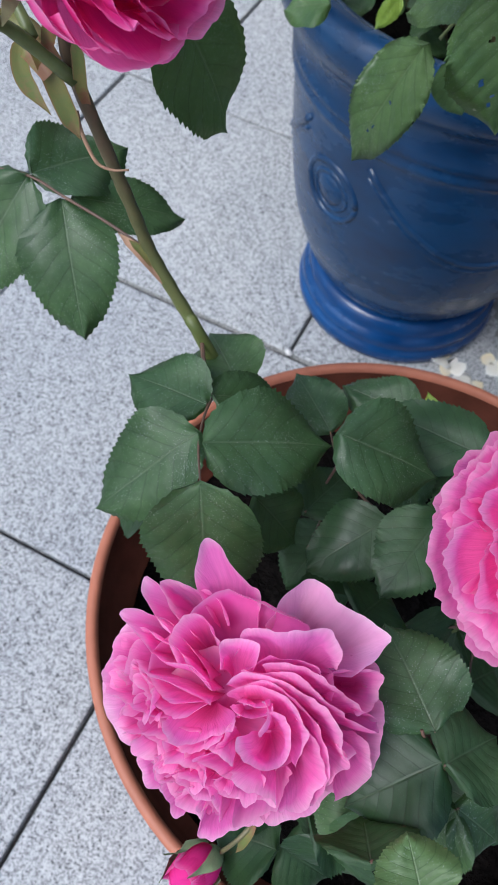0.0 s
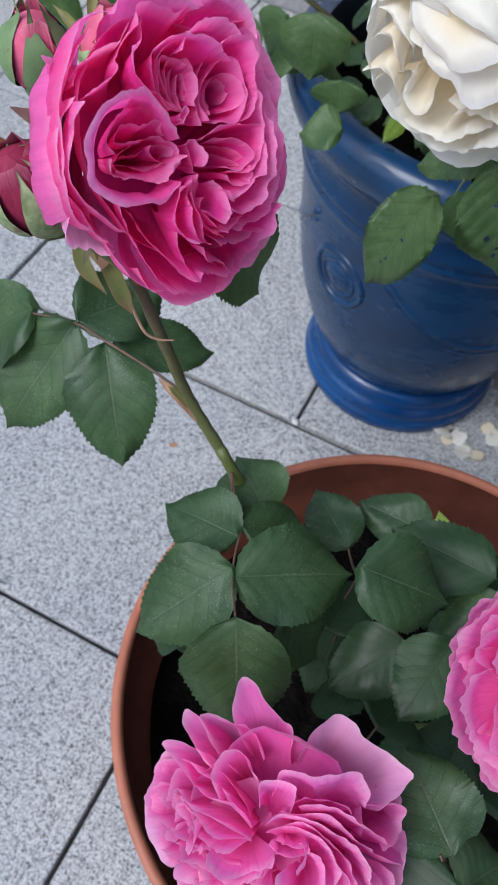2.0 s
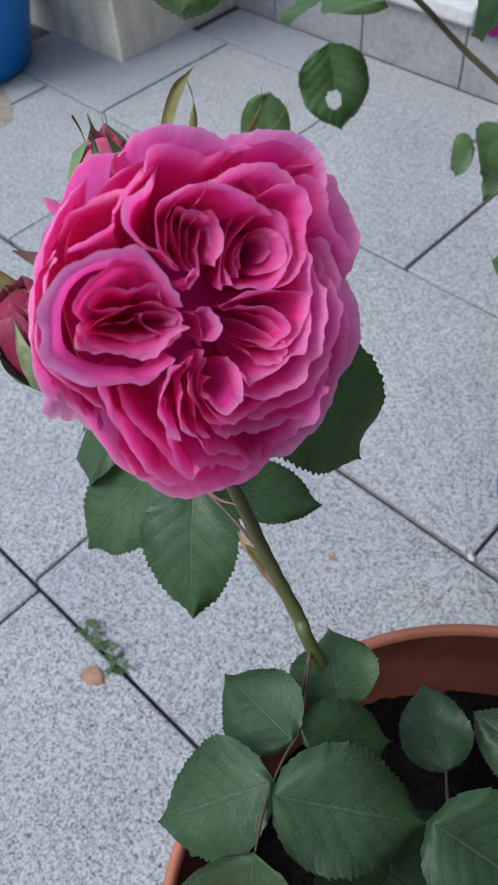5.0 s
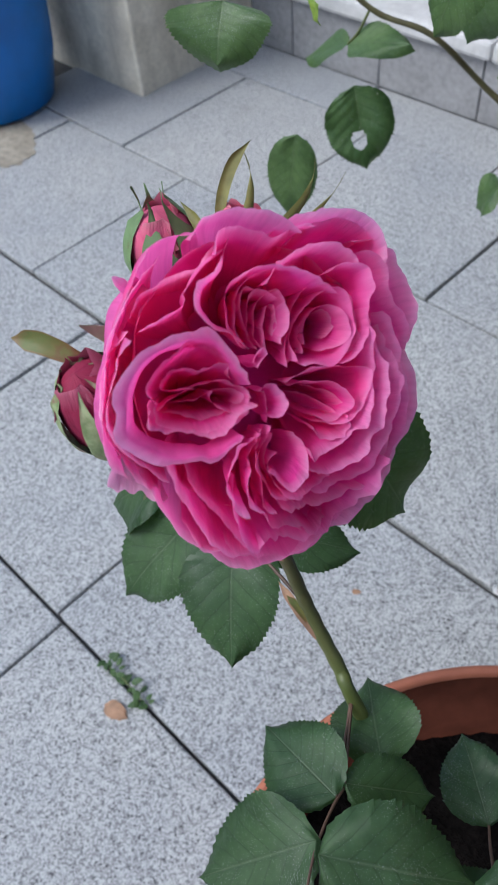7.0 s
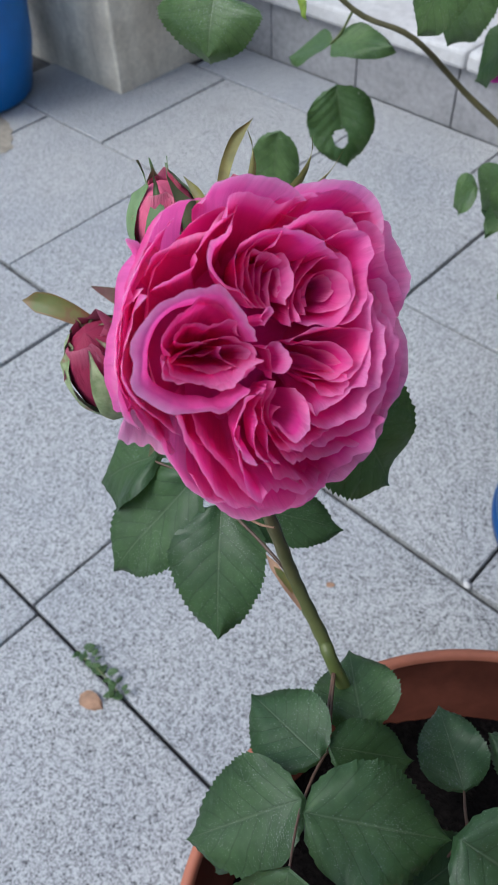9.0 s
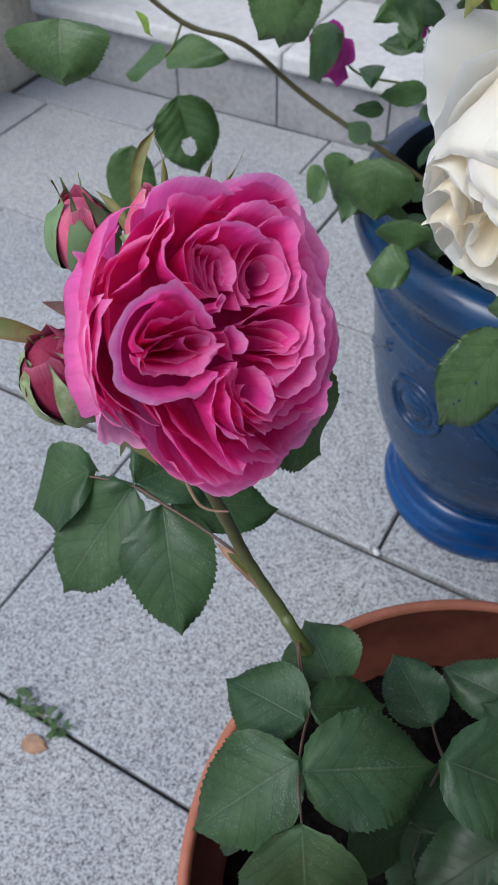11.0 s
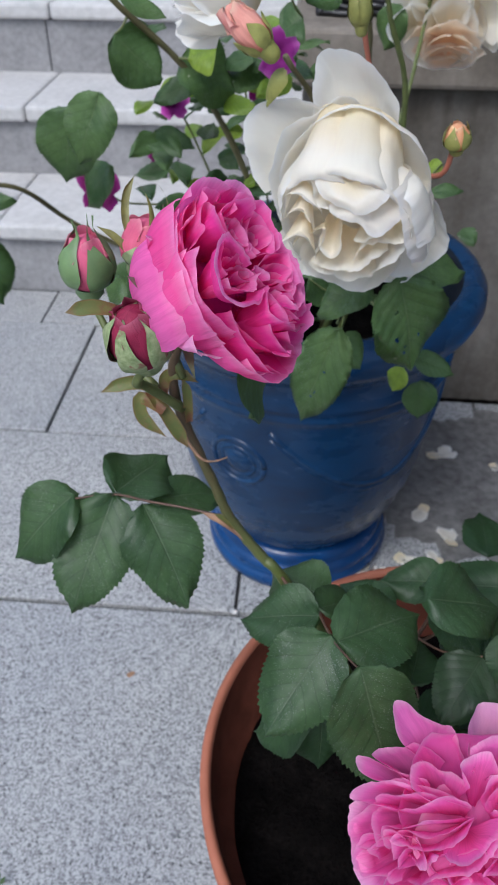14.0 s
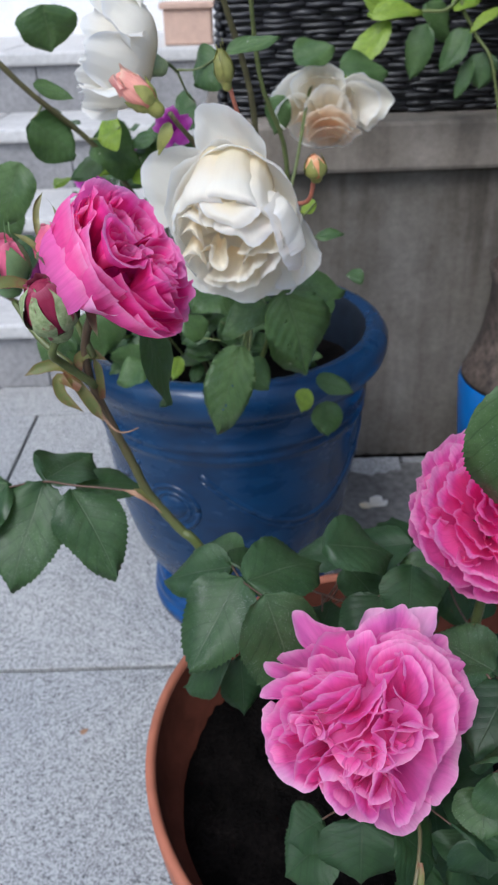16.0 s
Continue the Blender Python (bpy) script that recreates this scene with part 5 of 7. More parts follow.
# lower full bloom
h2 = Head((0.168, -0.552, 0.565), (-0.05, -0.40, 0.91), (0.0, 0.9, 0.40))
R2 = 0.0525
f2 = receptacle("bloom", h2, R2, 0.044, rose_bush, "full mauve pink rose bloom with ruffled petals")
tube("stem", [(0.20, -0.43, 0.255), (0.205, -0.48, 0.38), (0.19, -0.525, 0.47), (0.178, -0.540, 0.510)], 0.004, 0.003, GREEN, rose_bush)
f2_petal = petal_maker(h2, f2, R2, 0.07)
f2_petal(ROSE, [(0.62 * math.cos(0.35 * q), 0.62 * math.sin(0.35 * q), 0.05) for q in range(19)], (0.0, 0.0), (0.02, -0.25), (1.0, -0.4), 0.0, 0.03)
f2_petal(ROSE, [(0.5 * math.cos(0.35 * q), -0.3 + 0.5 * math.sin(0.35 * q), -0.06) for q in range(19)], (0.0, -0.3), (0.02, -0.03), (0.6, -0.03), 0.0, 0.02)
# skirt petals, tall back petals, folds and scoop
f2_petal(ROSE, ((0.07, -1.16, -0.60), (-0.34, -0.99, -0.45), (-0.60, -0.84, -0.35)), (-0.11, -0.18), (0.08, -0.70), (0.90, -0.25), 0.1, 0.018)
f2_petal(ROSE, ((-0.61, -0.93, -0.39), (-0.87, -0.73, -0.39), (-1.00, -0.43, -0.39)), (-0.11, -0.18), (0.08, -0.70), (0.90, -0.25), 0.1, 0.018)
f2_petal(ROSE, ((-0.94, -0.60, -0.39), (-1.06, -0.27, -0.39), (-1.04, 0.02, -0.38)), (-0.14, -0.11), (0.08, -0.70), (0.90, -0.25), 0.1, 0.018)
f2_petal(ROSE, ((0.90, -0.50, -0.30), (1.10, -0.15, -0.30), (1.05, 0.17, -0.25), (0.87, 0.44, -0.25)), (0.13, -0.10), (0.08, -0.70), (0.90, -0.25), 0.1, 0.018)
f2_petal(ROSE, ((0.97, 0.21, -0.30), (0.89, 0.49, -0.30), (0.67, 0.56, -0.30)), (0.19, 0.07), (0.08, -0.70), (0.90, -0.25), 0.1, 0.018)
f2_petal(ROSE, ((0.53, -1.02, -0.75), (0.77, -0.89, -0.75), (0.91, -0.56, -0.65), (1.00, -0.34, -0.55)), (0.17, -0.17), (0.08, -0.70), (0.90, -0.25), 0.1, 0.018)
f2_petal(ROSE, ((-0.07, -1.14, -0.60), (0.22, -1.22, -0.75), (0.43, -1.14, -0.80), (0.65, -0.96, -0.75)), (0.00, -0.21), (0.08, -0.70), (0.90, -0.25), 0.1, 0.018)
f2_petal(ROSE, ((-0.54, -0.77, -0.10), (-0.26, -0.88, -0.15), (-0.03, -1.05, -0.25), (0.09, -1.02, -0.25), (0.18, -0.92, -0.20)), (-0.05, -0.19), (0.12, -0.70), (0.90, -0.25), 0.08, 0.024)
f2_petal(ROSE, ((-0.41, 0.30, -0.05), (-0.60, 0.48, -0.02), (-0.69, 0.76, 0.02), (-0.61, 0.83, 0.02), (-0.37, 0.71, -0.04), (-0.12, 0.56, -0.10), (-0.06, 0.40, -0.10)), (-0.08, 0.06), (0.08, -0.60), (0.80, -0.17), 0, 0.006)
f2_petal(PALE_PINK, ((-0.03, 0.39, -0.10), (0.05, 0.69, -0.13), (0.15, 0.90, -0.16), (0.45, 0.79, -0.10), (0.62, 0.79, -0.05), (0.80, 0.79, -0.00), (0.78, 0.61, -0.00), (0.67, 0.42, 0.05)), (0.19, 0.07), (0.08, -0.70), (0.85, -0.17), 0, 0.012)
f2_petal(ROSE, ((-0.50, 0.11, -0.00), (-0.69, 0.27, -0.05), (-0.86, 0.39, -0.10), (-0.64, 0.45, -0.05), (-0.43, 0.46, -0.00), (-0.26, 0.33, 0.02)), (-0.16, 0.02), (0.08, -0.70), (0.85, -0.25), 0.02, 0.012)
f2_petal(ROSE, ((-0.58, 0.09, 0.19), (-0.85, 0.18, -0.10), (-0.98, 0.26, -0.12), (-0.97, 0.36, -0.12), (-0.73, 0.28, -0.05), (-0.42, 0.16, 0.10)), (-0.14, -0.02), (0.08, -0.70), (0.85, -0.25), 0.03, 0.012)
f2_petal(ROSE, ((-0.65, -0.09, 0.10), (-0.94, -0.03, -0.12), (-1.05, 0.03, -0.12), (-0.82, 0.14, -0.05), (-0.56, 0.14, 0.10), (-0.19, 0.01, 0.30)), (-0.12, -0.05), (0.08, -0.60), (0.85, -0.25), 0.04, 0.018)
f2_petal(ROSE, ((-0.43, 0.00, 0.30), (-0.56, 0.10, 0.20), (-0.48, 0.32, 0.10), (-0.26, 0.25, 0.20), (-0.12, 0.13, 0.35)), (-0.11, -0.07), (0.08, -0.60), (0.85, -0.20), 0.03, 0.018)
f2_petal(ROSE, ((-0.84, -0.40, -0.23), (-1.08, -0.30, -0.39), (-0.98, -0.12, -0.31), (-0.67, 0.03, 0.10), (-0.37, 0.01, 0.30), (-0.12, -0.03, 0.40)), (-0.08, -0.10), (0.08, -0.60), (0.85, -0.20), 0.05, 0.018)
f2_petal(ROSE, ((-0.81, -0.38, -0.19), (-0.87, -0.09, -0.16), (-0.67, -0.07, 0.09), (-0.46, -0.03, 0.30), (-0.24, -0.02, 0.40), (-0.10, -0.04, 0.40)), (-0.07, -0.11), (0.10, -0.60), (0.90, -0.20), 0.03, 0.018)
f2_petal(ROSE, ((-0.73, -0.42, -0.12), (-0.77, -0.20, -0.06), (-0.57, -0.19, 0.15), (-0.36, -0.16, 0.34), (-0.11, -0.08, 0.42)), (-0.06, -0.13), (0.10, -0.55), (0.90, -0.17), 0.03, 0.018)
f2_petal(ROSE, ((-0.71, -0.48, -0.12), (-0.65, -0.26, 0.05), (-0.46, -0.29, 0.22), (-0.27, -0.23, 0.37), (-0.10, -0.10, 0.42)), (-0.06, -0.13), (0.10, -0.55), (0.90, -0.17), 0.03, 0.018)
f2_petal(ROSE, ((-0.68, -0.53, -0.14), (-0.59, -0.37, 0.05), (-0.47, -0.41, 0.14), (-0.32, -0.36, 0.27), (-0.16, -0.23, 0.43), (-0.07, -0.11, 0.40)), (-0.05, -0.14), (0.10, -0.55), (0.90, -0.17), 0.03, 0.018)
f2_petal(ROSE, ((-0.64, -0.63, -0.17), (-0.89, -0.62, -0.39), (-0.98, -0.50, -0.39), (-0.92, -0.33, -0.30), (-0.69, -0.32, -0.02), (-0.54, -0.40, 0.08)), (-0.19, -0.20), (0.16, -0.50), (0.95, -0.25), 0.05, 0.03)
f2_petal(ROSE, ((-0.82, -0.52, -0.28), (-0.87, -0.37, -0.24), (-0.77, -0.25, -0.08), (-0.63, -0.29, 0.05), (-0.61, -0.40, 0.02)), (-0.56, -0.33), (0.12, -0.40), (0.90, -0.25), 0.05, 0.03)
f2_petal(ROSE, ((-0.53, -0.77, -0.21), (-0.72, -0.81, -0.39), (-0.75, -0.71, -0.35), (-0.68, -0.52, -0.13), (-0.45, -0.46, 0.12), (-0.31, -0.45, 0.23)), (-0.17, -0.24), (0.16, -0.50), (0.95, -0.25), 0.05, 0.024)
f2_petal(ROSE, ((-0.45, -0.84, -0.22), (-0.65, -0.85, -0.39), (-0.46, -0.59, 0.01), (-0.21, -0.56, 0.19), (-0.05, -0.50, 0.29), (0.14, -0.29, 0.46)), (-0.03, -0.23), (0.16, -0.50), (0.95, -0.25), 0.05, 0.024)
f2_petal(ROSE, ((-0.34, -0.38, 0.35), (-0.26, -0.43, 0.40), (-0.11, -0.42, 0.42), (0.01, -0.35, 0.44), (0.10, -0.23, 0.46), (0.15, -0.12, 0.50)), (-0.08, -0.18), (0.08, -0.45), (0.80, -0.25), 0.03, 0.018)
f2_petal(ROSE, ((-0.14, -0.93, -0.17), (-0.25, -0.87, -0.13), (-0.31, -0.69, 0.02), (-0.12, -0.57, 0.21), (-0.00, -0.64, 0.18), (-0.00, -0.77, 0.05)), (-0.00, -0.48), (0.16, -0.50), (0.95, -0.25), 0.05, 0.024)
f2_petal(ROSE, ((-0.36, -0.84, -0.16), (-0.19, -0.90, -0.14), (0.06, -0.75, 0.08), (0.09, -0.57, 0.26), (0.03, -0.49, 0.32)), (-0.06, -0.55), (0.16, -0.50), (0.95, -0.25), 0.05, 0.024)
f2_petal(ROSE, ((0.01, -1.12, -0.45), (-0.08, -0.96, -0.30), (0.07, -0.77, -0.10), (0.19, -0.97, -0.35), (0.08, -1.10, -0.45)), (0.13, -0.54), (0.16, -0.50), (0.95, -0.25), 0.05, 0.018)
f2_petal(ROSE, ((0.08, -0.65, 0.10), (0.19, -0.93, -0.30), (0.35, -1.07, -0.55), (0.55, -0.90, -0.50), (0.61, -0.49, -0.10), (0.61, -0.33, 0.10)), (0.24, -0.22), (0.12, -0.50), (0.85, -0.25), 0.05, 0.018)
f2_petal(ROSE, ((0.04, -0.41, 0.38), (0.01, -0.51, 0.30), (0.15, -0.51, 0.31), (0.26, -0.53, 0.28), (0.41, -0.51, 0.25), (0.45, -0.41, 0.31), (0.34, -0.30, 0.42)), (0.25, -0.34), (0.14, -0.40), (0.85, -0.20), 0.05, 0.018)
f2_petal(ROSE, ((0.18, -0.49, 0.32), (0.12, -0.64, 0.19), (0.27, -0.68, 0.14), (0.42, -0.64, 0.13), (0.49, -0.49, 0.23)), (0.29, -0.41), (0.16, -0.40), (0.90, -0.20), 0.05, 0.024)
f2_petal(ROSE, ((0.19, -0.14, 0.55), (0.26, -0.26, 0.52), (0.37, -0.34, 0.46), (0.48, -0.33, 0.42), (0.53, -0.20, 0.46), (0.49, -0.03, 0.50), (0.39, 0.09, 0.60), (0.27, 0.10, 0.62)), (0.31, -0.18), (0.12, -0.45), (0.90, -0.30), 0.05, 0.012)
f2_petal(ROSE, ((0.02, -0.04, 0.50), (0.12, -0.09, 0.55), (0.23, -0.07, 0.58), (0.31, 0.03, 0.62), (0.33, 0.12, 0.65)), (0.13, -0.10), (0.12, -0.40), (0.90, -0.25), 0.04, 0.012)
f2_petal(ROSE, ((0.28, -0.14, 0.55), (0.30, -0.02, 0.60), (0.28, 0.05, 0.62), (0.22, 0.09, 0.62)), (0.37, -0.10), (0.16, -0.40), (0.90, -0.25), 0.04, 0.012)
f2_petal(ROSE, ((0.04, -0.02, 0.50), (0.16, 0.03, 0.60), (0.24, 0.04, 0.62), (0.30, 0.13, 0.64)), (0.13, -0.01), (0.12, -0.40), (0.90, -0.25), 0.04, 0.012)
f2_petal(ROSE, ((-0.00, 0.00, 0.50), (0.16, 0.12, 0.60), (0.35, 0.14, 0.62), (0.52, 0.05, 0.55), (0.62, -0.07, 0.45), (0.64, -0.25, 0.35)), (0.27, -0.20), (0.20, -0.60), (0.95, -0.30), 0.04, 0.012)
f2_petal(ROSE, ((-0.01, 0.05, 0.50), (0.18, 0.19, 0.58), (0.40, 0.21, 0.58), (0.60, 0.10, 0.45), (0.76, -0.10, 0.28), (0.83, -0.34, 0.10), (0.80, -0.53, -0.05)), (0.29, -0.23), (0.20, -0.70), (0.95, -0.30), 0.05, 0.012)
f2_petal(ROSE, ((0.66, -0.74, -0.20), (0.77, -0.53, 0.00), (0.78, -0.27, 0.16), (0.65, -0.04, 0.35), (0.49, 0.10, 0.50)), (0.27, -0.29), (0.20, -0.60), (0.95, -0.30), 0.05, 0.018)
f2_petal(ROSE, ((-0.05, 0.09, 0.50), (0.12, 0.23, 0.55), (0.37, 0.26, 0.55), (0.60, 0.19, 0.42), (0.79, 0.03, 0.25), (0.90, -0.05, 0.15), (0.98, 0.02, 0.10)), (0.27, -0.20), (0.20, -0.70), (0.95, -0.30), 0.05, 0.015)
f2_petal(ROSE, ((0.04, 0.20, 0.52), (0.30, 0.32, 0.52), (0.56, 0.27, 0.42), (0.82, 0.15, 0.20), (1.00, 0.14, 0.02), (1.02, 0.21, -0.02)), (0.29, -0.14), (0.20, -0.70), (0.95, -0.30), 0.05, 0.018)
f2_petal(ROSE, ((0.14, 0.29, 0.50), (0.34, 0.39, 0.46), (0.57, 0.34, 0.36), (0.84, 0.22, 0.12), (0.97, 0.22, 0.00)), (0.28, -0.11), (0.20, -0.70), (0.95, -0.30), 0.05, 0.018)
f2_petal(ROSE, ((0.64, 0.28, 0.32), (0.54, 0.39, 0.10), (0.66, 0.46, 0.00), (0.85, 0.50, -0.10), (0.90, 0.33, -0.10), (0.82, 0.24, 0.17)), (0.33, 0.06), (0.16, -0.60), (0.95, -0.30), 0.06, 0.018)
f2_petal(ROSE, ((0.99, -0.40, -0.14), (1.06, -0.21, -0.13), (1.07, -0.05, -0.10), (0.94, 0.09, 0.07)), (0.38, -0.14), (0.20, -0.50), (0.95, -0.30), 0.06, 0.018)
f2_petal(ROSE, ((0.84, -0.34, 0.06), (0.84, -0.20, 0.13), (0.90, -0.10, 0.10), (0.81, 0.01, 0.21)), (0.31, -0.18), (0.20, -0.50), (0.95, -0.30), 0.06, 0.018)
f2_petal(ROSE, ((-0.02, 0.20, 0.50), (0.13, 0.33, 0.50), (0.39, 0.42, 0.42), (0.52, 0.39, 0.35)), (0.19, -0.02), (0.16, -0.60), (0.95, -0.25), 0.04, 0.012)
f2_petal(ROSE, ((-0.14, 0.23, 0.40), (-0.06, 0.42, 0.40), (0.20, 0.53, 0.55), (0.38, 0.66, 0.45), (0.52, 0.57, 0.30), (0.60, 0.47, 0.20)), (0.23, 0.09), (0.12, -0.60), (0.90, -0.25), 0.05, 0.018)
f2_petal(ROSE, ((-0.14, 0.15, 0.45), (-0.14, 0.30, 0.45), (0.07, 0.34, 0.50), (0.11, 0.22, 0.52)), (-0.03, -0.05), (0.12, -0.50), (0.90, -0.20), 0.04, 0.012)
f2_petal(ROSE, ((0.14, -0.12, 0.50), (0.10, -0.28, 0.45), (0.05, -0.42, 0.35)), (0.20, -0.32), (0.12, -0.40), (0.90, -0.25), 0.04, 0.014)
f2_petal(ROSE, ((-0.52, -0.72, -0.16), (-0.45, -0.92, -0.36), (-0.32, -1.07, -0.39), (-0.23, -1.04, -0.39)), (-0.06, -0.65), (0.30, -0.30), (0.90, -0.15), 0.05, 0.018)
f2_petal(ROSE, ((-0.27, -0.73, 0.00), (-0.22, -0.89, -0.15), (-0.12, -1.05, -0.36), (-0.06, -1.16, -0.39), (0.06, -1.06, -0.33)), (-0.03, -0.65), (0.30, -0.30), (0.90, -0.15), 0.05, 0.018)
f2_petal(ROSE, ((0.01, -0.72, 0.10), (-0.06, -0.90, -0.12), (-0.05, -1.06, -0.34)), (0.13, -0.81), (0.30, -0.30), (0.90, -0.15), 0.05, 0.018)
f2_petal(ROSE, ((0.10, -0.88, -0.07), (0.16, -1.07, -0.33), (0.17, -1.19, -0.39), (0.28, -1.17, -0.39), (0.41, -1.03, -0.35)), (0.15, -0.66), (0.30, -0.30), (0.90, -0.15), 0.05, 0.018)
f2_petal(ROSE, ((-0.30, -0.54, 0.16), (-0.24, -0.45, 0.26), (-0.10, -0.39, 0.36), (0.03, -0.39, 0.39), (0.16, -0.35, 0.42), (0.23, -0.38, 0.40)), (0.08, -0.17), (0.30, -0.30), (0.95, -0.20), 0.04, 0.03)
f2_petal(ROSE, ((-0.30, -0.57, 0.14), (-0.21, -0.66, 0.10), (-0.11, -0.60, 0.19), (0.05, -0.65, 0.18), (0.20, -0.70, 0.13), (0.28, -0.61, 0.21)), (0.06, -0.30), (0.30, -0.30), (0.95, -0.20), 0.04, 0.03)
f2_petal(ROSE, ((-0.64, -0.65, -0.20), (-0.45, -0.66, -0.04), (-0.29, -0.65, 0.07), (-0.16, -0.69, 0.09)), (-0.25, -0.44), (0.30, -0.30), (0.90, -0.20), 0.04, 0.024)
f2_petal(ROSE, ((-0.60, -0.86, -0.39), (-0.43, -0.82, -0.20), (-0.27, -0.78, -0.04), (-0.12, -0.72, 0.08)), (-0.20, -0.55), (0.30, -0.30), (0.90, -0.20), 0.04, 0.024)
f2_petal(ROSE, ((-0.81, -0.28, -0.14), (-0.66, -0.24, 0.05), (-0.50, -0.32, 0.16), (-0.43, -0.43, 0.16), (-0.52, -0.49, 0.04)), (-0.50, -0.27), (0.30, -0.30), (0.90, -0.20), 0.04, 0.03)
f2_petal(ROSE, ((-0.59, -0.43, 0.02), (-0.44, -0.55, 0.06), (-0.36, -0.48, 0.17), (-0.30, -0.41, 0.26)), (-0.40, -0.38), (0.30, -0.30), (0.90, -0.20), 0.04, 0.03)
f2_petal(ROSE, ((-0.20, -0.85, -0.10), (-0.04, -0.70, 0.11), (0.14, -0.69, 0.15), (0.25, -0.82, -0.01)), (0.05, -0.55), (0.30, -0.30), (0.90, -0.20), 0.04, 0.03)
f2_petal(ROSE, ((-0.13, -0.99, -0.25), (0.02, -0.82, 0.00), (0.18, -0.85, -0.04), (0.29, -0.97, -0.20)), (0.08, -0.61), (0.30, -0.30), (0.90, -0.20), 0.04, 0.03)
f2_petal(ROSE, ((-0.12, -0.73, 0.07), (0.04, -0.78, 0.05), (0.21, -0.74, 0.09)), (0.06, -0.61), (0.30, -0.30), (0.90, -0.20), 0.04, 0.03)
f2_petal(ROSE, ((0.20, -0.50, 0.31), (0.33, -0.43, 0.34), (0.49, -0.45, 0.27), (0.58, -0.50, 0.18), (0.46, -0.58, 0.18)), (0.41, -0.31), (0.30, -0.30), (0.90, -0.20), 0.04, 0.03)
calyx(f2, h2, R2, 0.040, 0.6, 0.3, 5, 56)

# bloom on the far side of the pot
h3 = Head((0.259, -0.471, 0.617), (-0.05, -0.60, 0.80), (0.1, 0.8, 0.5))
R3 = 0.0505
f3 = receptacle("bloom", h3, R3, 0.044, rose_bush, "bright pink cupped rose bloom")
tube("stem", [(0.24, -0.40, 0.255), (0.255, -0.43, 0.40), (0.260, -0.445, 0.51), (0.260, -0.450, 0.563)], 0.004, 0.003, GREEN, rose_bush)
f3_petal = petal_maker(h3, f3, R3, 0.07)
f3_petal(PINK, [(0.36 * math.cos(0.35 * q), 0.36 * math.sin(0.35 * q), -0.24) for q in range(19)], (0.0, 0.0), (0.02, -0.08), (0.6, -0.05), 0.0, 0.02)
for r, z, count, wide, m in ((1.06, -0.42, 7, 0.62, ROSE), (1.05, -0.25, 8, 0.55, ROSE), (1.00, -0.10, 9, 0.50, ROSE), (0.92, 0.02, 9, 0.46, ROSE), (0.80, 0.10, 8, 0.46, PINK_OUT), (0.66, 0.14, 7, 0.50, PINK_OUT),
                             (0.52, 0.15, 6, 0.55, PINK), (0.38, 0.14, 5, 0.6, PINK), (0.24, 0.12, 4, 0.75, PINK), (0.12, 0.10, 3, 1.0, PINK)):
    turn = rng.uniform(0, 6.28)
    for k in range(count):
        a, q, lift = turn + 6.283 * k / count + rng.uniform(-0.12, 0.12), rng.uniform(0.94, 1.06), rng.uniform(-0.05, 0.05)
        rim = [(r * q * c * math.cos(a + wide * u), r * q * c * math.sin(a + wide * u), z + lift + d) for u, c, d in ((-1.0, 0.86, -0.06), (-0.55, 0.98, 0.0), (0.0, 1.0, 0.02), (0.55, 0.98, 0.0), (1.0, 0.86, -0.06))]
        f3_petal(m, rim, (0.25 * r * math.cos(a), 0.25 * r * math.sin(a)), (0.1, -0.55), (1.0, -0.38), 0.07, 0.035)
calyx(f3, h3, R3, 0.040, 0.9, 0.2, 5, 0)

bud(rose_bush, "pink_bud", (0.187, -0.603, 0.432), (0.178, -0.618, 0.456), 0.0115, PINK, 5, 0.1, 0.3, "small pink rosebud with green sepals", 24, 0.95, 0.4)
tube("stem", [(0.196, -0.50, 0.42), (0.203, -0.552, 0.456), (0.197, -0.585, 0.455), (0.187, -0.604, 0.434)], 0.0013, 0.0011, OLIVE, rose_bush)
bract(rose_bush, [(0.199, -0.582, 0.458), (0.1985, -0.588, 0.453), (0.197, -0.595, 0.444)], 0.004)
# leaf stalks and side shoots
tube("petiole", [(0.098, -0.412, 0.530), (0.0975, -0.440, 0.554), (0.105, -0.467, 0.564), (0.118, -0.490, 0.571)], 0.0008, 0.0005, BROWN, rose_bush)
tube("petiole", [(0.27, -0.50, 0.42), (0.262, -0.535, 0.49), (0.250, -0.537, 0.530), (0.238, -0.531, 0.548)], 0.0011, 0.0007, BROWN, rose_bush)
tube("stem", [(0.25, -0.42, 0.255), (0.275, -0.48, 0.36), (0.278, -0.52, 0.44), (0.272, -0.54, 0.475)], 0.0028, 0.0014, BROWN, rose_bush)
LEAF_BASES.pop(rose_bush.name)
leaf(rose_bush, (0.098, -0.447, 0.558), (0.052, -0.444, 0.552), 0.040, 0)
leaf(rose_bush, (0.104, -0.466, 0.566), (0.070, -0.509, 0.535), 0.050, 0)
leaf(rose_bush, (0.108, -0.469, 0.566), (0.159, -0.434, 0.556), 0.050, -6)
leaf(rose_bush, (0.118, -0.490, 0.573), (0.142, -0.528, 0.520), 0.054, 0)
leaf(rose_bush, (0.097, -0.440, 0.556), (0.127, -0.411, 0.535), 0.030, 0)
leaf(rose_bush, (0.148, -0.395, 0.498), (0.114, -0.368, 0.500), 0.036, 0)
leaf(rose_bush, (0.188, -0.364, 0.500), (0.142, -0.364, 0.503), 0.036, 0)
leaf(rose_bush, (0.207, -0.377, 0.500), (0.185, -0.355, 0.512), 0.016, 30, mat=LEAF_Y)
leaf(rose_bush, (0.158, -0.435, 0.564), (0.208, -0.424, 0.552), 0.050, 0)
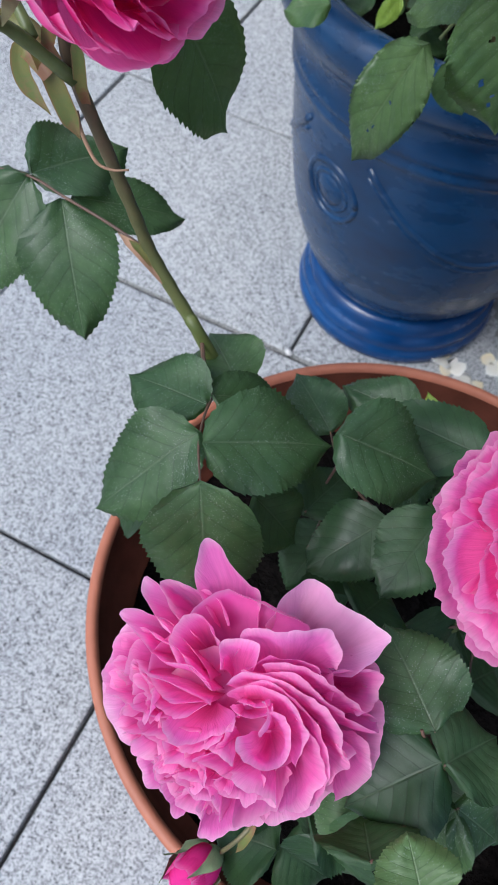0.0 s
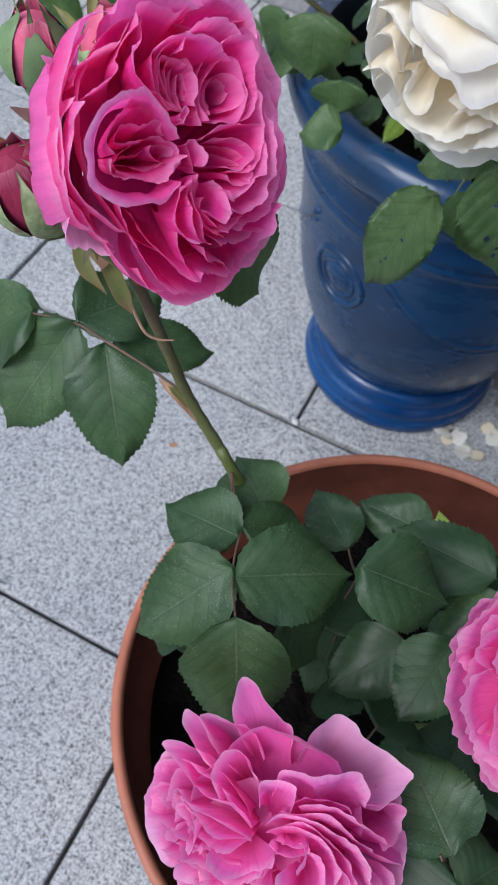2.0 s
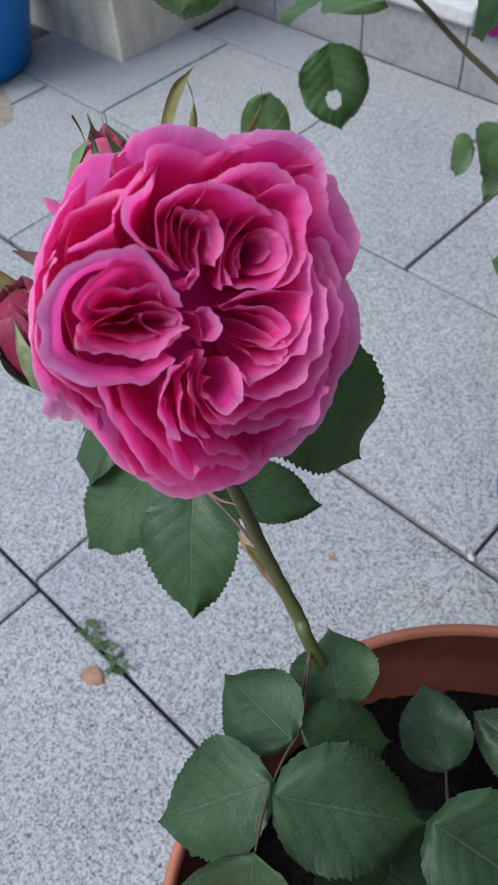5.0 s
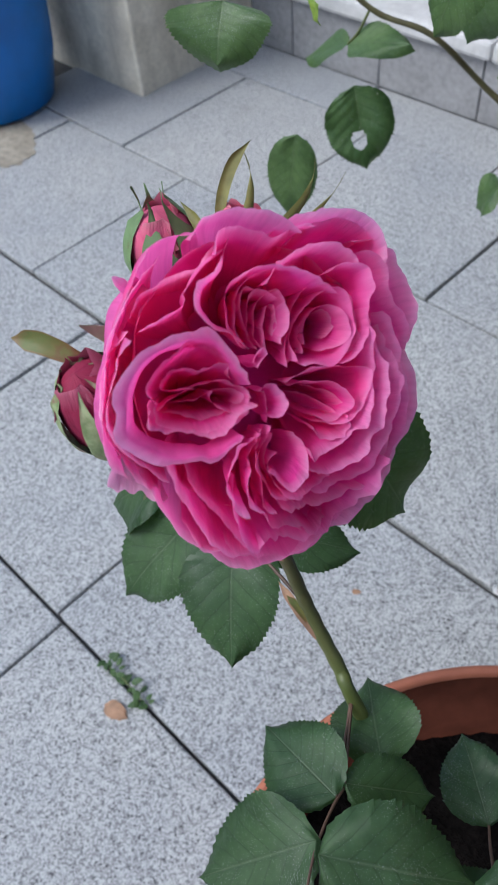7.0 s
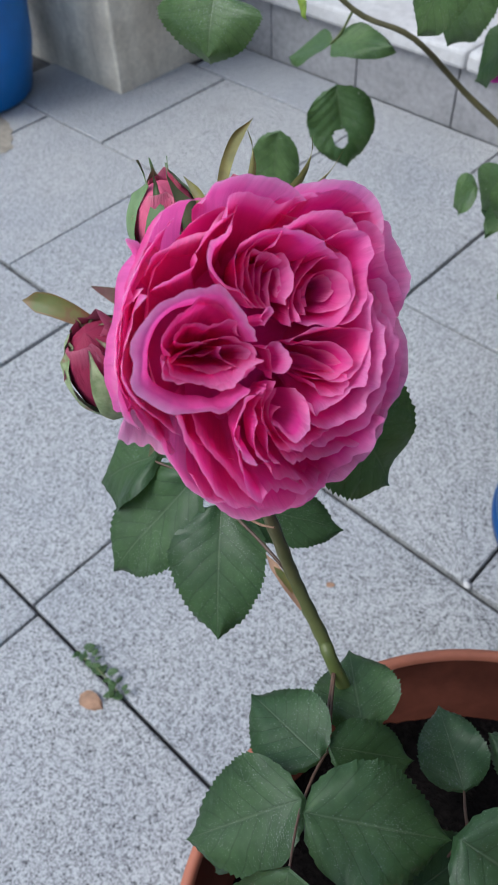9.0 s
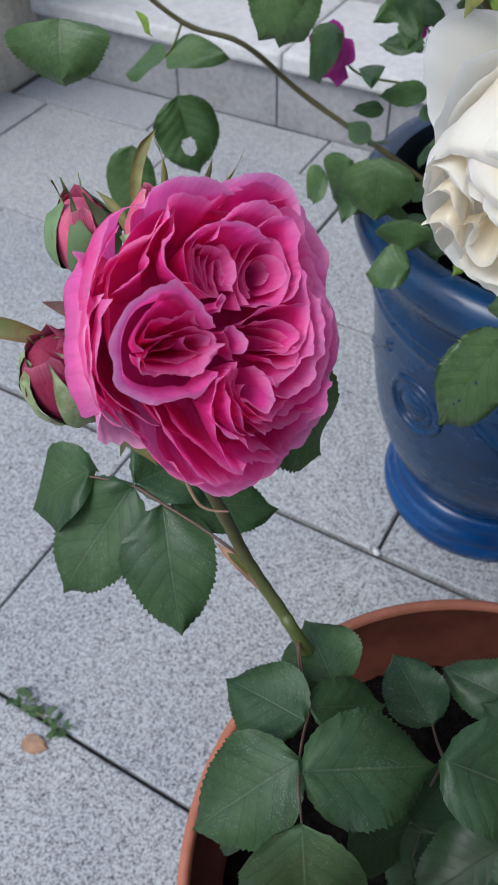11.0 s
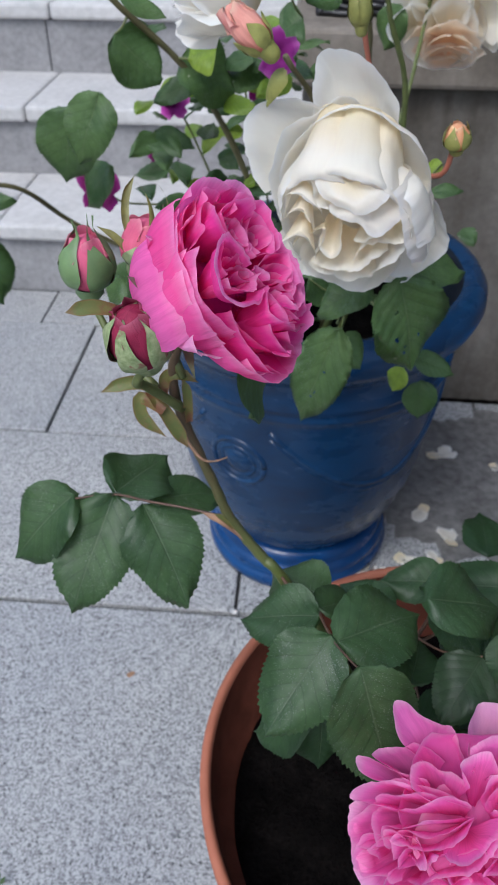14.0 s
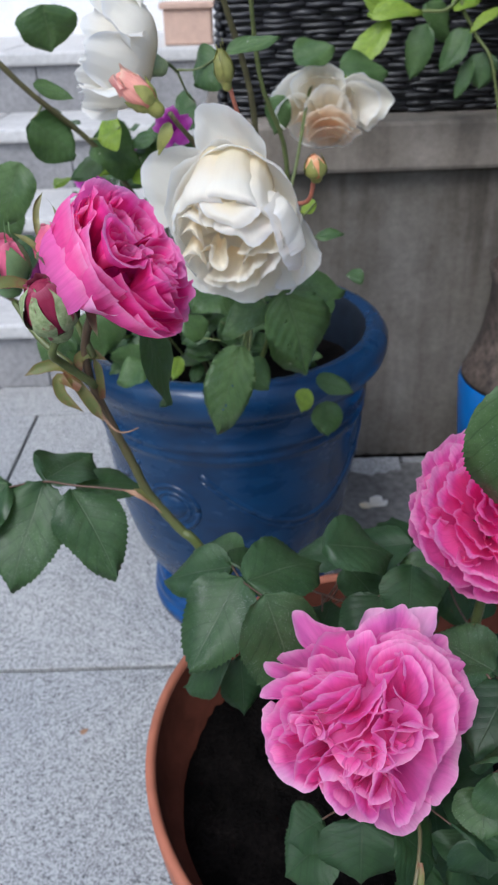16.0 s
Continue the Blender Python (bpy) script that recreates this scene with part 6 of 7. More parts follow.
leaf(rose_bush, (0.194, -0.444, 0.528), (0.169, -0.479, 0.512), 0.040, 0, mat=LEAF_CLEAN_SHADED)
leaf(rose_bush, (0.214, -0.441, 0.550), (0.204, -0.485, 0.540), 0.040, 0, mat=LEAF_CLEAN_SHADED)
leaf(rose_bush, (0.135, -0.465, 0.530), (0.163, -0.462, 0.495), 0.036, 0, mat=LEAF_CLEAN_SHADED)
leaf(rose_bush, (0.156, -0.446, 0.500), (0.168, -0.402, 0.495), 0.034, 0, mat=LEAF_CLEAN_SHADED)
leaf(rose_bush, (0.243, -0.529, 0.548), (0.209, -0.498, 0.550), 0.046, 0)
leaf(rose_bush, (0.249, -0.538, 0.548), (0.223, -0.568, 0.530), 0.046, 0, mat=LEAF_CLEAN_SHADED)
leaf(rose_bush, (0.250, -0.539, 0.550), (0.267, -0.517, 0.545), 0.044, 0, mat=LEAF_CLEAN_SHADED)
leaf(rose_bush, (0.261, -0.550, 0.540), (0.253, -0.571, 0.520), 0.038, 0)
leaf(rose_bush, (0.262, -0.549, 0.540), (0.284, -0.551, 0.530), 0.036, 0)
leaf(rose_bush, (0.164, -0.451, 0.470), (0.207, -0.439, 0.460), 0.040, 0, mat=LEAF_CLEAN_SHADED)
leaf(rose_bush, (0.170, -0.423, 0.450), (0.161, -0.464, 0.440), 0.045, 0, mat=LEAF_CLEAN_SHADED)
leaf(rose_bush, (0.100, -0.418, 0.540), (0.066, -0.386, 0.530), 0.042, 0)
leaf(rose_bush, (0.180, -0.378, 0.500), (0.208, -0.413, 0.485), 0.040, 0)
leaf(rose_bush, (0.244, -0.396, 0.520), (0.209, -0.427, 0.500), 0.040, 0)
leaf(rose_bush, (0.24, -0.558, 0.5), (0.247, -0.58, 0.49), 0.036, 0)
leaf(rose_bush, (0.237, -0.556, 0.485), (0.232, -0.58, 0.475), 0.036, 0)
leaf(rose_bush, (0.253, -0.587, 0.57), (0.241, -0.572, 0.575), 0.030, 0, mat=LEAF_W)
leaf(rose_bush, (0.214, -0.585, 0.44), (0.181, -0.589, 0.43), 0.045, 0, mat=LEAF_CLEAN_SHADED)
leaf(rose_bush, (0.217, -0.582, 0.43), (0.246, -0.583, 0.42), 0.050, 0, mat=LEAF_CLEAN_SHADED)
leaf(rose_bush, (0.231, -0.559, 0.45), (0.226, -0.577, 0.44), 0.040, 0, mat=LEAF_CLEAN_SHADED)
leaf(rose_bush, (0.204, -0.471, 0.47), (0.215, -0.443, 0.46), 0.050, 0, mat=LEAF_CLEAN_SHADED)
leaf(rose_bush, (0.228, -0.461, 0.46), (0.253, -0.468, 0.45), 0.050, 0, mat=LEAF_CLEAN_SHADED)
leaf(rose_bush, (0.263, -0.481, 0.48), (0.278, -0.461, 0.47), 0.050, 0, mat=LEAF_CLEAN_SHADED)
leaf(rose_bush, (0.172, -0.452, 0.46), (0.196, -0.464, 0.45), 0.050, 0, mat=LEAF_CLEAN_SHADED)
leaf(rose_bush, (0.226, -0.386, 0.525), (0.165, -0.379, 0.515), 0.042, 0, mat=LEAF_CLEAN_SHADED)
leaf(rose_bush, (0.214, -0.37, 0.5), (0.182, -0.397, 0.47), 0.040, 0, mat=LEAF_CLEAN_SHADED)
leaf(rose_bush, (0.238, -0.371, 0.5), (0.232, -0.397, 0.46), 0.040, 0, mat=LEAF_CLEAN_SHADED)
leaf(rose_bush, (0.253, -0.388, 0.5), (0.274, -0.401, 0.45), 0.035, 0, mat=LEAF_CLEAN_SHADED)
leaf(rose_bush, (0.099, -0.489, 0.53), (0.059, -0.476, 0.485), 0.040, 10, mat=LEAF_CLEAN_SHADED)
leaf(rose_bush, (0.102, -0.487, 0.52), (0.104, -0.496, 0.47), 0.030, 0, mat=LEAF_CLEAN_SHADED)
leaf(rose_bush, (0.237, -0.582, 0.55), (0.23, -0.563, 0.53), 0.040, 0, mat=LEAF_CLEAN_SHADED)
leaf(rose_bush, (0.149, -0.543, 0.44), (0.126, -0.55, 0.43), 0.035, 0, mat=LEAF_CLEAN_SHADED)
leaf(rose_bush, (0.154, -0.554, 0.44), (0.123, -0.565, 0.42), 0.045, 0, mat=LEAF_CLEAN_SHADED)
leaf(rose_bush, (0.17, -0.558, 0.46), (0.168, -0.58, 0.43), 0.055, 0, mat=LEAF_CLEAN_SHADED)
leaf(rose_bush, (0.188, -0.564, 0.46), (0.214, -0.572, 0.44), 0.050, 0, mat=LEAF_CLEAN_SHADED)
leaf(rose_bush, (0.218, -0.568, 0.47), (0.248, -0.555, 0.46), 0.050, 0, mat=LEAF_CLEAN_SHADED)
leaf(rose_bush, (0.235, -0.575, 0.47), (0.239, -0.586, 0.44), 0.050, 0, mat=LEAF_CLEAN_SHADED)
leaf(rose_bush, (0.240, -0.505, 0.712), (0.248, -0.51, 0.622), 0.054, 0, mat=LEAF_W)
stalks(rose_bush, [MAIN, [(0.20, -0.43, 0.30), (0.205, -0.48, 0.38), (0.19, -0.525, 0.47)], [(0.24, -0.40, 0.30), (0.255, -0.43, 0.40), (0.258, -0.455, 0.50)], [(0.25, -0.42, 0.30), (0.275, -0.48, 0.36), (0.28, -0.53, 0.45), (0.262, -0.548, 0.515)], [(0.19, -0.40, 0.30), (0.17, -0.39, 0.42), (0.16, -0.41, 0.50)]], 0.065, 0.0007, BROWN)
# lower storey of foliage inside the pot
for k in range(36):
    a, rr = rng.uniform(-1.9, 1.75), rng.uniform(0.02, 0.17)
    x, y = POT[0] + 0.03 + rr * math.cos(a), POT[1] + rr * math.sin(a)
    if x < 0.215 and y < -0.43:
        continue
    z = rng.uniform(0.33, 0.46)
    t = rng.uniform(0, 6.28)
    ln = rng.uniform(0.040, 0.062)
    leaf(rose_bush, (x, y, z), (x + ln * math.cos(t), y + ln * math.sin(t), z - rng.uniform(-0.01, 0.025)), ln * 0.72, rng.uniform(-25, 25), mat=LEAF_CLEAN_SHADED, teeth=12)


# ---- the ivory rose in the blue urn ----
ivory_rose = thing("ivory_rose", (VASE[0], VASE[1], 0.40), "ivory white climbing rose with buds, growing in the urn", "rose bush")
CANES = (
    ([(0.09, 0.10, 0.39), (0.11, -0.02, 0.52), (0.118, -0.15, 0.645), (0.113, -0.205, 0.715), (0.110, -0.232, 0.737)], 0.004, 0.003, GREEN),
    ([(0.06, 0.13, 0.39), (0.02, 0.06, 0.60), (-0.03, 0.02, 0.72), (-0.095, -0.03, 0.80), (-0.15, -0.07, 0.88)], 0.0034, 0.0024, OLIVE),
    ([(0.02, 0.17, 0.39), (-0.06, 0.16, 0.45), (-0.185, 0.12, 0.532), (-0.23, 0.07, 0.595), (-0.276, 0.04, 0.617), (-0.325, 0.0, 0.677), (-0.36, -0.03, 0.74)], 0.0032, 0.0020, OLIVE),
    ([(0.10, 0.14, 0.39), (0.12, 0.12, 0.60), (0.125, 0.08, 0.75), (0.095, 0.03, 0.87), (0.07, 0.0, 0.95)], 0.004, 0.003, OLIVE),
    ([(0.11, 0.10, 0.39), (0.15, 0.02, 0.58), (0.155, -0.02, 0.72), (0.13, -0.05, 0.80), (0.12, -0.08, 0.90)], 0.003, 0.002, GREEN),
    ([(0.11, -0.08, 0.58), (0.085, -0.17, 0.74), (0.06, -0.215, 0.795)], 0.002, 0.0018, OLIVE),
    ([(0.11, -0.15, 0.64), (0.115, -0.21, 0.76), (0.105, -0.24, 0.815)], 0.0018, 0.0016, RED_STEM),
    ([(0.12, -0.13, 0.63), (0.14, -0.20, 0.715), (0.16, -0.235, 0.733), (0.164, -0.245, 0.752)], 0.0018, 0.0016, RED_STEM),
    ([(0.05, 0.02, 0.80), (0.045, -0.05, 0.815), (0.03, -0.09, 0.82)], 0.0016, 0.0014, GREEN),
)
for pts, r0, r1, m in CANES:
    tube("cane", pts, r0, r1, m, ivory_rose)

hw = Head((0.1025, -0.286, 0.7345), (-0.14, -0.97, -0.06), (0.02, 0.1, 0.99))
RW = 0.0555
fw = receptacle("white_bloom", hw, RW, 0.050, ivory_rose, "large ivory white rose bloom with cupped petals")
fw_petal = petal_maker(hw, fw, RW, 0.075)
fw_petal(CREAM, [(0.8 * math.cos(0.35 * q), 0.75 * math.sin(0.35 * q), -0.45) for q in range(19)], (0.0, 0.0), (0.02, -0.3), (1.0, -0.4), 0.0, 0.01)
# guard petals, hood and heart
fw_petal(CREAM, ((-0.62, 0.10, -1.00), (-0.59, 0.85, -1.00), (-0.51, 1.17, -1.00), (-0.18, 1.17, -1.00), (0.08, 1.05, -0.95), (0.28, 0.82, -0.90), (0.38, 0.57, -0.85), (0.32, 0.27, -0.80)), (0.10, -0.11), (0.30, -0.10), (0.70, -0.30), 0.05, 0.008)
fw_petal(CREAM, ((-1.18, -0.49, -1.00), (-1.36, -0.04, -1.00), (-1.36, 0.31, -1.05), (-1.17, 0.55, -1.05), (-0.83, 0.67, -1.00), (-0.39, 0.60, -0.90)), (-0.18, -0.20), (0.20, -0.20), (0.85, -0.30), 0.05, 0.008)
fw_petal(CREAM, ((-0.83, -0.61, -0.50), (-0.96, -0.12, -0.55), (-0.88, 0.35, -0.60), (-0.58, 0.64, -0.65), (-0.15, 0.80, -0.70), (0.21, 0.66, -0.65)), (-0.11, -0.26), (0.20, -0.50), (0.90, -0.50), 0.03, 0.008)
fw_petal(CREAM, ((0.19, 0.22, -0.75), (0.49, 0.36, -0.70), (0.73, 0.14, -0.65), (0.84, -0.19, -0.60), (0.80, -0.62, -0.55)), (0.11, -0.23), (0.20, -0.40), (0.90, -0.35), 0.03, 0.008)
fw_petal(CREAM, ((0.57, -0.23, -0.75), (0.87, -0.25, -0.75), (1.09, -0.59, -0.75), (1.07, -0.93, -0.75), (0.84, -1.13, -0.70), (0.54, -1.19, -0.60)), (0.16, -0.16), (0.20, -0.30), (0.85, -0.30), 0.05, 0.008)
fw_petal(CREAM, ((0.93, -0.75, -0.70), (0.75, -1.21, -0.70), (0.45, -1.31, -0.65), (0.13, -1.30, -0.60)), (0.17, -0.22), (0.20, -0.30), (0.85, -0.30), 0.03, 0.008)
fw_petal(CREAM, ((-0.64, -0.91, -0.40), (-0.42, -1.12, -0.35), (-0.12, -1.19, -0.30), (0.20, -1.22, -0.30), (0.46, -1.10, -0.35), (0.62, -0.90, -0.40)), (-0.00, -0.24), (0.20, -0.50), (0.95, -0.45), 0.04, 0.01)
fw_petal(CREAM, ((-0.84, -0.70, -0.40), (-0.77, -0.97, -0.40), (-0.53, -1.15, -0.40), (-0.23, -1.21, -0.40)), (-0.06, -0.19), (0.20, -0.40), (0.90, -0.40), 0.03, 0.01)
fw_petal(CREAM, ((-0.72, -0.55, -0.42), (-0.77, -0.14, -0.42), (-0.49, 0.40, -0.42), (-0.08, 0.51, -0.42), (0.30, 0.40, -0.42), (0.56, -0.01, -0.42), (0.63, -0.41, -0.42)), (0.02, -0.12), (0.03, 0.05), (0.60, 0.02), 0, 0.005)
fw_petal(CREAM, ((-0.74, -0.33, -0.05), (-0.68, 0.01, 0.06), (-0.52, 0.23, 0.14), (-0.26, 0.30, 0.20), (-0.03, 0.29, 0.20)), (-0.32, 1.00), (0.42, -0.95), (0.72, 0.14), 0.02, 0.008)
fw_petal(CREAM, ((-0.50, 0.21, 0.10), (-0.22, 0.32, 0.22), (0.05, 0.35, 0.27), (0.31, 0.28, 0.24), (0.49, 0.07, 0.10), (0.60, -0.22, -0.05)), (-0.02, 1.03), (0.42, -0.95), (0.72, 0.14), 0.02, 0.008)
fw_petal(CREAM, ((0.09, 0.22, 0.14), (0.33, 0.20, 0.22), (0.54, 0.03, 0.18), (0.68, -0.31, 0.05), (0.74, -0.64, -0.10)), (0.25, 0.95), (0.42, -0.95), (0.75, 0.14), 0.02, 0.008)
fw_petal(CREAM, ((0.42, 0.23, 0.20), (0.57, -0.05, 0.18), (0.66, -0.38, 0.10), (0.71, -0.69, 0.00)), (-1.69, -0.60), (0.95, -0.90), (1.16, -0.40), -0.02, 0.012)
fw_petal(CREAM, ((0.29, 0.23, 0.05), (0.55, 0.13, 0.12), (0.69, -0.16, 0.10), (0.76, -0.45, 0.00)), (-2.05, -1.07), (0.95, -0.80), (1.12, -0.35), -0.02, 0.012)
fw_petal(CREAM, ((-0.51, 0.32, 0.05), (-0.66, 0.11, 0.08), (-0.72, -0.22, 0.05), (-0.64, -0.50, 0.03), (-0.48, -0.79, -0.05)), (1.45, -0.05), (0.96, -0.80), (1.08, -0.40), -0.02, 0.012)
fw_petal(CREAM, ((-0.69, -0.01, 0.05), (-0.51, 0.07, 0.16), (-0.31, -0.01, 0.20), (-0.21, -0.18, 0.16)), (-0.43, 0.18), (0.30, -0.20), (0.80, 0.00), 0.04, 0.012)
fw_petal(CREAM_IN, ((-0.70, -0.30, 0.00), (-0.54, -0.15, 0.10), (-0.37, -0.22, 0.14), (-0.29, -0.40, 0.08)), (-0.48, 0.06), (0.30, -0.20), (0.80, 0.00), 0.04, 0.012)
fw_petal(CREAM_IN, ((-0.71, -0.56, -0.05), (-0.56, -0.42, 0.05), (-0.41, -0.48, 0.08), (-0.32, -0.68, 0.02)), (-0.47, -0.18), (0.30, -0.20), (0.80, 0.00), 0.04, 0.012)
fw_petal(CREAM, ((-0.62, 0.15, 0.10), (-0.49, 0.31, 0.16), (-0.39, 0.21, 0.18), (-0.39, 0.03, 0.18), (-0.21, -0.04, 0.20)), (-0.03, 0.11), (0.40, -0.40), (0.90, -0.25), 0.04, 0.01)
fw_petal(CREAM, ((-0.41, 0.30, 0.12), (-0.28, 0.14, 0.26), (-0.06, 0.04, 0.32), (0.20, 0.03, 0.32), (0.38, 0.13, 0.26), (0.47, 0.22, 0.15)), (-0.01, 0.40), (0.30, -0.14), (0.80, -0.02), 0.05, 0.012)
fw_petal(CREAM, ((-0.22, -0.02, 0.16), (-0.07, -0.11, 0.26), (0.14, -0.11, 0.28), (0.34, -0.24, 0.24), (0.52, -0.12, 0.14), (0.56, 0.03, 0.05)), (0.09, 0.30), (0.30, -0.16), (0.80, -0.02), 0.05, 0.015)
fw_petal(CREAM_IN, ((-0.63, -0.59, -0.00), (-0.43, -0.37, 0.08), (-0.29, -0.27, 0.12), (-0.27, -0.39, 0.14), (-0.36, -0.72, 0.05)), (-0.15, -0.52), (0.40, -0.40), (0.95, -0.25), 0.04, 0.02)
fw_petal(CREAM_IN, ((-0.29, -0.33, 0.02), (-0.25, -0.53, 0.06), (-0.13, -0.63, 0.06), (-0.04, -0.52, 0.06), (-0.04, -0.33, 0.02)), (-0.15, -0.20), (0.30, -0.30), (0.90, -0.10), 0.04, 0.008)
fw_petal(CREAM_IN, ((0.10, -0.67, 0.02), (0.26, -0.48, 0.10), (0.43, -0.37, 0.12), (0.60, -0.34, 0.08), (0.60, -0.17, 0.00)), (0.22, -0.21), (0.30, -0.40), (0.90, -0.30), 0.04, 0.02)
fw_petal(CREAM_IN, ((-0.39, -0.78, -0.05), (-0.13, -0.80, 0.00), (0.11, -0.80, 0.02), (0.33, -0.62, 0.05), (0.52, -0.52, 0.00)), (0.07, -0.36), (0.30, -0.40), (0.90, -0.30), 0.04, 0.02)
fw_petal(CREAM_IN, ((-0.44, -0.90, -0.12), (-0.20, -0.94, -0.08), (0.11, -0.97, -0.08), (0.45, -0.75, -0.10), (0.64, -0.54, -0.12)), (0.07, -0.36), (0.30, -0.40), (0.90, -0.35), 0.04, 0.02)
fw_petal(CREAM, ((0.28, -0.92, -0.10), (0.41, -0.72, -0.00), (0.56, -0.55, 0.02), (0.66, -0.37, -0.05), (0.69, -0.20, -0.10)), (0.29, -0.33), (0.40, -0.40), (0.95, -0.30), 0.04, 0.02)
fw_petal(CREAM_IN, ((0.08, -0.40, 0.05), (0.20, -0.41, 0.10), (0.31, -0.33, 0.12), (0.40, -0.21, 0.08)), (0.17, -0.22), (0.30, -0.30), (0.90, -0.15), 0.04, 0.02)
calyx(fw, hw, RW, 0.045, 0.6, 0.2, 5, 10)

h5 = Head((0.002, -0.12, 0.832), (-0.90, -0.05, 0.30), (0, 0, 1))
f5 = receptacle("white_bloom", h5, 0.05, 0.04, ivory_rose, "white rose bloom seen from its side")
for k in range(7):
    petal(h5, f5, CREAM, 51.4 * k, ((0.006, -0.042), (0.050, -0.040), (0.046, 0.012)), 0.030, 0.03, 0.1, k)
for k in range(7):
    petal(h5, f5, CREAM, 51.4 * k + 25, ((0.006, -0.038), (0.042, -0.022), (0.030, 0.018)), 0.024, 0.03, 0.08, k * 1.3)
for k in range(9):
    fold_petal(h5, f5, CREAM, 40 * k, 0.010, 0.010, 0.010, 140, -0.03, 0.012, k)
h6 = Head((0.217, 0.240, 0.722), (0.03, -0.98, -0.12), (0.0, -0.12, 0.99))
f6 = receptacle("peach_bloom", h6, 0.06, 0.05, ivory_rose, "nodding ivory bloom with a peach heart")
f6_petal = petal_maker(h6, f6, 0.06, 0.07)
f6_petal(CREAM, [(0.8 * math.cos(0.35 * q), 0.75 * math.sin(0.35 * q), -0.3) for q in range(19)], (0.0, 0.0), (0.02, -0.4), (1.0, -0.45), 0.0, 0.02)
# pale guard petals and peach heart
f6_petal(CREAM, ((-1.10, -0.21, -0.30), (-1.18, 0.25, -0.35), (-0.87, 0.68, -0.40), (-0.39, 0.93, -0.40), (0.02, 0.98, -0.40)), (0.12, 0.03), (0.15, -0.40), (1.00, -0.35), 0.05, 0.02)
f6_petal(CREAM, ((0.33, 0.56, -0.35), (0.86, 0.78, -0.35), (1.44, 0.39, -0.40), (1.50, -0.02, -0.40), (1.00, -0.46, -0.35)), (0.12, 0.03), (0.15, -0.40), (1.00, -0.35), 0.05, 0.02)
f6_petal(CREAM, ((-0.60, 0.16, -0.05), (-0.68, 0.63, -0.12), (-0.35, 0.96, -0.25), (0.21, 0.96, -0.25), (0.44, 0.61, -0.12), (0.40, 0.12, -0.02)), (0.07, -0.09), (0.15, -0.50), (1.00, -0.35), 0.05, 0.02)
f6_petal(CREAM, ((-0.90, -0.28, -0.10), (-1.09, 0.03, -0.12), (-0.80, 0.43, -0.05), (-0.43, 0.50, 0.00), (-0.16, 0.11, 0.05)), (0.07, -0.09), (0.15, -0.50), (1.00, -0.30), 0.05, 0.02)
f6_petal(CREAM, ((0.30, 0.19, 0.00), (0.43, 0.62, -0.05), (0.90, 0.64, -0.15), (1.25, 0.22, -0.20), (1.02, -0.25, -0.15)), (0.13, -0.09), (0.15, -0.50), (1.00, -0.30), 0.05, 0.02)
f6_petal(CREAM, ((-0.49, -0.00, 0.10), (-0.37, 0.44, 0.08), (0.04, 0.64, 0.05), (0.45, 0.47, 0.08), (0.61, 0.02, 0.10)), (0.10, -0.17), (0.15, -0.50), (1.00, -0.30), 0.05, 0.02)
f6_petal(PEACH, ((-0.75, -0.20, -0.10), (-0.55, 0.12, 0.05), (-0.36, -0.06, 0.05), (-0.34, -0.39, -0.10)), (0.07, -0.17), (0.15, -0.40), (1.00, -0.30), 0.04, 0.03)
f6_petal(PEACH, ((-0.52, -0.20, 0.05), (-0.36, 0.14, 0.15), (0.03, 0.27, 0.18), (0.47, 0.11, 0.15), (0.73, -0.27, 0.00)), (0.12, -0.24), (0.15, -0.50), (1.00, -0.30), 0.04, 0.03)
f6_petal(PEACH, ((-0.44, -0.32, 0.05), (-0.20, -0.01, 0.20), (0.16, 0.05, 0.22), (0.49, -0.12, 0.15), (0.72, -0.41, 0.00)), (0.12, -0.29), (0.15, -0.50), (1.00, -0.30), 0.04, 0.03)
f6_petal(PEACH, ((-0.38, -0.46, -0.05), (-0.10, -0.19, 0.18), (0.31, -0.18, 0.18), (0.66, -0.48, -0.05)), (0.13, -0.38), (0.15, -0.50), (1.00, -0.30), 0.04, 0.03)
f6_petal(PEACH, ((-0.29, -0.59, -0.20), (0.09, -0.39, 0.10), (0.53, -0.60, -0.20)), (0.13, -0.50), (0.15, -0.40), (1.00, -0.30), 0.04, 0.03)
f6_petal(PEACH, ((-0.56, -0.46, -0.35), (-0.13, -0.68, -0.30), (0.50, -0.71, -0.30), (0.94, -0.49, -0.35)), (0.11, 0.03), (0.15, -0.30), (1.00, -0.30), 0.04, 0.03)
tube("cane", [(0.12, 0.13, 0.50), (0.17, 0.15, 0.66), (0.20, 0.27, 0.75), (0.22, 0.28, 0.77)], 0.0022, 0.0018, GREEN, ivory_rose)

bud(ivory_rose, "peach_bud", (0.050, -0.232, 0.802), (0.026, -0.231, 0.824), 0.0105, CORAL, 5, 0.1, 0.0, "opening peach pink rosebud", 30, 0.55, 0.1, STIPULE)
bud(ivory_rose, "side_bud", (0.103, -0.243, 0.817), (0.100, -0.245, 0.837), 0.0066, STIPULE, 5, 0.0, 0.2, "closed green rosebud", 36, 1.05, 0.1, STIPULE)
bud(ivory_rose, "small_bud", (0.1655, -0.246, 0.753), (0.1635, -0.250, 0.7685), 0.0080, APRICOT, 5, 0.05, 0.10, "round peach rosebud with green sepals", 40, 1.0, 0.15, STIPULE)
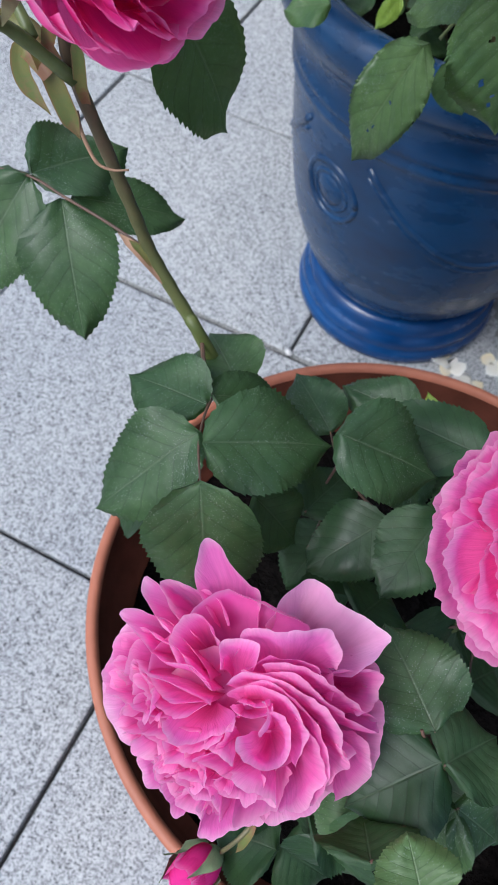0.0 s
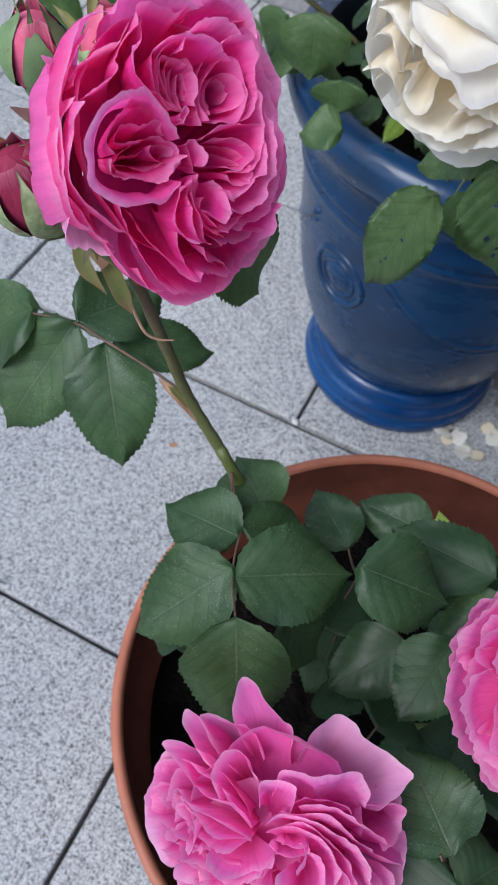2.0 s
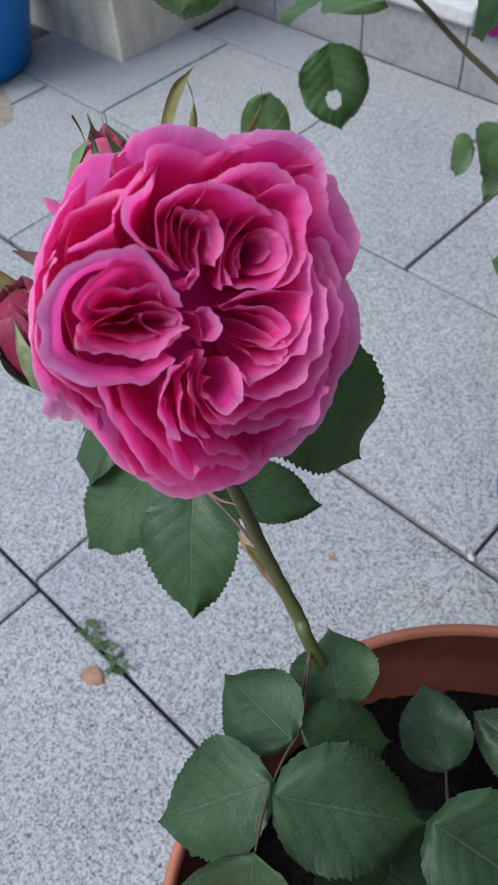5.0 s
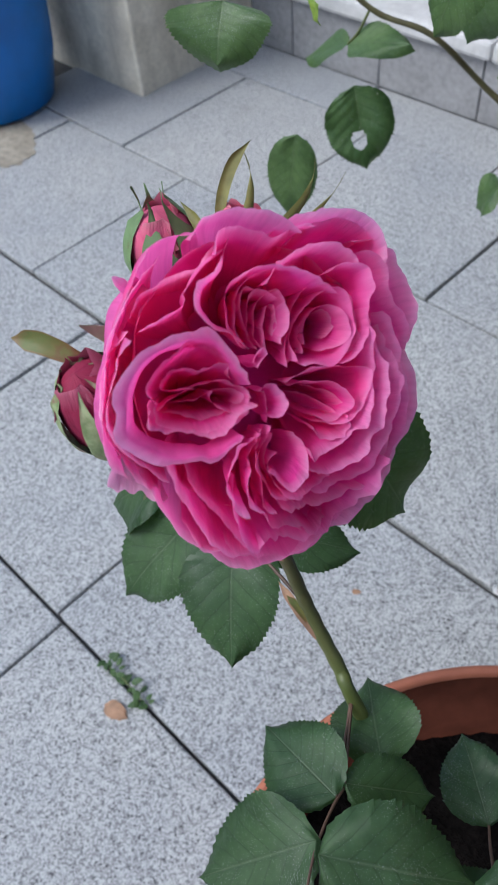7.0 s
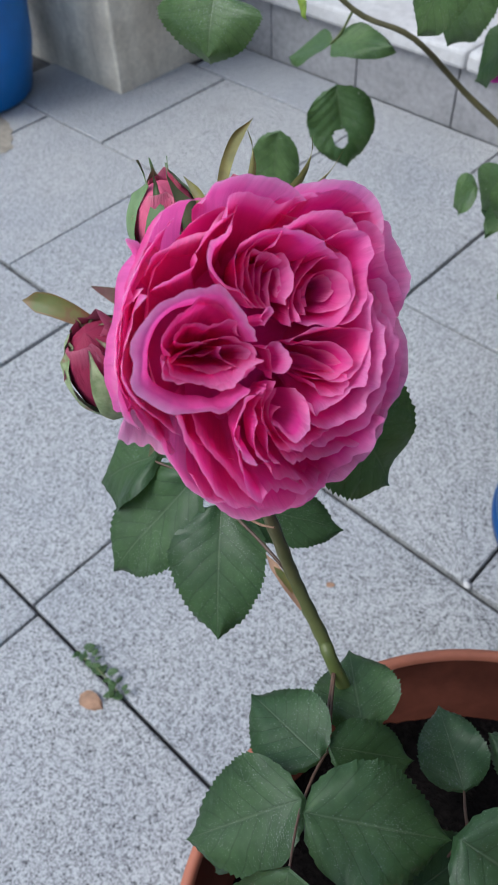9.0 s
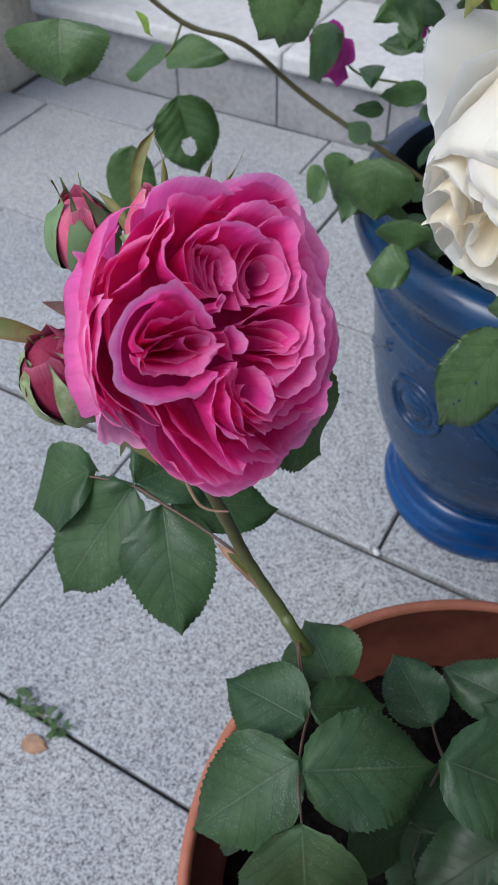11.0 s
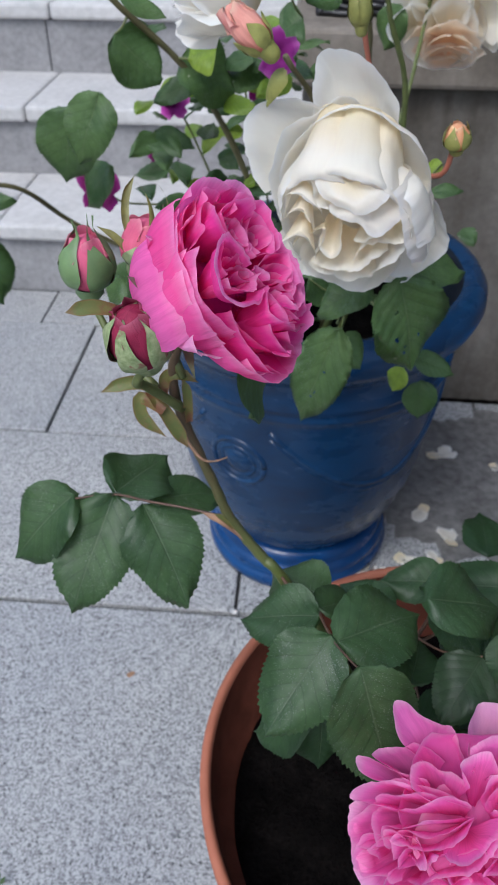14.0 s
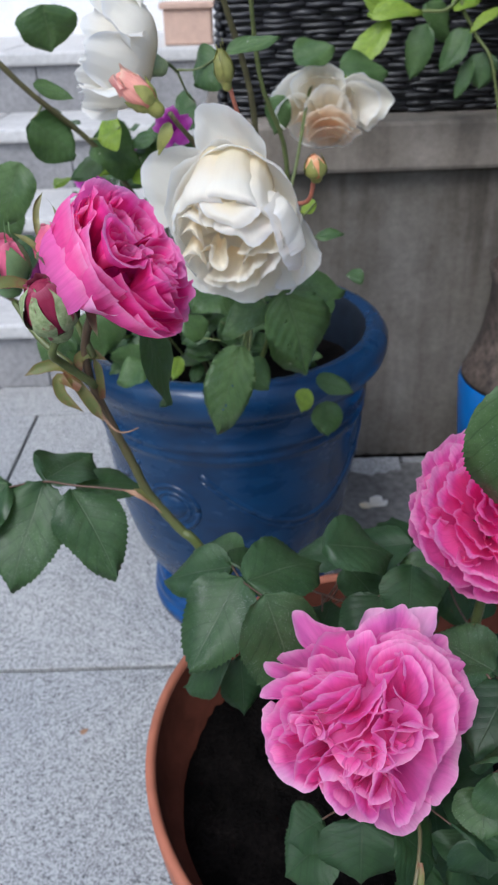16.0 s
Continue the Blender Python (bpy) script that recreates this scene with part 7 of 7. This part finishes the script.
lance(ivory_rose, Head((0.062, -0.222, 0.790), (0.2, -0.4, 0.8), (0, 0, 1)), 200, ((0.002, 0.0), (0.012, -0.006), (0.010, -0.026)), 0.008, STIPULE, "stipule")
tube("petiole", [(0.112, -0.16, 0.64), (0.13, -0.21, 0.66), (0.143, -0.23, 0.662)], 0.0012, 0.001, GREEN, ivory_rose)
tube("petiole", [(0.112, -0.13, 0.62), (0.11, -0.16, 0.60), (0.106, -0.18, 0.592)], 0.0012, 0.001, GREEN, ivory_rose)
leaf(ivory_rose, (0.128, -0.2, 0.639), (0.087, -0.21, 0.62), 0.036, 0, mat=LEAF_W)
leaf(ivory_rose, (0.149, -0.2, 0.653), (0.198, -0.19, 0.65), 0.040, 0, mat=LEAF_W)
leaf(ivory_rose, (0.179, -0.12, 0.528), (0.217, -0.13, 0.519), 0.028, 0, mat=LEAF_W)
leaf(ivory_rose, (0.19, -0.12, 0.501), (0.192, -0.13, 0.463), 0.034, 0, mat=LEAF_W)
leaf(ivory_rose, (0.17, -0.13, 0.521), (0.161, -0.135, 0.497), 0.022, 0, mat=LEAF_Y)
leaf(ivory_rose, (0.111, -0.15, 0.564), (0.132, -0.16, 0.538), 0.034, 0, mat=LEAF_W)
leaf(ivory_rose, (0.144, -0.15, 0.586), (0.186, -0.13, 0.593), 0.040, 0, mat=LEAF_W)
leaf(ivory_rose, (0.063, -0.05, 0.546), (0.046, -0.05, 0.572), 0.035, 0, mat=LEAF_W)
leaf(ivory_rose, (0.082, -0.05, 0.565), (0.105, -0.05, 0.538), 0.035, 0, mat=LEAF_W)
leaf(ivory_rose, (0.003, -0.08, 0.528), (-0.03, -0.09, 0.521), 0.040, 0, mat=LEAF_W)
leaf(ivory_rose, (0.226, 0.0, 0.599), (0.235, -0.02, 0.596), 0.020, 0, mat=LEAF_W)
leaf(ivory_rose, (0.183, -0.05, 0.652), (0.211, -0.05, 0.657), 0.016, 0, mat=LEAF_W)
leaf(ivory_rose, (0.091, -0.1, 0.614), (0.059, -0.12, 0.611), 0.050, 0, mat=LEAF_W)
leaf(ivory_rose, (-0.091, -0.027, 0.767), (-0.049, -0.03, 0.738), 0.075, 10, mat=LEAF_W)
leaf(ivory_rose, (-0.042, 0.02, 0.742), (0.008, 0.02, 0.718), 0.075, 0, mat=LEAF_W)
leaf(ivory_rose, (-0.083, -0.12, 0.746), (-0.105, -0.13, 0.695), 0.045, 0, mat=LEAF_W)
leaf(ivory_rose, (-0.048, -0.1, 0.865), (-0.044, -0.1, 0.83), 0.055, 0, mat=LEAF_W)
leaf(ivory_rose, (-0.009, 0.0, 0.755), (-0.035, 0.0, 0.745), 0.050, 0, mat=LEAF_Y)
leaf(ivory_rose, (0.04, 0.05, 0.743), (0.004, 0.05, 0.741), 0.050, 0, mat=LEAF_W)
leaf(ivory_rose, (-0.004, 0.05, 0.722), (0.033, 0.05, 0.723), 0.050, 0, mat=LEAF_W)
leaf(ivory_rose, (-0.065, -0.1, 0.806), (-0.032, -0.1, 0.797), 0.020, 0, mat=LEAF_W)
leaf(ivory_rose, (0.093, 0.0, 0.816), (0.064, 0.0, 0.792), 0.055, 0, mat=LEAF_W)
leaf(ivory_rose, (0.063, 0.05, 0.77), (0.042, 0.05, 0.757), 0.050, 0, mat=LEAF_W)
leaf(ivory_rose, (0.103, -0.2, 0.833), (0.14, -0.2, 0.846), 0.018, 0, mat=LEAF_W)
leaf(ivory_rose, (0.178, 0.25, 0.79), (0.227, 0.25, 0.808), 0.055, 0, mat=LEAF_W)
leaf(ivory_rose, (0.241, 0.3, 0.774), (0.307, 0.3, 0.775), 0.060, 0, mat=LEAF_W)
leaf(ivory_rose, (0.164, 0.25, 0.748), (0.149, 0.25, 0.701), 0.040, 0, mat=LEAF_W)
leaf(ivory_rose, (0.174, -0.15, 0.711), (0.16, -0.15, 0.704), 0.016, 0, mat=LEAF_Y)
leaf(ivory_rose, (-0.282, -0.05, 0.54), (-0.286, -0.06, 0.458), 0.050, 0, mat=LEAF_W)
leaf(ivory_rose, (-0.291, 0.03, 0.587), (-0.232, 0.03, 0.609), 0.038, 0, mat=LEAF_W)
leaf(ivory_rose, (-0.291, 0.03, 0.588), (-0.348, 0.03, 0.566), 0.035, 0, mat=LEAF_W)
leaf(ivory_rose, (-0.225, -0.1, 0.723), (-0.193, -0.1, 0.702), 0.050, 0, mat=LEAF_W)
leaf(ivory_rose, (-0.143, 0.0, 0.7), (-0.162, 0.0, 0.627), 0.065, 0, mat=LEAF_W)
leaf(ivory_rose, (-0.127, 0.05, 0.631), (-0.162, 0.05, 0.588), 0.045, 0, mat=LEAF_W)
leaf(ivory_rose, (-0.198, -0.2, 0.717), (-0.187, -0.22, 0.693), 0.065, 0, mat=LEAF_W)
leaf(ivory_rose, (-0.171, -0.15, 0.704), (-0.176, -0.15, 0.695), 0.020, 0, mat=LEAF_Y)
leaf(ivory_rose, (-0.119, 0.02, 0.519), (-0.14, 0.02, 0.491), 0.040, 0, mat=LEAF_W)
leaf(ivory_rose, (-0.059, 0.0, 0.562), (-0.053, -0.02, 0.514), 0.065, 0, mat=LEAF_W)
leaf(ivory_rose, (-0.109, 0.05, 0.521), (-0.13, 0.05, 0.475), 0.050, 0, mat=LEAF_W)
leaf(ivory_rose, (-0.02, -0.03, 0.533), (-0.016, -0.04, 0.508), 0.050, 0, mat=LEAF_W)
leaf(ivory_rose, (0.142, -0.25, 0.669), (0.165, -0.255, 0.594), 0.062, 0, mat=LEAF_W, dense=4, teeth=30, holes=((0.62, 0.30, 0.022), (0.70, 0.55, 0.030), (0.60, 0.66, 0.020), (0.36, 0.60, 0.02), (0.66, 0.72, 0.026)))
leaf(ivory_rose, (0.106, -0.22, 0.61), (0.077, -0.23, 0.526), 0.048, 0, mat=LEAF_W, dense=4, teeth=30, holes=((0.44, 0.62, 0.022), (0.47, 0.68, 0.02), (0.42, 0.40, 0.02)))
leaf(ivory_rose, (-0.282, 0.03, 0.552), (-0.254, 0.02, 0.483), 0.068, 0, mat=LEAF_W, dense=3, teeth=24, holes=((0.55, 0.62, 0.13),))
stalks(ivory_rose, [q[0] for q in CANES], 0.06)
for k in range(60):
    a, rr = rng.uniform(0, 6.28), 0.165 * math.sqrt(rng.random())
    x, y = VASE[0] + rr * math.cos(a), VASE[1] + rr * math.sin(a) - 0.02
    if x > 0.20:
        continue
    z = rng.uniform(0.43, 0.54)
    t, ln = rng.uniform(0, 6.28), rng.uniform(0.035, 0.055)
    leaf(ivory_rose, (x, y, z), (x + ln * math.cos(t), y + ln * math.sin(t), z - rng.uniform(-0.01, 0.03)), ln * 0.75, rng.uniform(-25, 25), mat=LEAF_W, teeth=8)

# dark petunias growing in the urn behind the rose
petunia = thing("petunia", (0.0, 0.20, 0.40), "trailing petunia with deep purple and magenta flowers", "flowering plant")
for k, (x, y, z, ax, m, r) in enumerate((
    (-0.155, 0.10, 0.590, (-0.25, -0.9, 0.2), MAGENTA, 0.026), (-0.076, 0.15, 0.667, (0.1, -0.8, 0.5), VIOLET, 0.018), (0.000, 0.15, 0.700, (0.2, -0.9, 0.1), VIOLET, 0.020), (0.020, 0.14, 0.690, (0.5, -0.8, 0.0), MAGENTA, 0.018),
    (0.045, -0.02, 0.755, (0.2, -0.9, 0.2), VIOLET, 0.018), (-0.10, 0.17, 0.60, (0.0, -0.9, 0.3), MAGENTA, 0.012))):
    hp = Head((x, y, z), ax, (0, 0, 1))
    fl = part("flower", mesh("flower", *(lambda q: (q[0], q[1]))(tube_data([hp.at(0, 0, -0.02), hp.at(0, 0, -0.012), hp.at(0, 0, -0.004)], 0.0015, 0.003, 8, 2)), m), petunia)
    for j in range(5):
        petal(hp, fl, m, 72 * j + 20, ((0.002, -0.006), (0.5 * r, 0.002), (r, 0.001)), 0.62 * r, 0.07, 0.1, j + k, 0.0, 9, 7)
    tube("stem", [(0.04 + 0.01 * k, 0.16, 0.40), ((x + 0.04) / 2, 0.19, 0.52), (x * 0.9, y + 0.035, z - 0.03), hp.at(0, 0, -0.02)], 0.0016, 0.001, GREEN, petunia)
for k in range(150):
    t = rng.random()
    x, y, z = -0.10 + 0.19 * rng.random(), 0.02 + 0.20 * rng.random(), 0.45 + 0.29 * t
    a, ln = rng.uniform(0, 6.28), rng.uniform(0.026, 0.046)
    leaf(petunia, (x, y, z), (x + ln * math.cos(a), y + ln * math.sin(a), z + rng.uniform(-0.015, 0.01)), ln * 0.6, rng.uniform(-30, 30), mat=LEAF_W if k % 3 else (LEAF if k % 2 else LEAF_Y), teeth=5)

# shrub in the wicker trough
shrub = thing("trough_shrub", (0.55, 0.78, 0.95), "shrub with young yellow-green leaves and an added crown in the trough", "shrub")
part("root_ball", lathe("root_ball", [(0.12, -0.005), (0.10, 0.02), (0.0, 0.03)], (0.55, 0.78, 0.955), SOIL, 24), shrub)
for pts in ([(0.52, 0.74, 0.98), (0.50, 0.60, 1.00), (0.46, 0.50, 0.90), (0.423, 0.475, 0.834), (0.38, 0.475, 0.828), (0.333, 0.475, 0.818)], [(0.56, 0.74, 0.98), (0.54, 0.58, 0.98), (0.44, 0.48, 0.86), (0.46, 0.475, 0.80), (0.485, 0.462, 0.765), (0.503, 0.455, 0.70), (0.51, 0.45, 0.66)], [(0.6, 0.74, 0.98), (0.58, 0.58, 0.97), (0.57, 0.50, 0.86)]):
    tube("stem", pts, 0.0032, 0.0022, GREEN, shrub)
for b, t, w, m in (((0.333, 0.475, 0.818), (0.262, 0.465, 0.742), 0.048, LEAF_Y), ((0.30, 0.475, 0.828), (0.378, 0.465, 0.838), 0.040, LEAF_Y), ((0.389, 0.475, 0.812), (0.363, 0.465, 0.740), 0.046, LEAF_W),
                   ((0.451, 0.475, 0.803), (0.408, 0.465, 0.750), 0.044, LEAF_W), ((0.463, 0.475, 0.762), (0.434, 0.465, 0.710), 0.026, LEAF_W), ((0.478, 0.475, 0.772), (0.473, 0.465, 0.722), 0.050, LEAF_W),
                   ((0.495, 0.475, 0.830), (0.449, 0.465, 0.803), 0.022, LEAF_Y), ((0.391, 0.505, 0.838), (0.436, 0.495, 0.792), 0.050, LEAF_W), ((0.423, 0.48, 0.834), (0.460, 0.47, 0.850), 0.04, LEAF_Y), ((0.33, 0.49, 0.83), (0.29, 0.48, 0.862), 0.045, LEAF_Y),
                   ((0.54, 0.5, 0.79), (0.56, 0.47, 0.73), 0.040, LEAF_W), ((0.52, 0.56, 0.88), (0.47, 0.55, 0.86), 0.05, LEAF_W), ((0.56, 0.56, 0.87), (0.60, 0.53, 0.83), 0.05, LEAF_W)):
    leaf(shrub, b, t, w, 0, mat=m, teeth=8)

# Crown out of view, added to shade the wall and paving below.
for k in range(16):
    a = k * 2.4
    tip = (0.48 + 0.24 * math.cos(a) * rng.uniform(0.5, 1), 0.58 + 0.30 * math.sin(a), rng.uniform(1.10, 1.40))
    tube("stem", [(0.55 + 0.05 * math.cos(a), 0.78 + 0.04 * math.sin(a), 0.965), (0.55 + 0.14 * math.cos(a), 0.74 + 0.10 * math.sin(a), 1.08), tip], 0.0035, 0.0015, GREEN, shrub)
    for j in range(16):
        t = 0.25 + 0.75 * rng.random()
        x, y, z = (0.55 + (tip[0] - 0.55) * t, 0.77 + (tip[1] - 0.77) * t, 0.98 + (tip[2] - 0.98) * t)
        q, ln = rng.uniform(0, 6.28), rng.uniform(0.06, 0.09)
        leaf(shrub, (x, y, z), (x + ln * math.cos(q), y + ln * math.sin(q), max(0.99, z - rng.uniform(-0.02, 0.03))), ln * 0.6, rng.uniform(-30, 30), mat=LEAF_Y if j % 4 == 0 else LEAF_W, teeth=6)

# ---- small things on the paving ----
for k, (x, y, s) in enumerate(((0.188, 0.097, 1.3), (0.205, 0.084, 1.1), (0.237, 0.073, 1.3), (0.253, 0.120, 1.2), (0.329, 0.173, 1.3), (0.289, 0.233, 1.2), (0.334, 0.388, 1.6), (0.302, 0.128, 0.9), (0.43, 0.36, 0.9), (0.46, 0.33, 0.8))):
    hp = Head((x, y, 0.006), (0.2 * math.sin(k * 2), 0.2 * math.cos(k * 3), 1), (math.cos(k * 2.4), math.sin(k * 2.4), 0))
    fp = petal(hp, None, CREAM, 0, ((-0.014 * s, 0.0), (0.0, -0.004), (0.016 * s, 0.004)), 0.025 * s, 0.10, 0.1, k * 1.3, 0.0, 9, 7, name="fallen_petal")
    tagged(fp, "fallen ivory rose petal lying on the paving", "petal", "fallen petals")



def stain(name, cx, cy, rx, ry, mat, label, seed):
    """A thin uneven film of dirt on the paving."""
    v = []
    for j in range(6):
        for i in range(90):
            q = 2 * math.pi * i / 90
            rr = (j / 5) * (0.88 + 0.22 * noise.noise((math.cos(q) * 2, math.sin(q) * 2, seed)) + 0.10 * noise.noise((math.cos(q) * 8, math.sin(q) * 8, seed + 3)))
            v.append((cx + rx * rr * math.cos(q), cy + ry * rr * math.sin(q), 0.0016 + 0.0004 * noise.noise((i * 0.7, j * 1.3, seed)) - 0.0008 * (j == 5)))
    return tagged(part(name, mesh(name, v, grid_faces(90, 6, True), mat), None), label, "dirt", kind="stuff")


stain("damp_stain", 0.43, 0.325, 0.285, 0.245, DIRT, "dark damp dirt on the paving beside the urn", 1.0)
stain("brown_stain", -1.52, 0.20, 0.20, 0.14, PALE_STAIN, "brownish stain on the paving by the blue planter", 5.0)

weed = thing("weed", (-0.235, -0.40, 0.0), "small green weed growing from a paving joint", "weed")
for k in range(26):
    x = -0.298 + 0.085 * rng.random()
    y = -0.40 + rng.uniform(-0.004, 0.010)
    a, ln = rng.uniform(0, 6.28), rng.uniform(0.008, 0.016)
    z = 0.002 + 0.014 * rng.random()
    leaf(weed, (x, y, z), (x + ln * math.cos(a), y + ln * math.sin(a), z + 0.003), ln * 0.6, 0, mat=LEAF_W, teeth=4)
tube("stem", [(-0.30, -0.40, -0.004), (-0.26, -0.398, 0.008), (-0.22, -0.40, 0.004)], 0.001, 0.0008, GREEN, weed)
scrap = leaf(None, (-0.255, -0.432, 0.004), (-0.222, -0.425, 0.005), 0.022, 0, 0.02, DRY, "dry_leaf", 4)
tagged(scrap, "small brown dry leaf scrap on the paving", "leaf")
crumb = leaf(None, (-0.135, -0.122, 0.002), (-0.125, -0.115, 0.003), 0.008, 0, 0.02, DRY, "dry_leaf", 4)
tagged(crumb, "tiny brown plant crumb on the paving", "leaf")
for x, y in ((0.0, 0.0),):
    pv = [(x + 0.006 * math.cos(a) * s, y + 0.005 * math.sin(a) * s, 0.001 + z) for s, z in ((1, 0.0), (0.8, 0.004), (0.2, 0.006)) for a in np.linspace(0, 2 * math.pi, 9)[:-1]]
    tagged(part("pebble", mesh("pebble", pv, grid_faces(8, 3, True), TREAD), None), "small white pebble lying in the paving joint", "pebble")

# ---- paving ----
paving = thing("paving", (-0.4, 0.0, -0.02), "", "")
tagged(paving, "speckled grey granite paving slabs with dark joints", "paving", kind="structure")
GAP = 0.0048
rows = ((-2.0, 0.2), (-1.6, 0.0), (-1.2, 0.22), (-0.8, 0.017), (-0.4, 0.01), (0.0, 0.0), (0.4, 0.0), (0.8, 0.27))
cuts = {-0.8: (-1.6, -1.2, -0.78, -0.38, 0.017, 0.42, 0.82, 1.22), -0.4: (-1.6, -1.2, -0.795, -0.395, 0.2, 0.6, 1.0), 0.0: (-1.81, -1.41, -1.01, -0.5, 0.0, 0.4, 0.8, 1.2), 0.4: (-1.62, -1.22, -0.822, -0.40, 0.02, 0.42, 0.82, 1.22),
        0.8: (-1.33, -0.93, -0.53, -0.13, 0.05)}
n_tile = 0
for y, off in rows:
    xs = cuts.get(y) or [off - 2.4 + 0.4 * k for k in range(11)]
    y1 = min(y + 0.4, STEP_Y - 0.002) if y > 0.7 else y + 0.4
    for xa, xb in zip(xs, xs[1:]):
        if y == 0.4 and xa > 0.0:
            y1 = 0.572
        elif y == 0.4:
            y1 = 0.8
        if y == -0.4:
            y1 = -0.005
        dz = 0.0012 * math.sin(n_tile * 2.7)
        block("slab", xa + GAP / 2, xb - GAP / 2, y + GAP / 2, y1 - GAP / 2, -0.030, dz, GRANITE, paving, 0.003)
        n_tile += 1
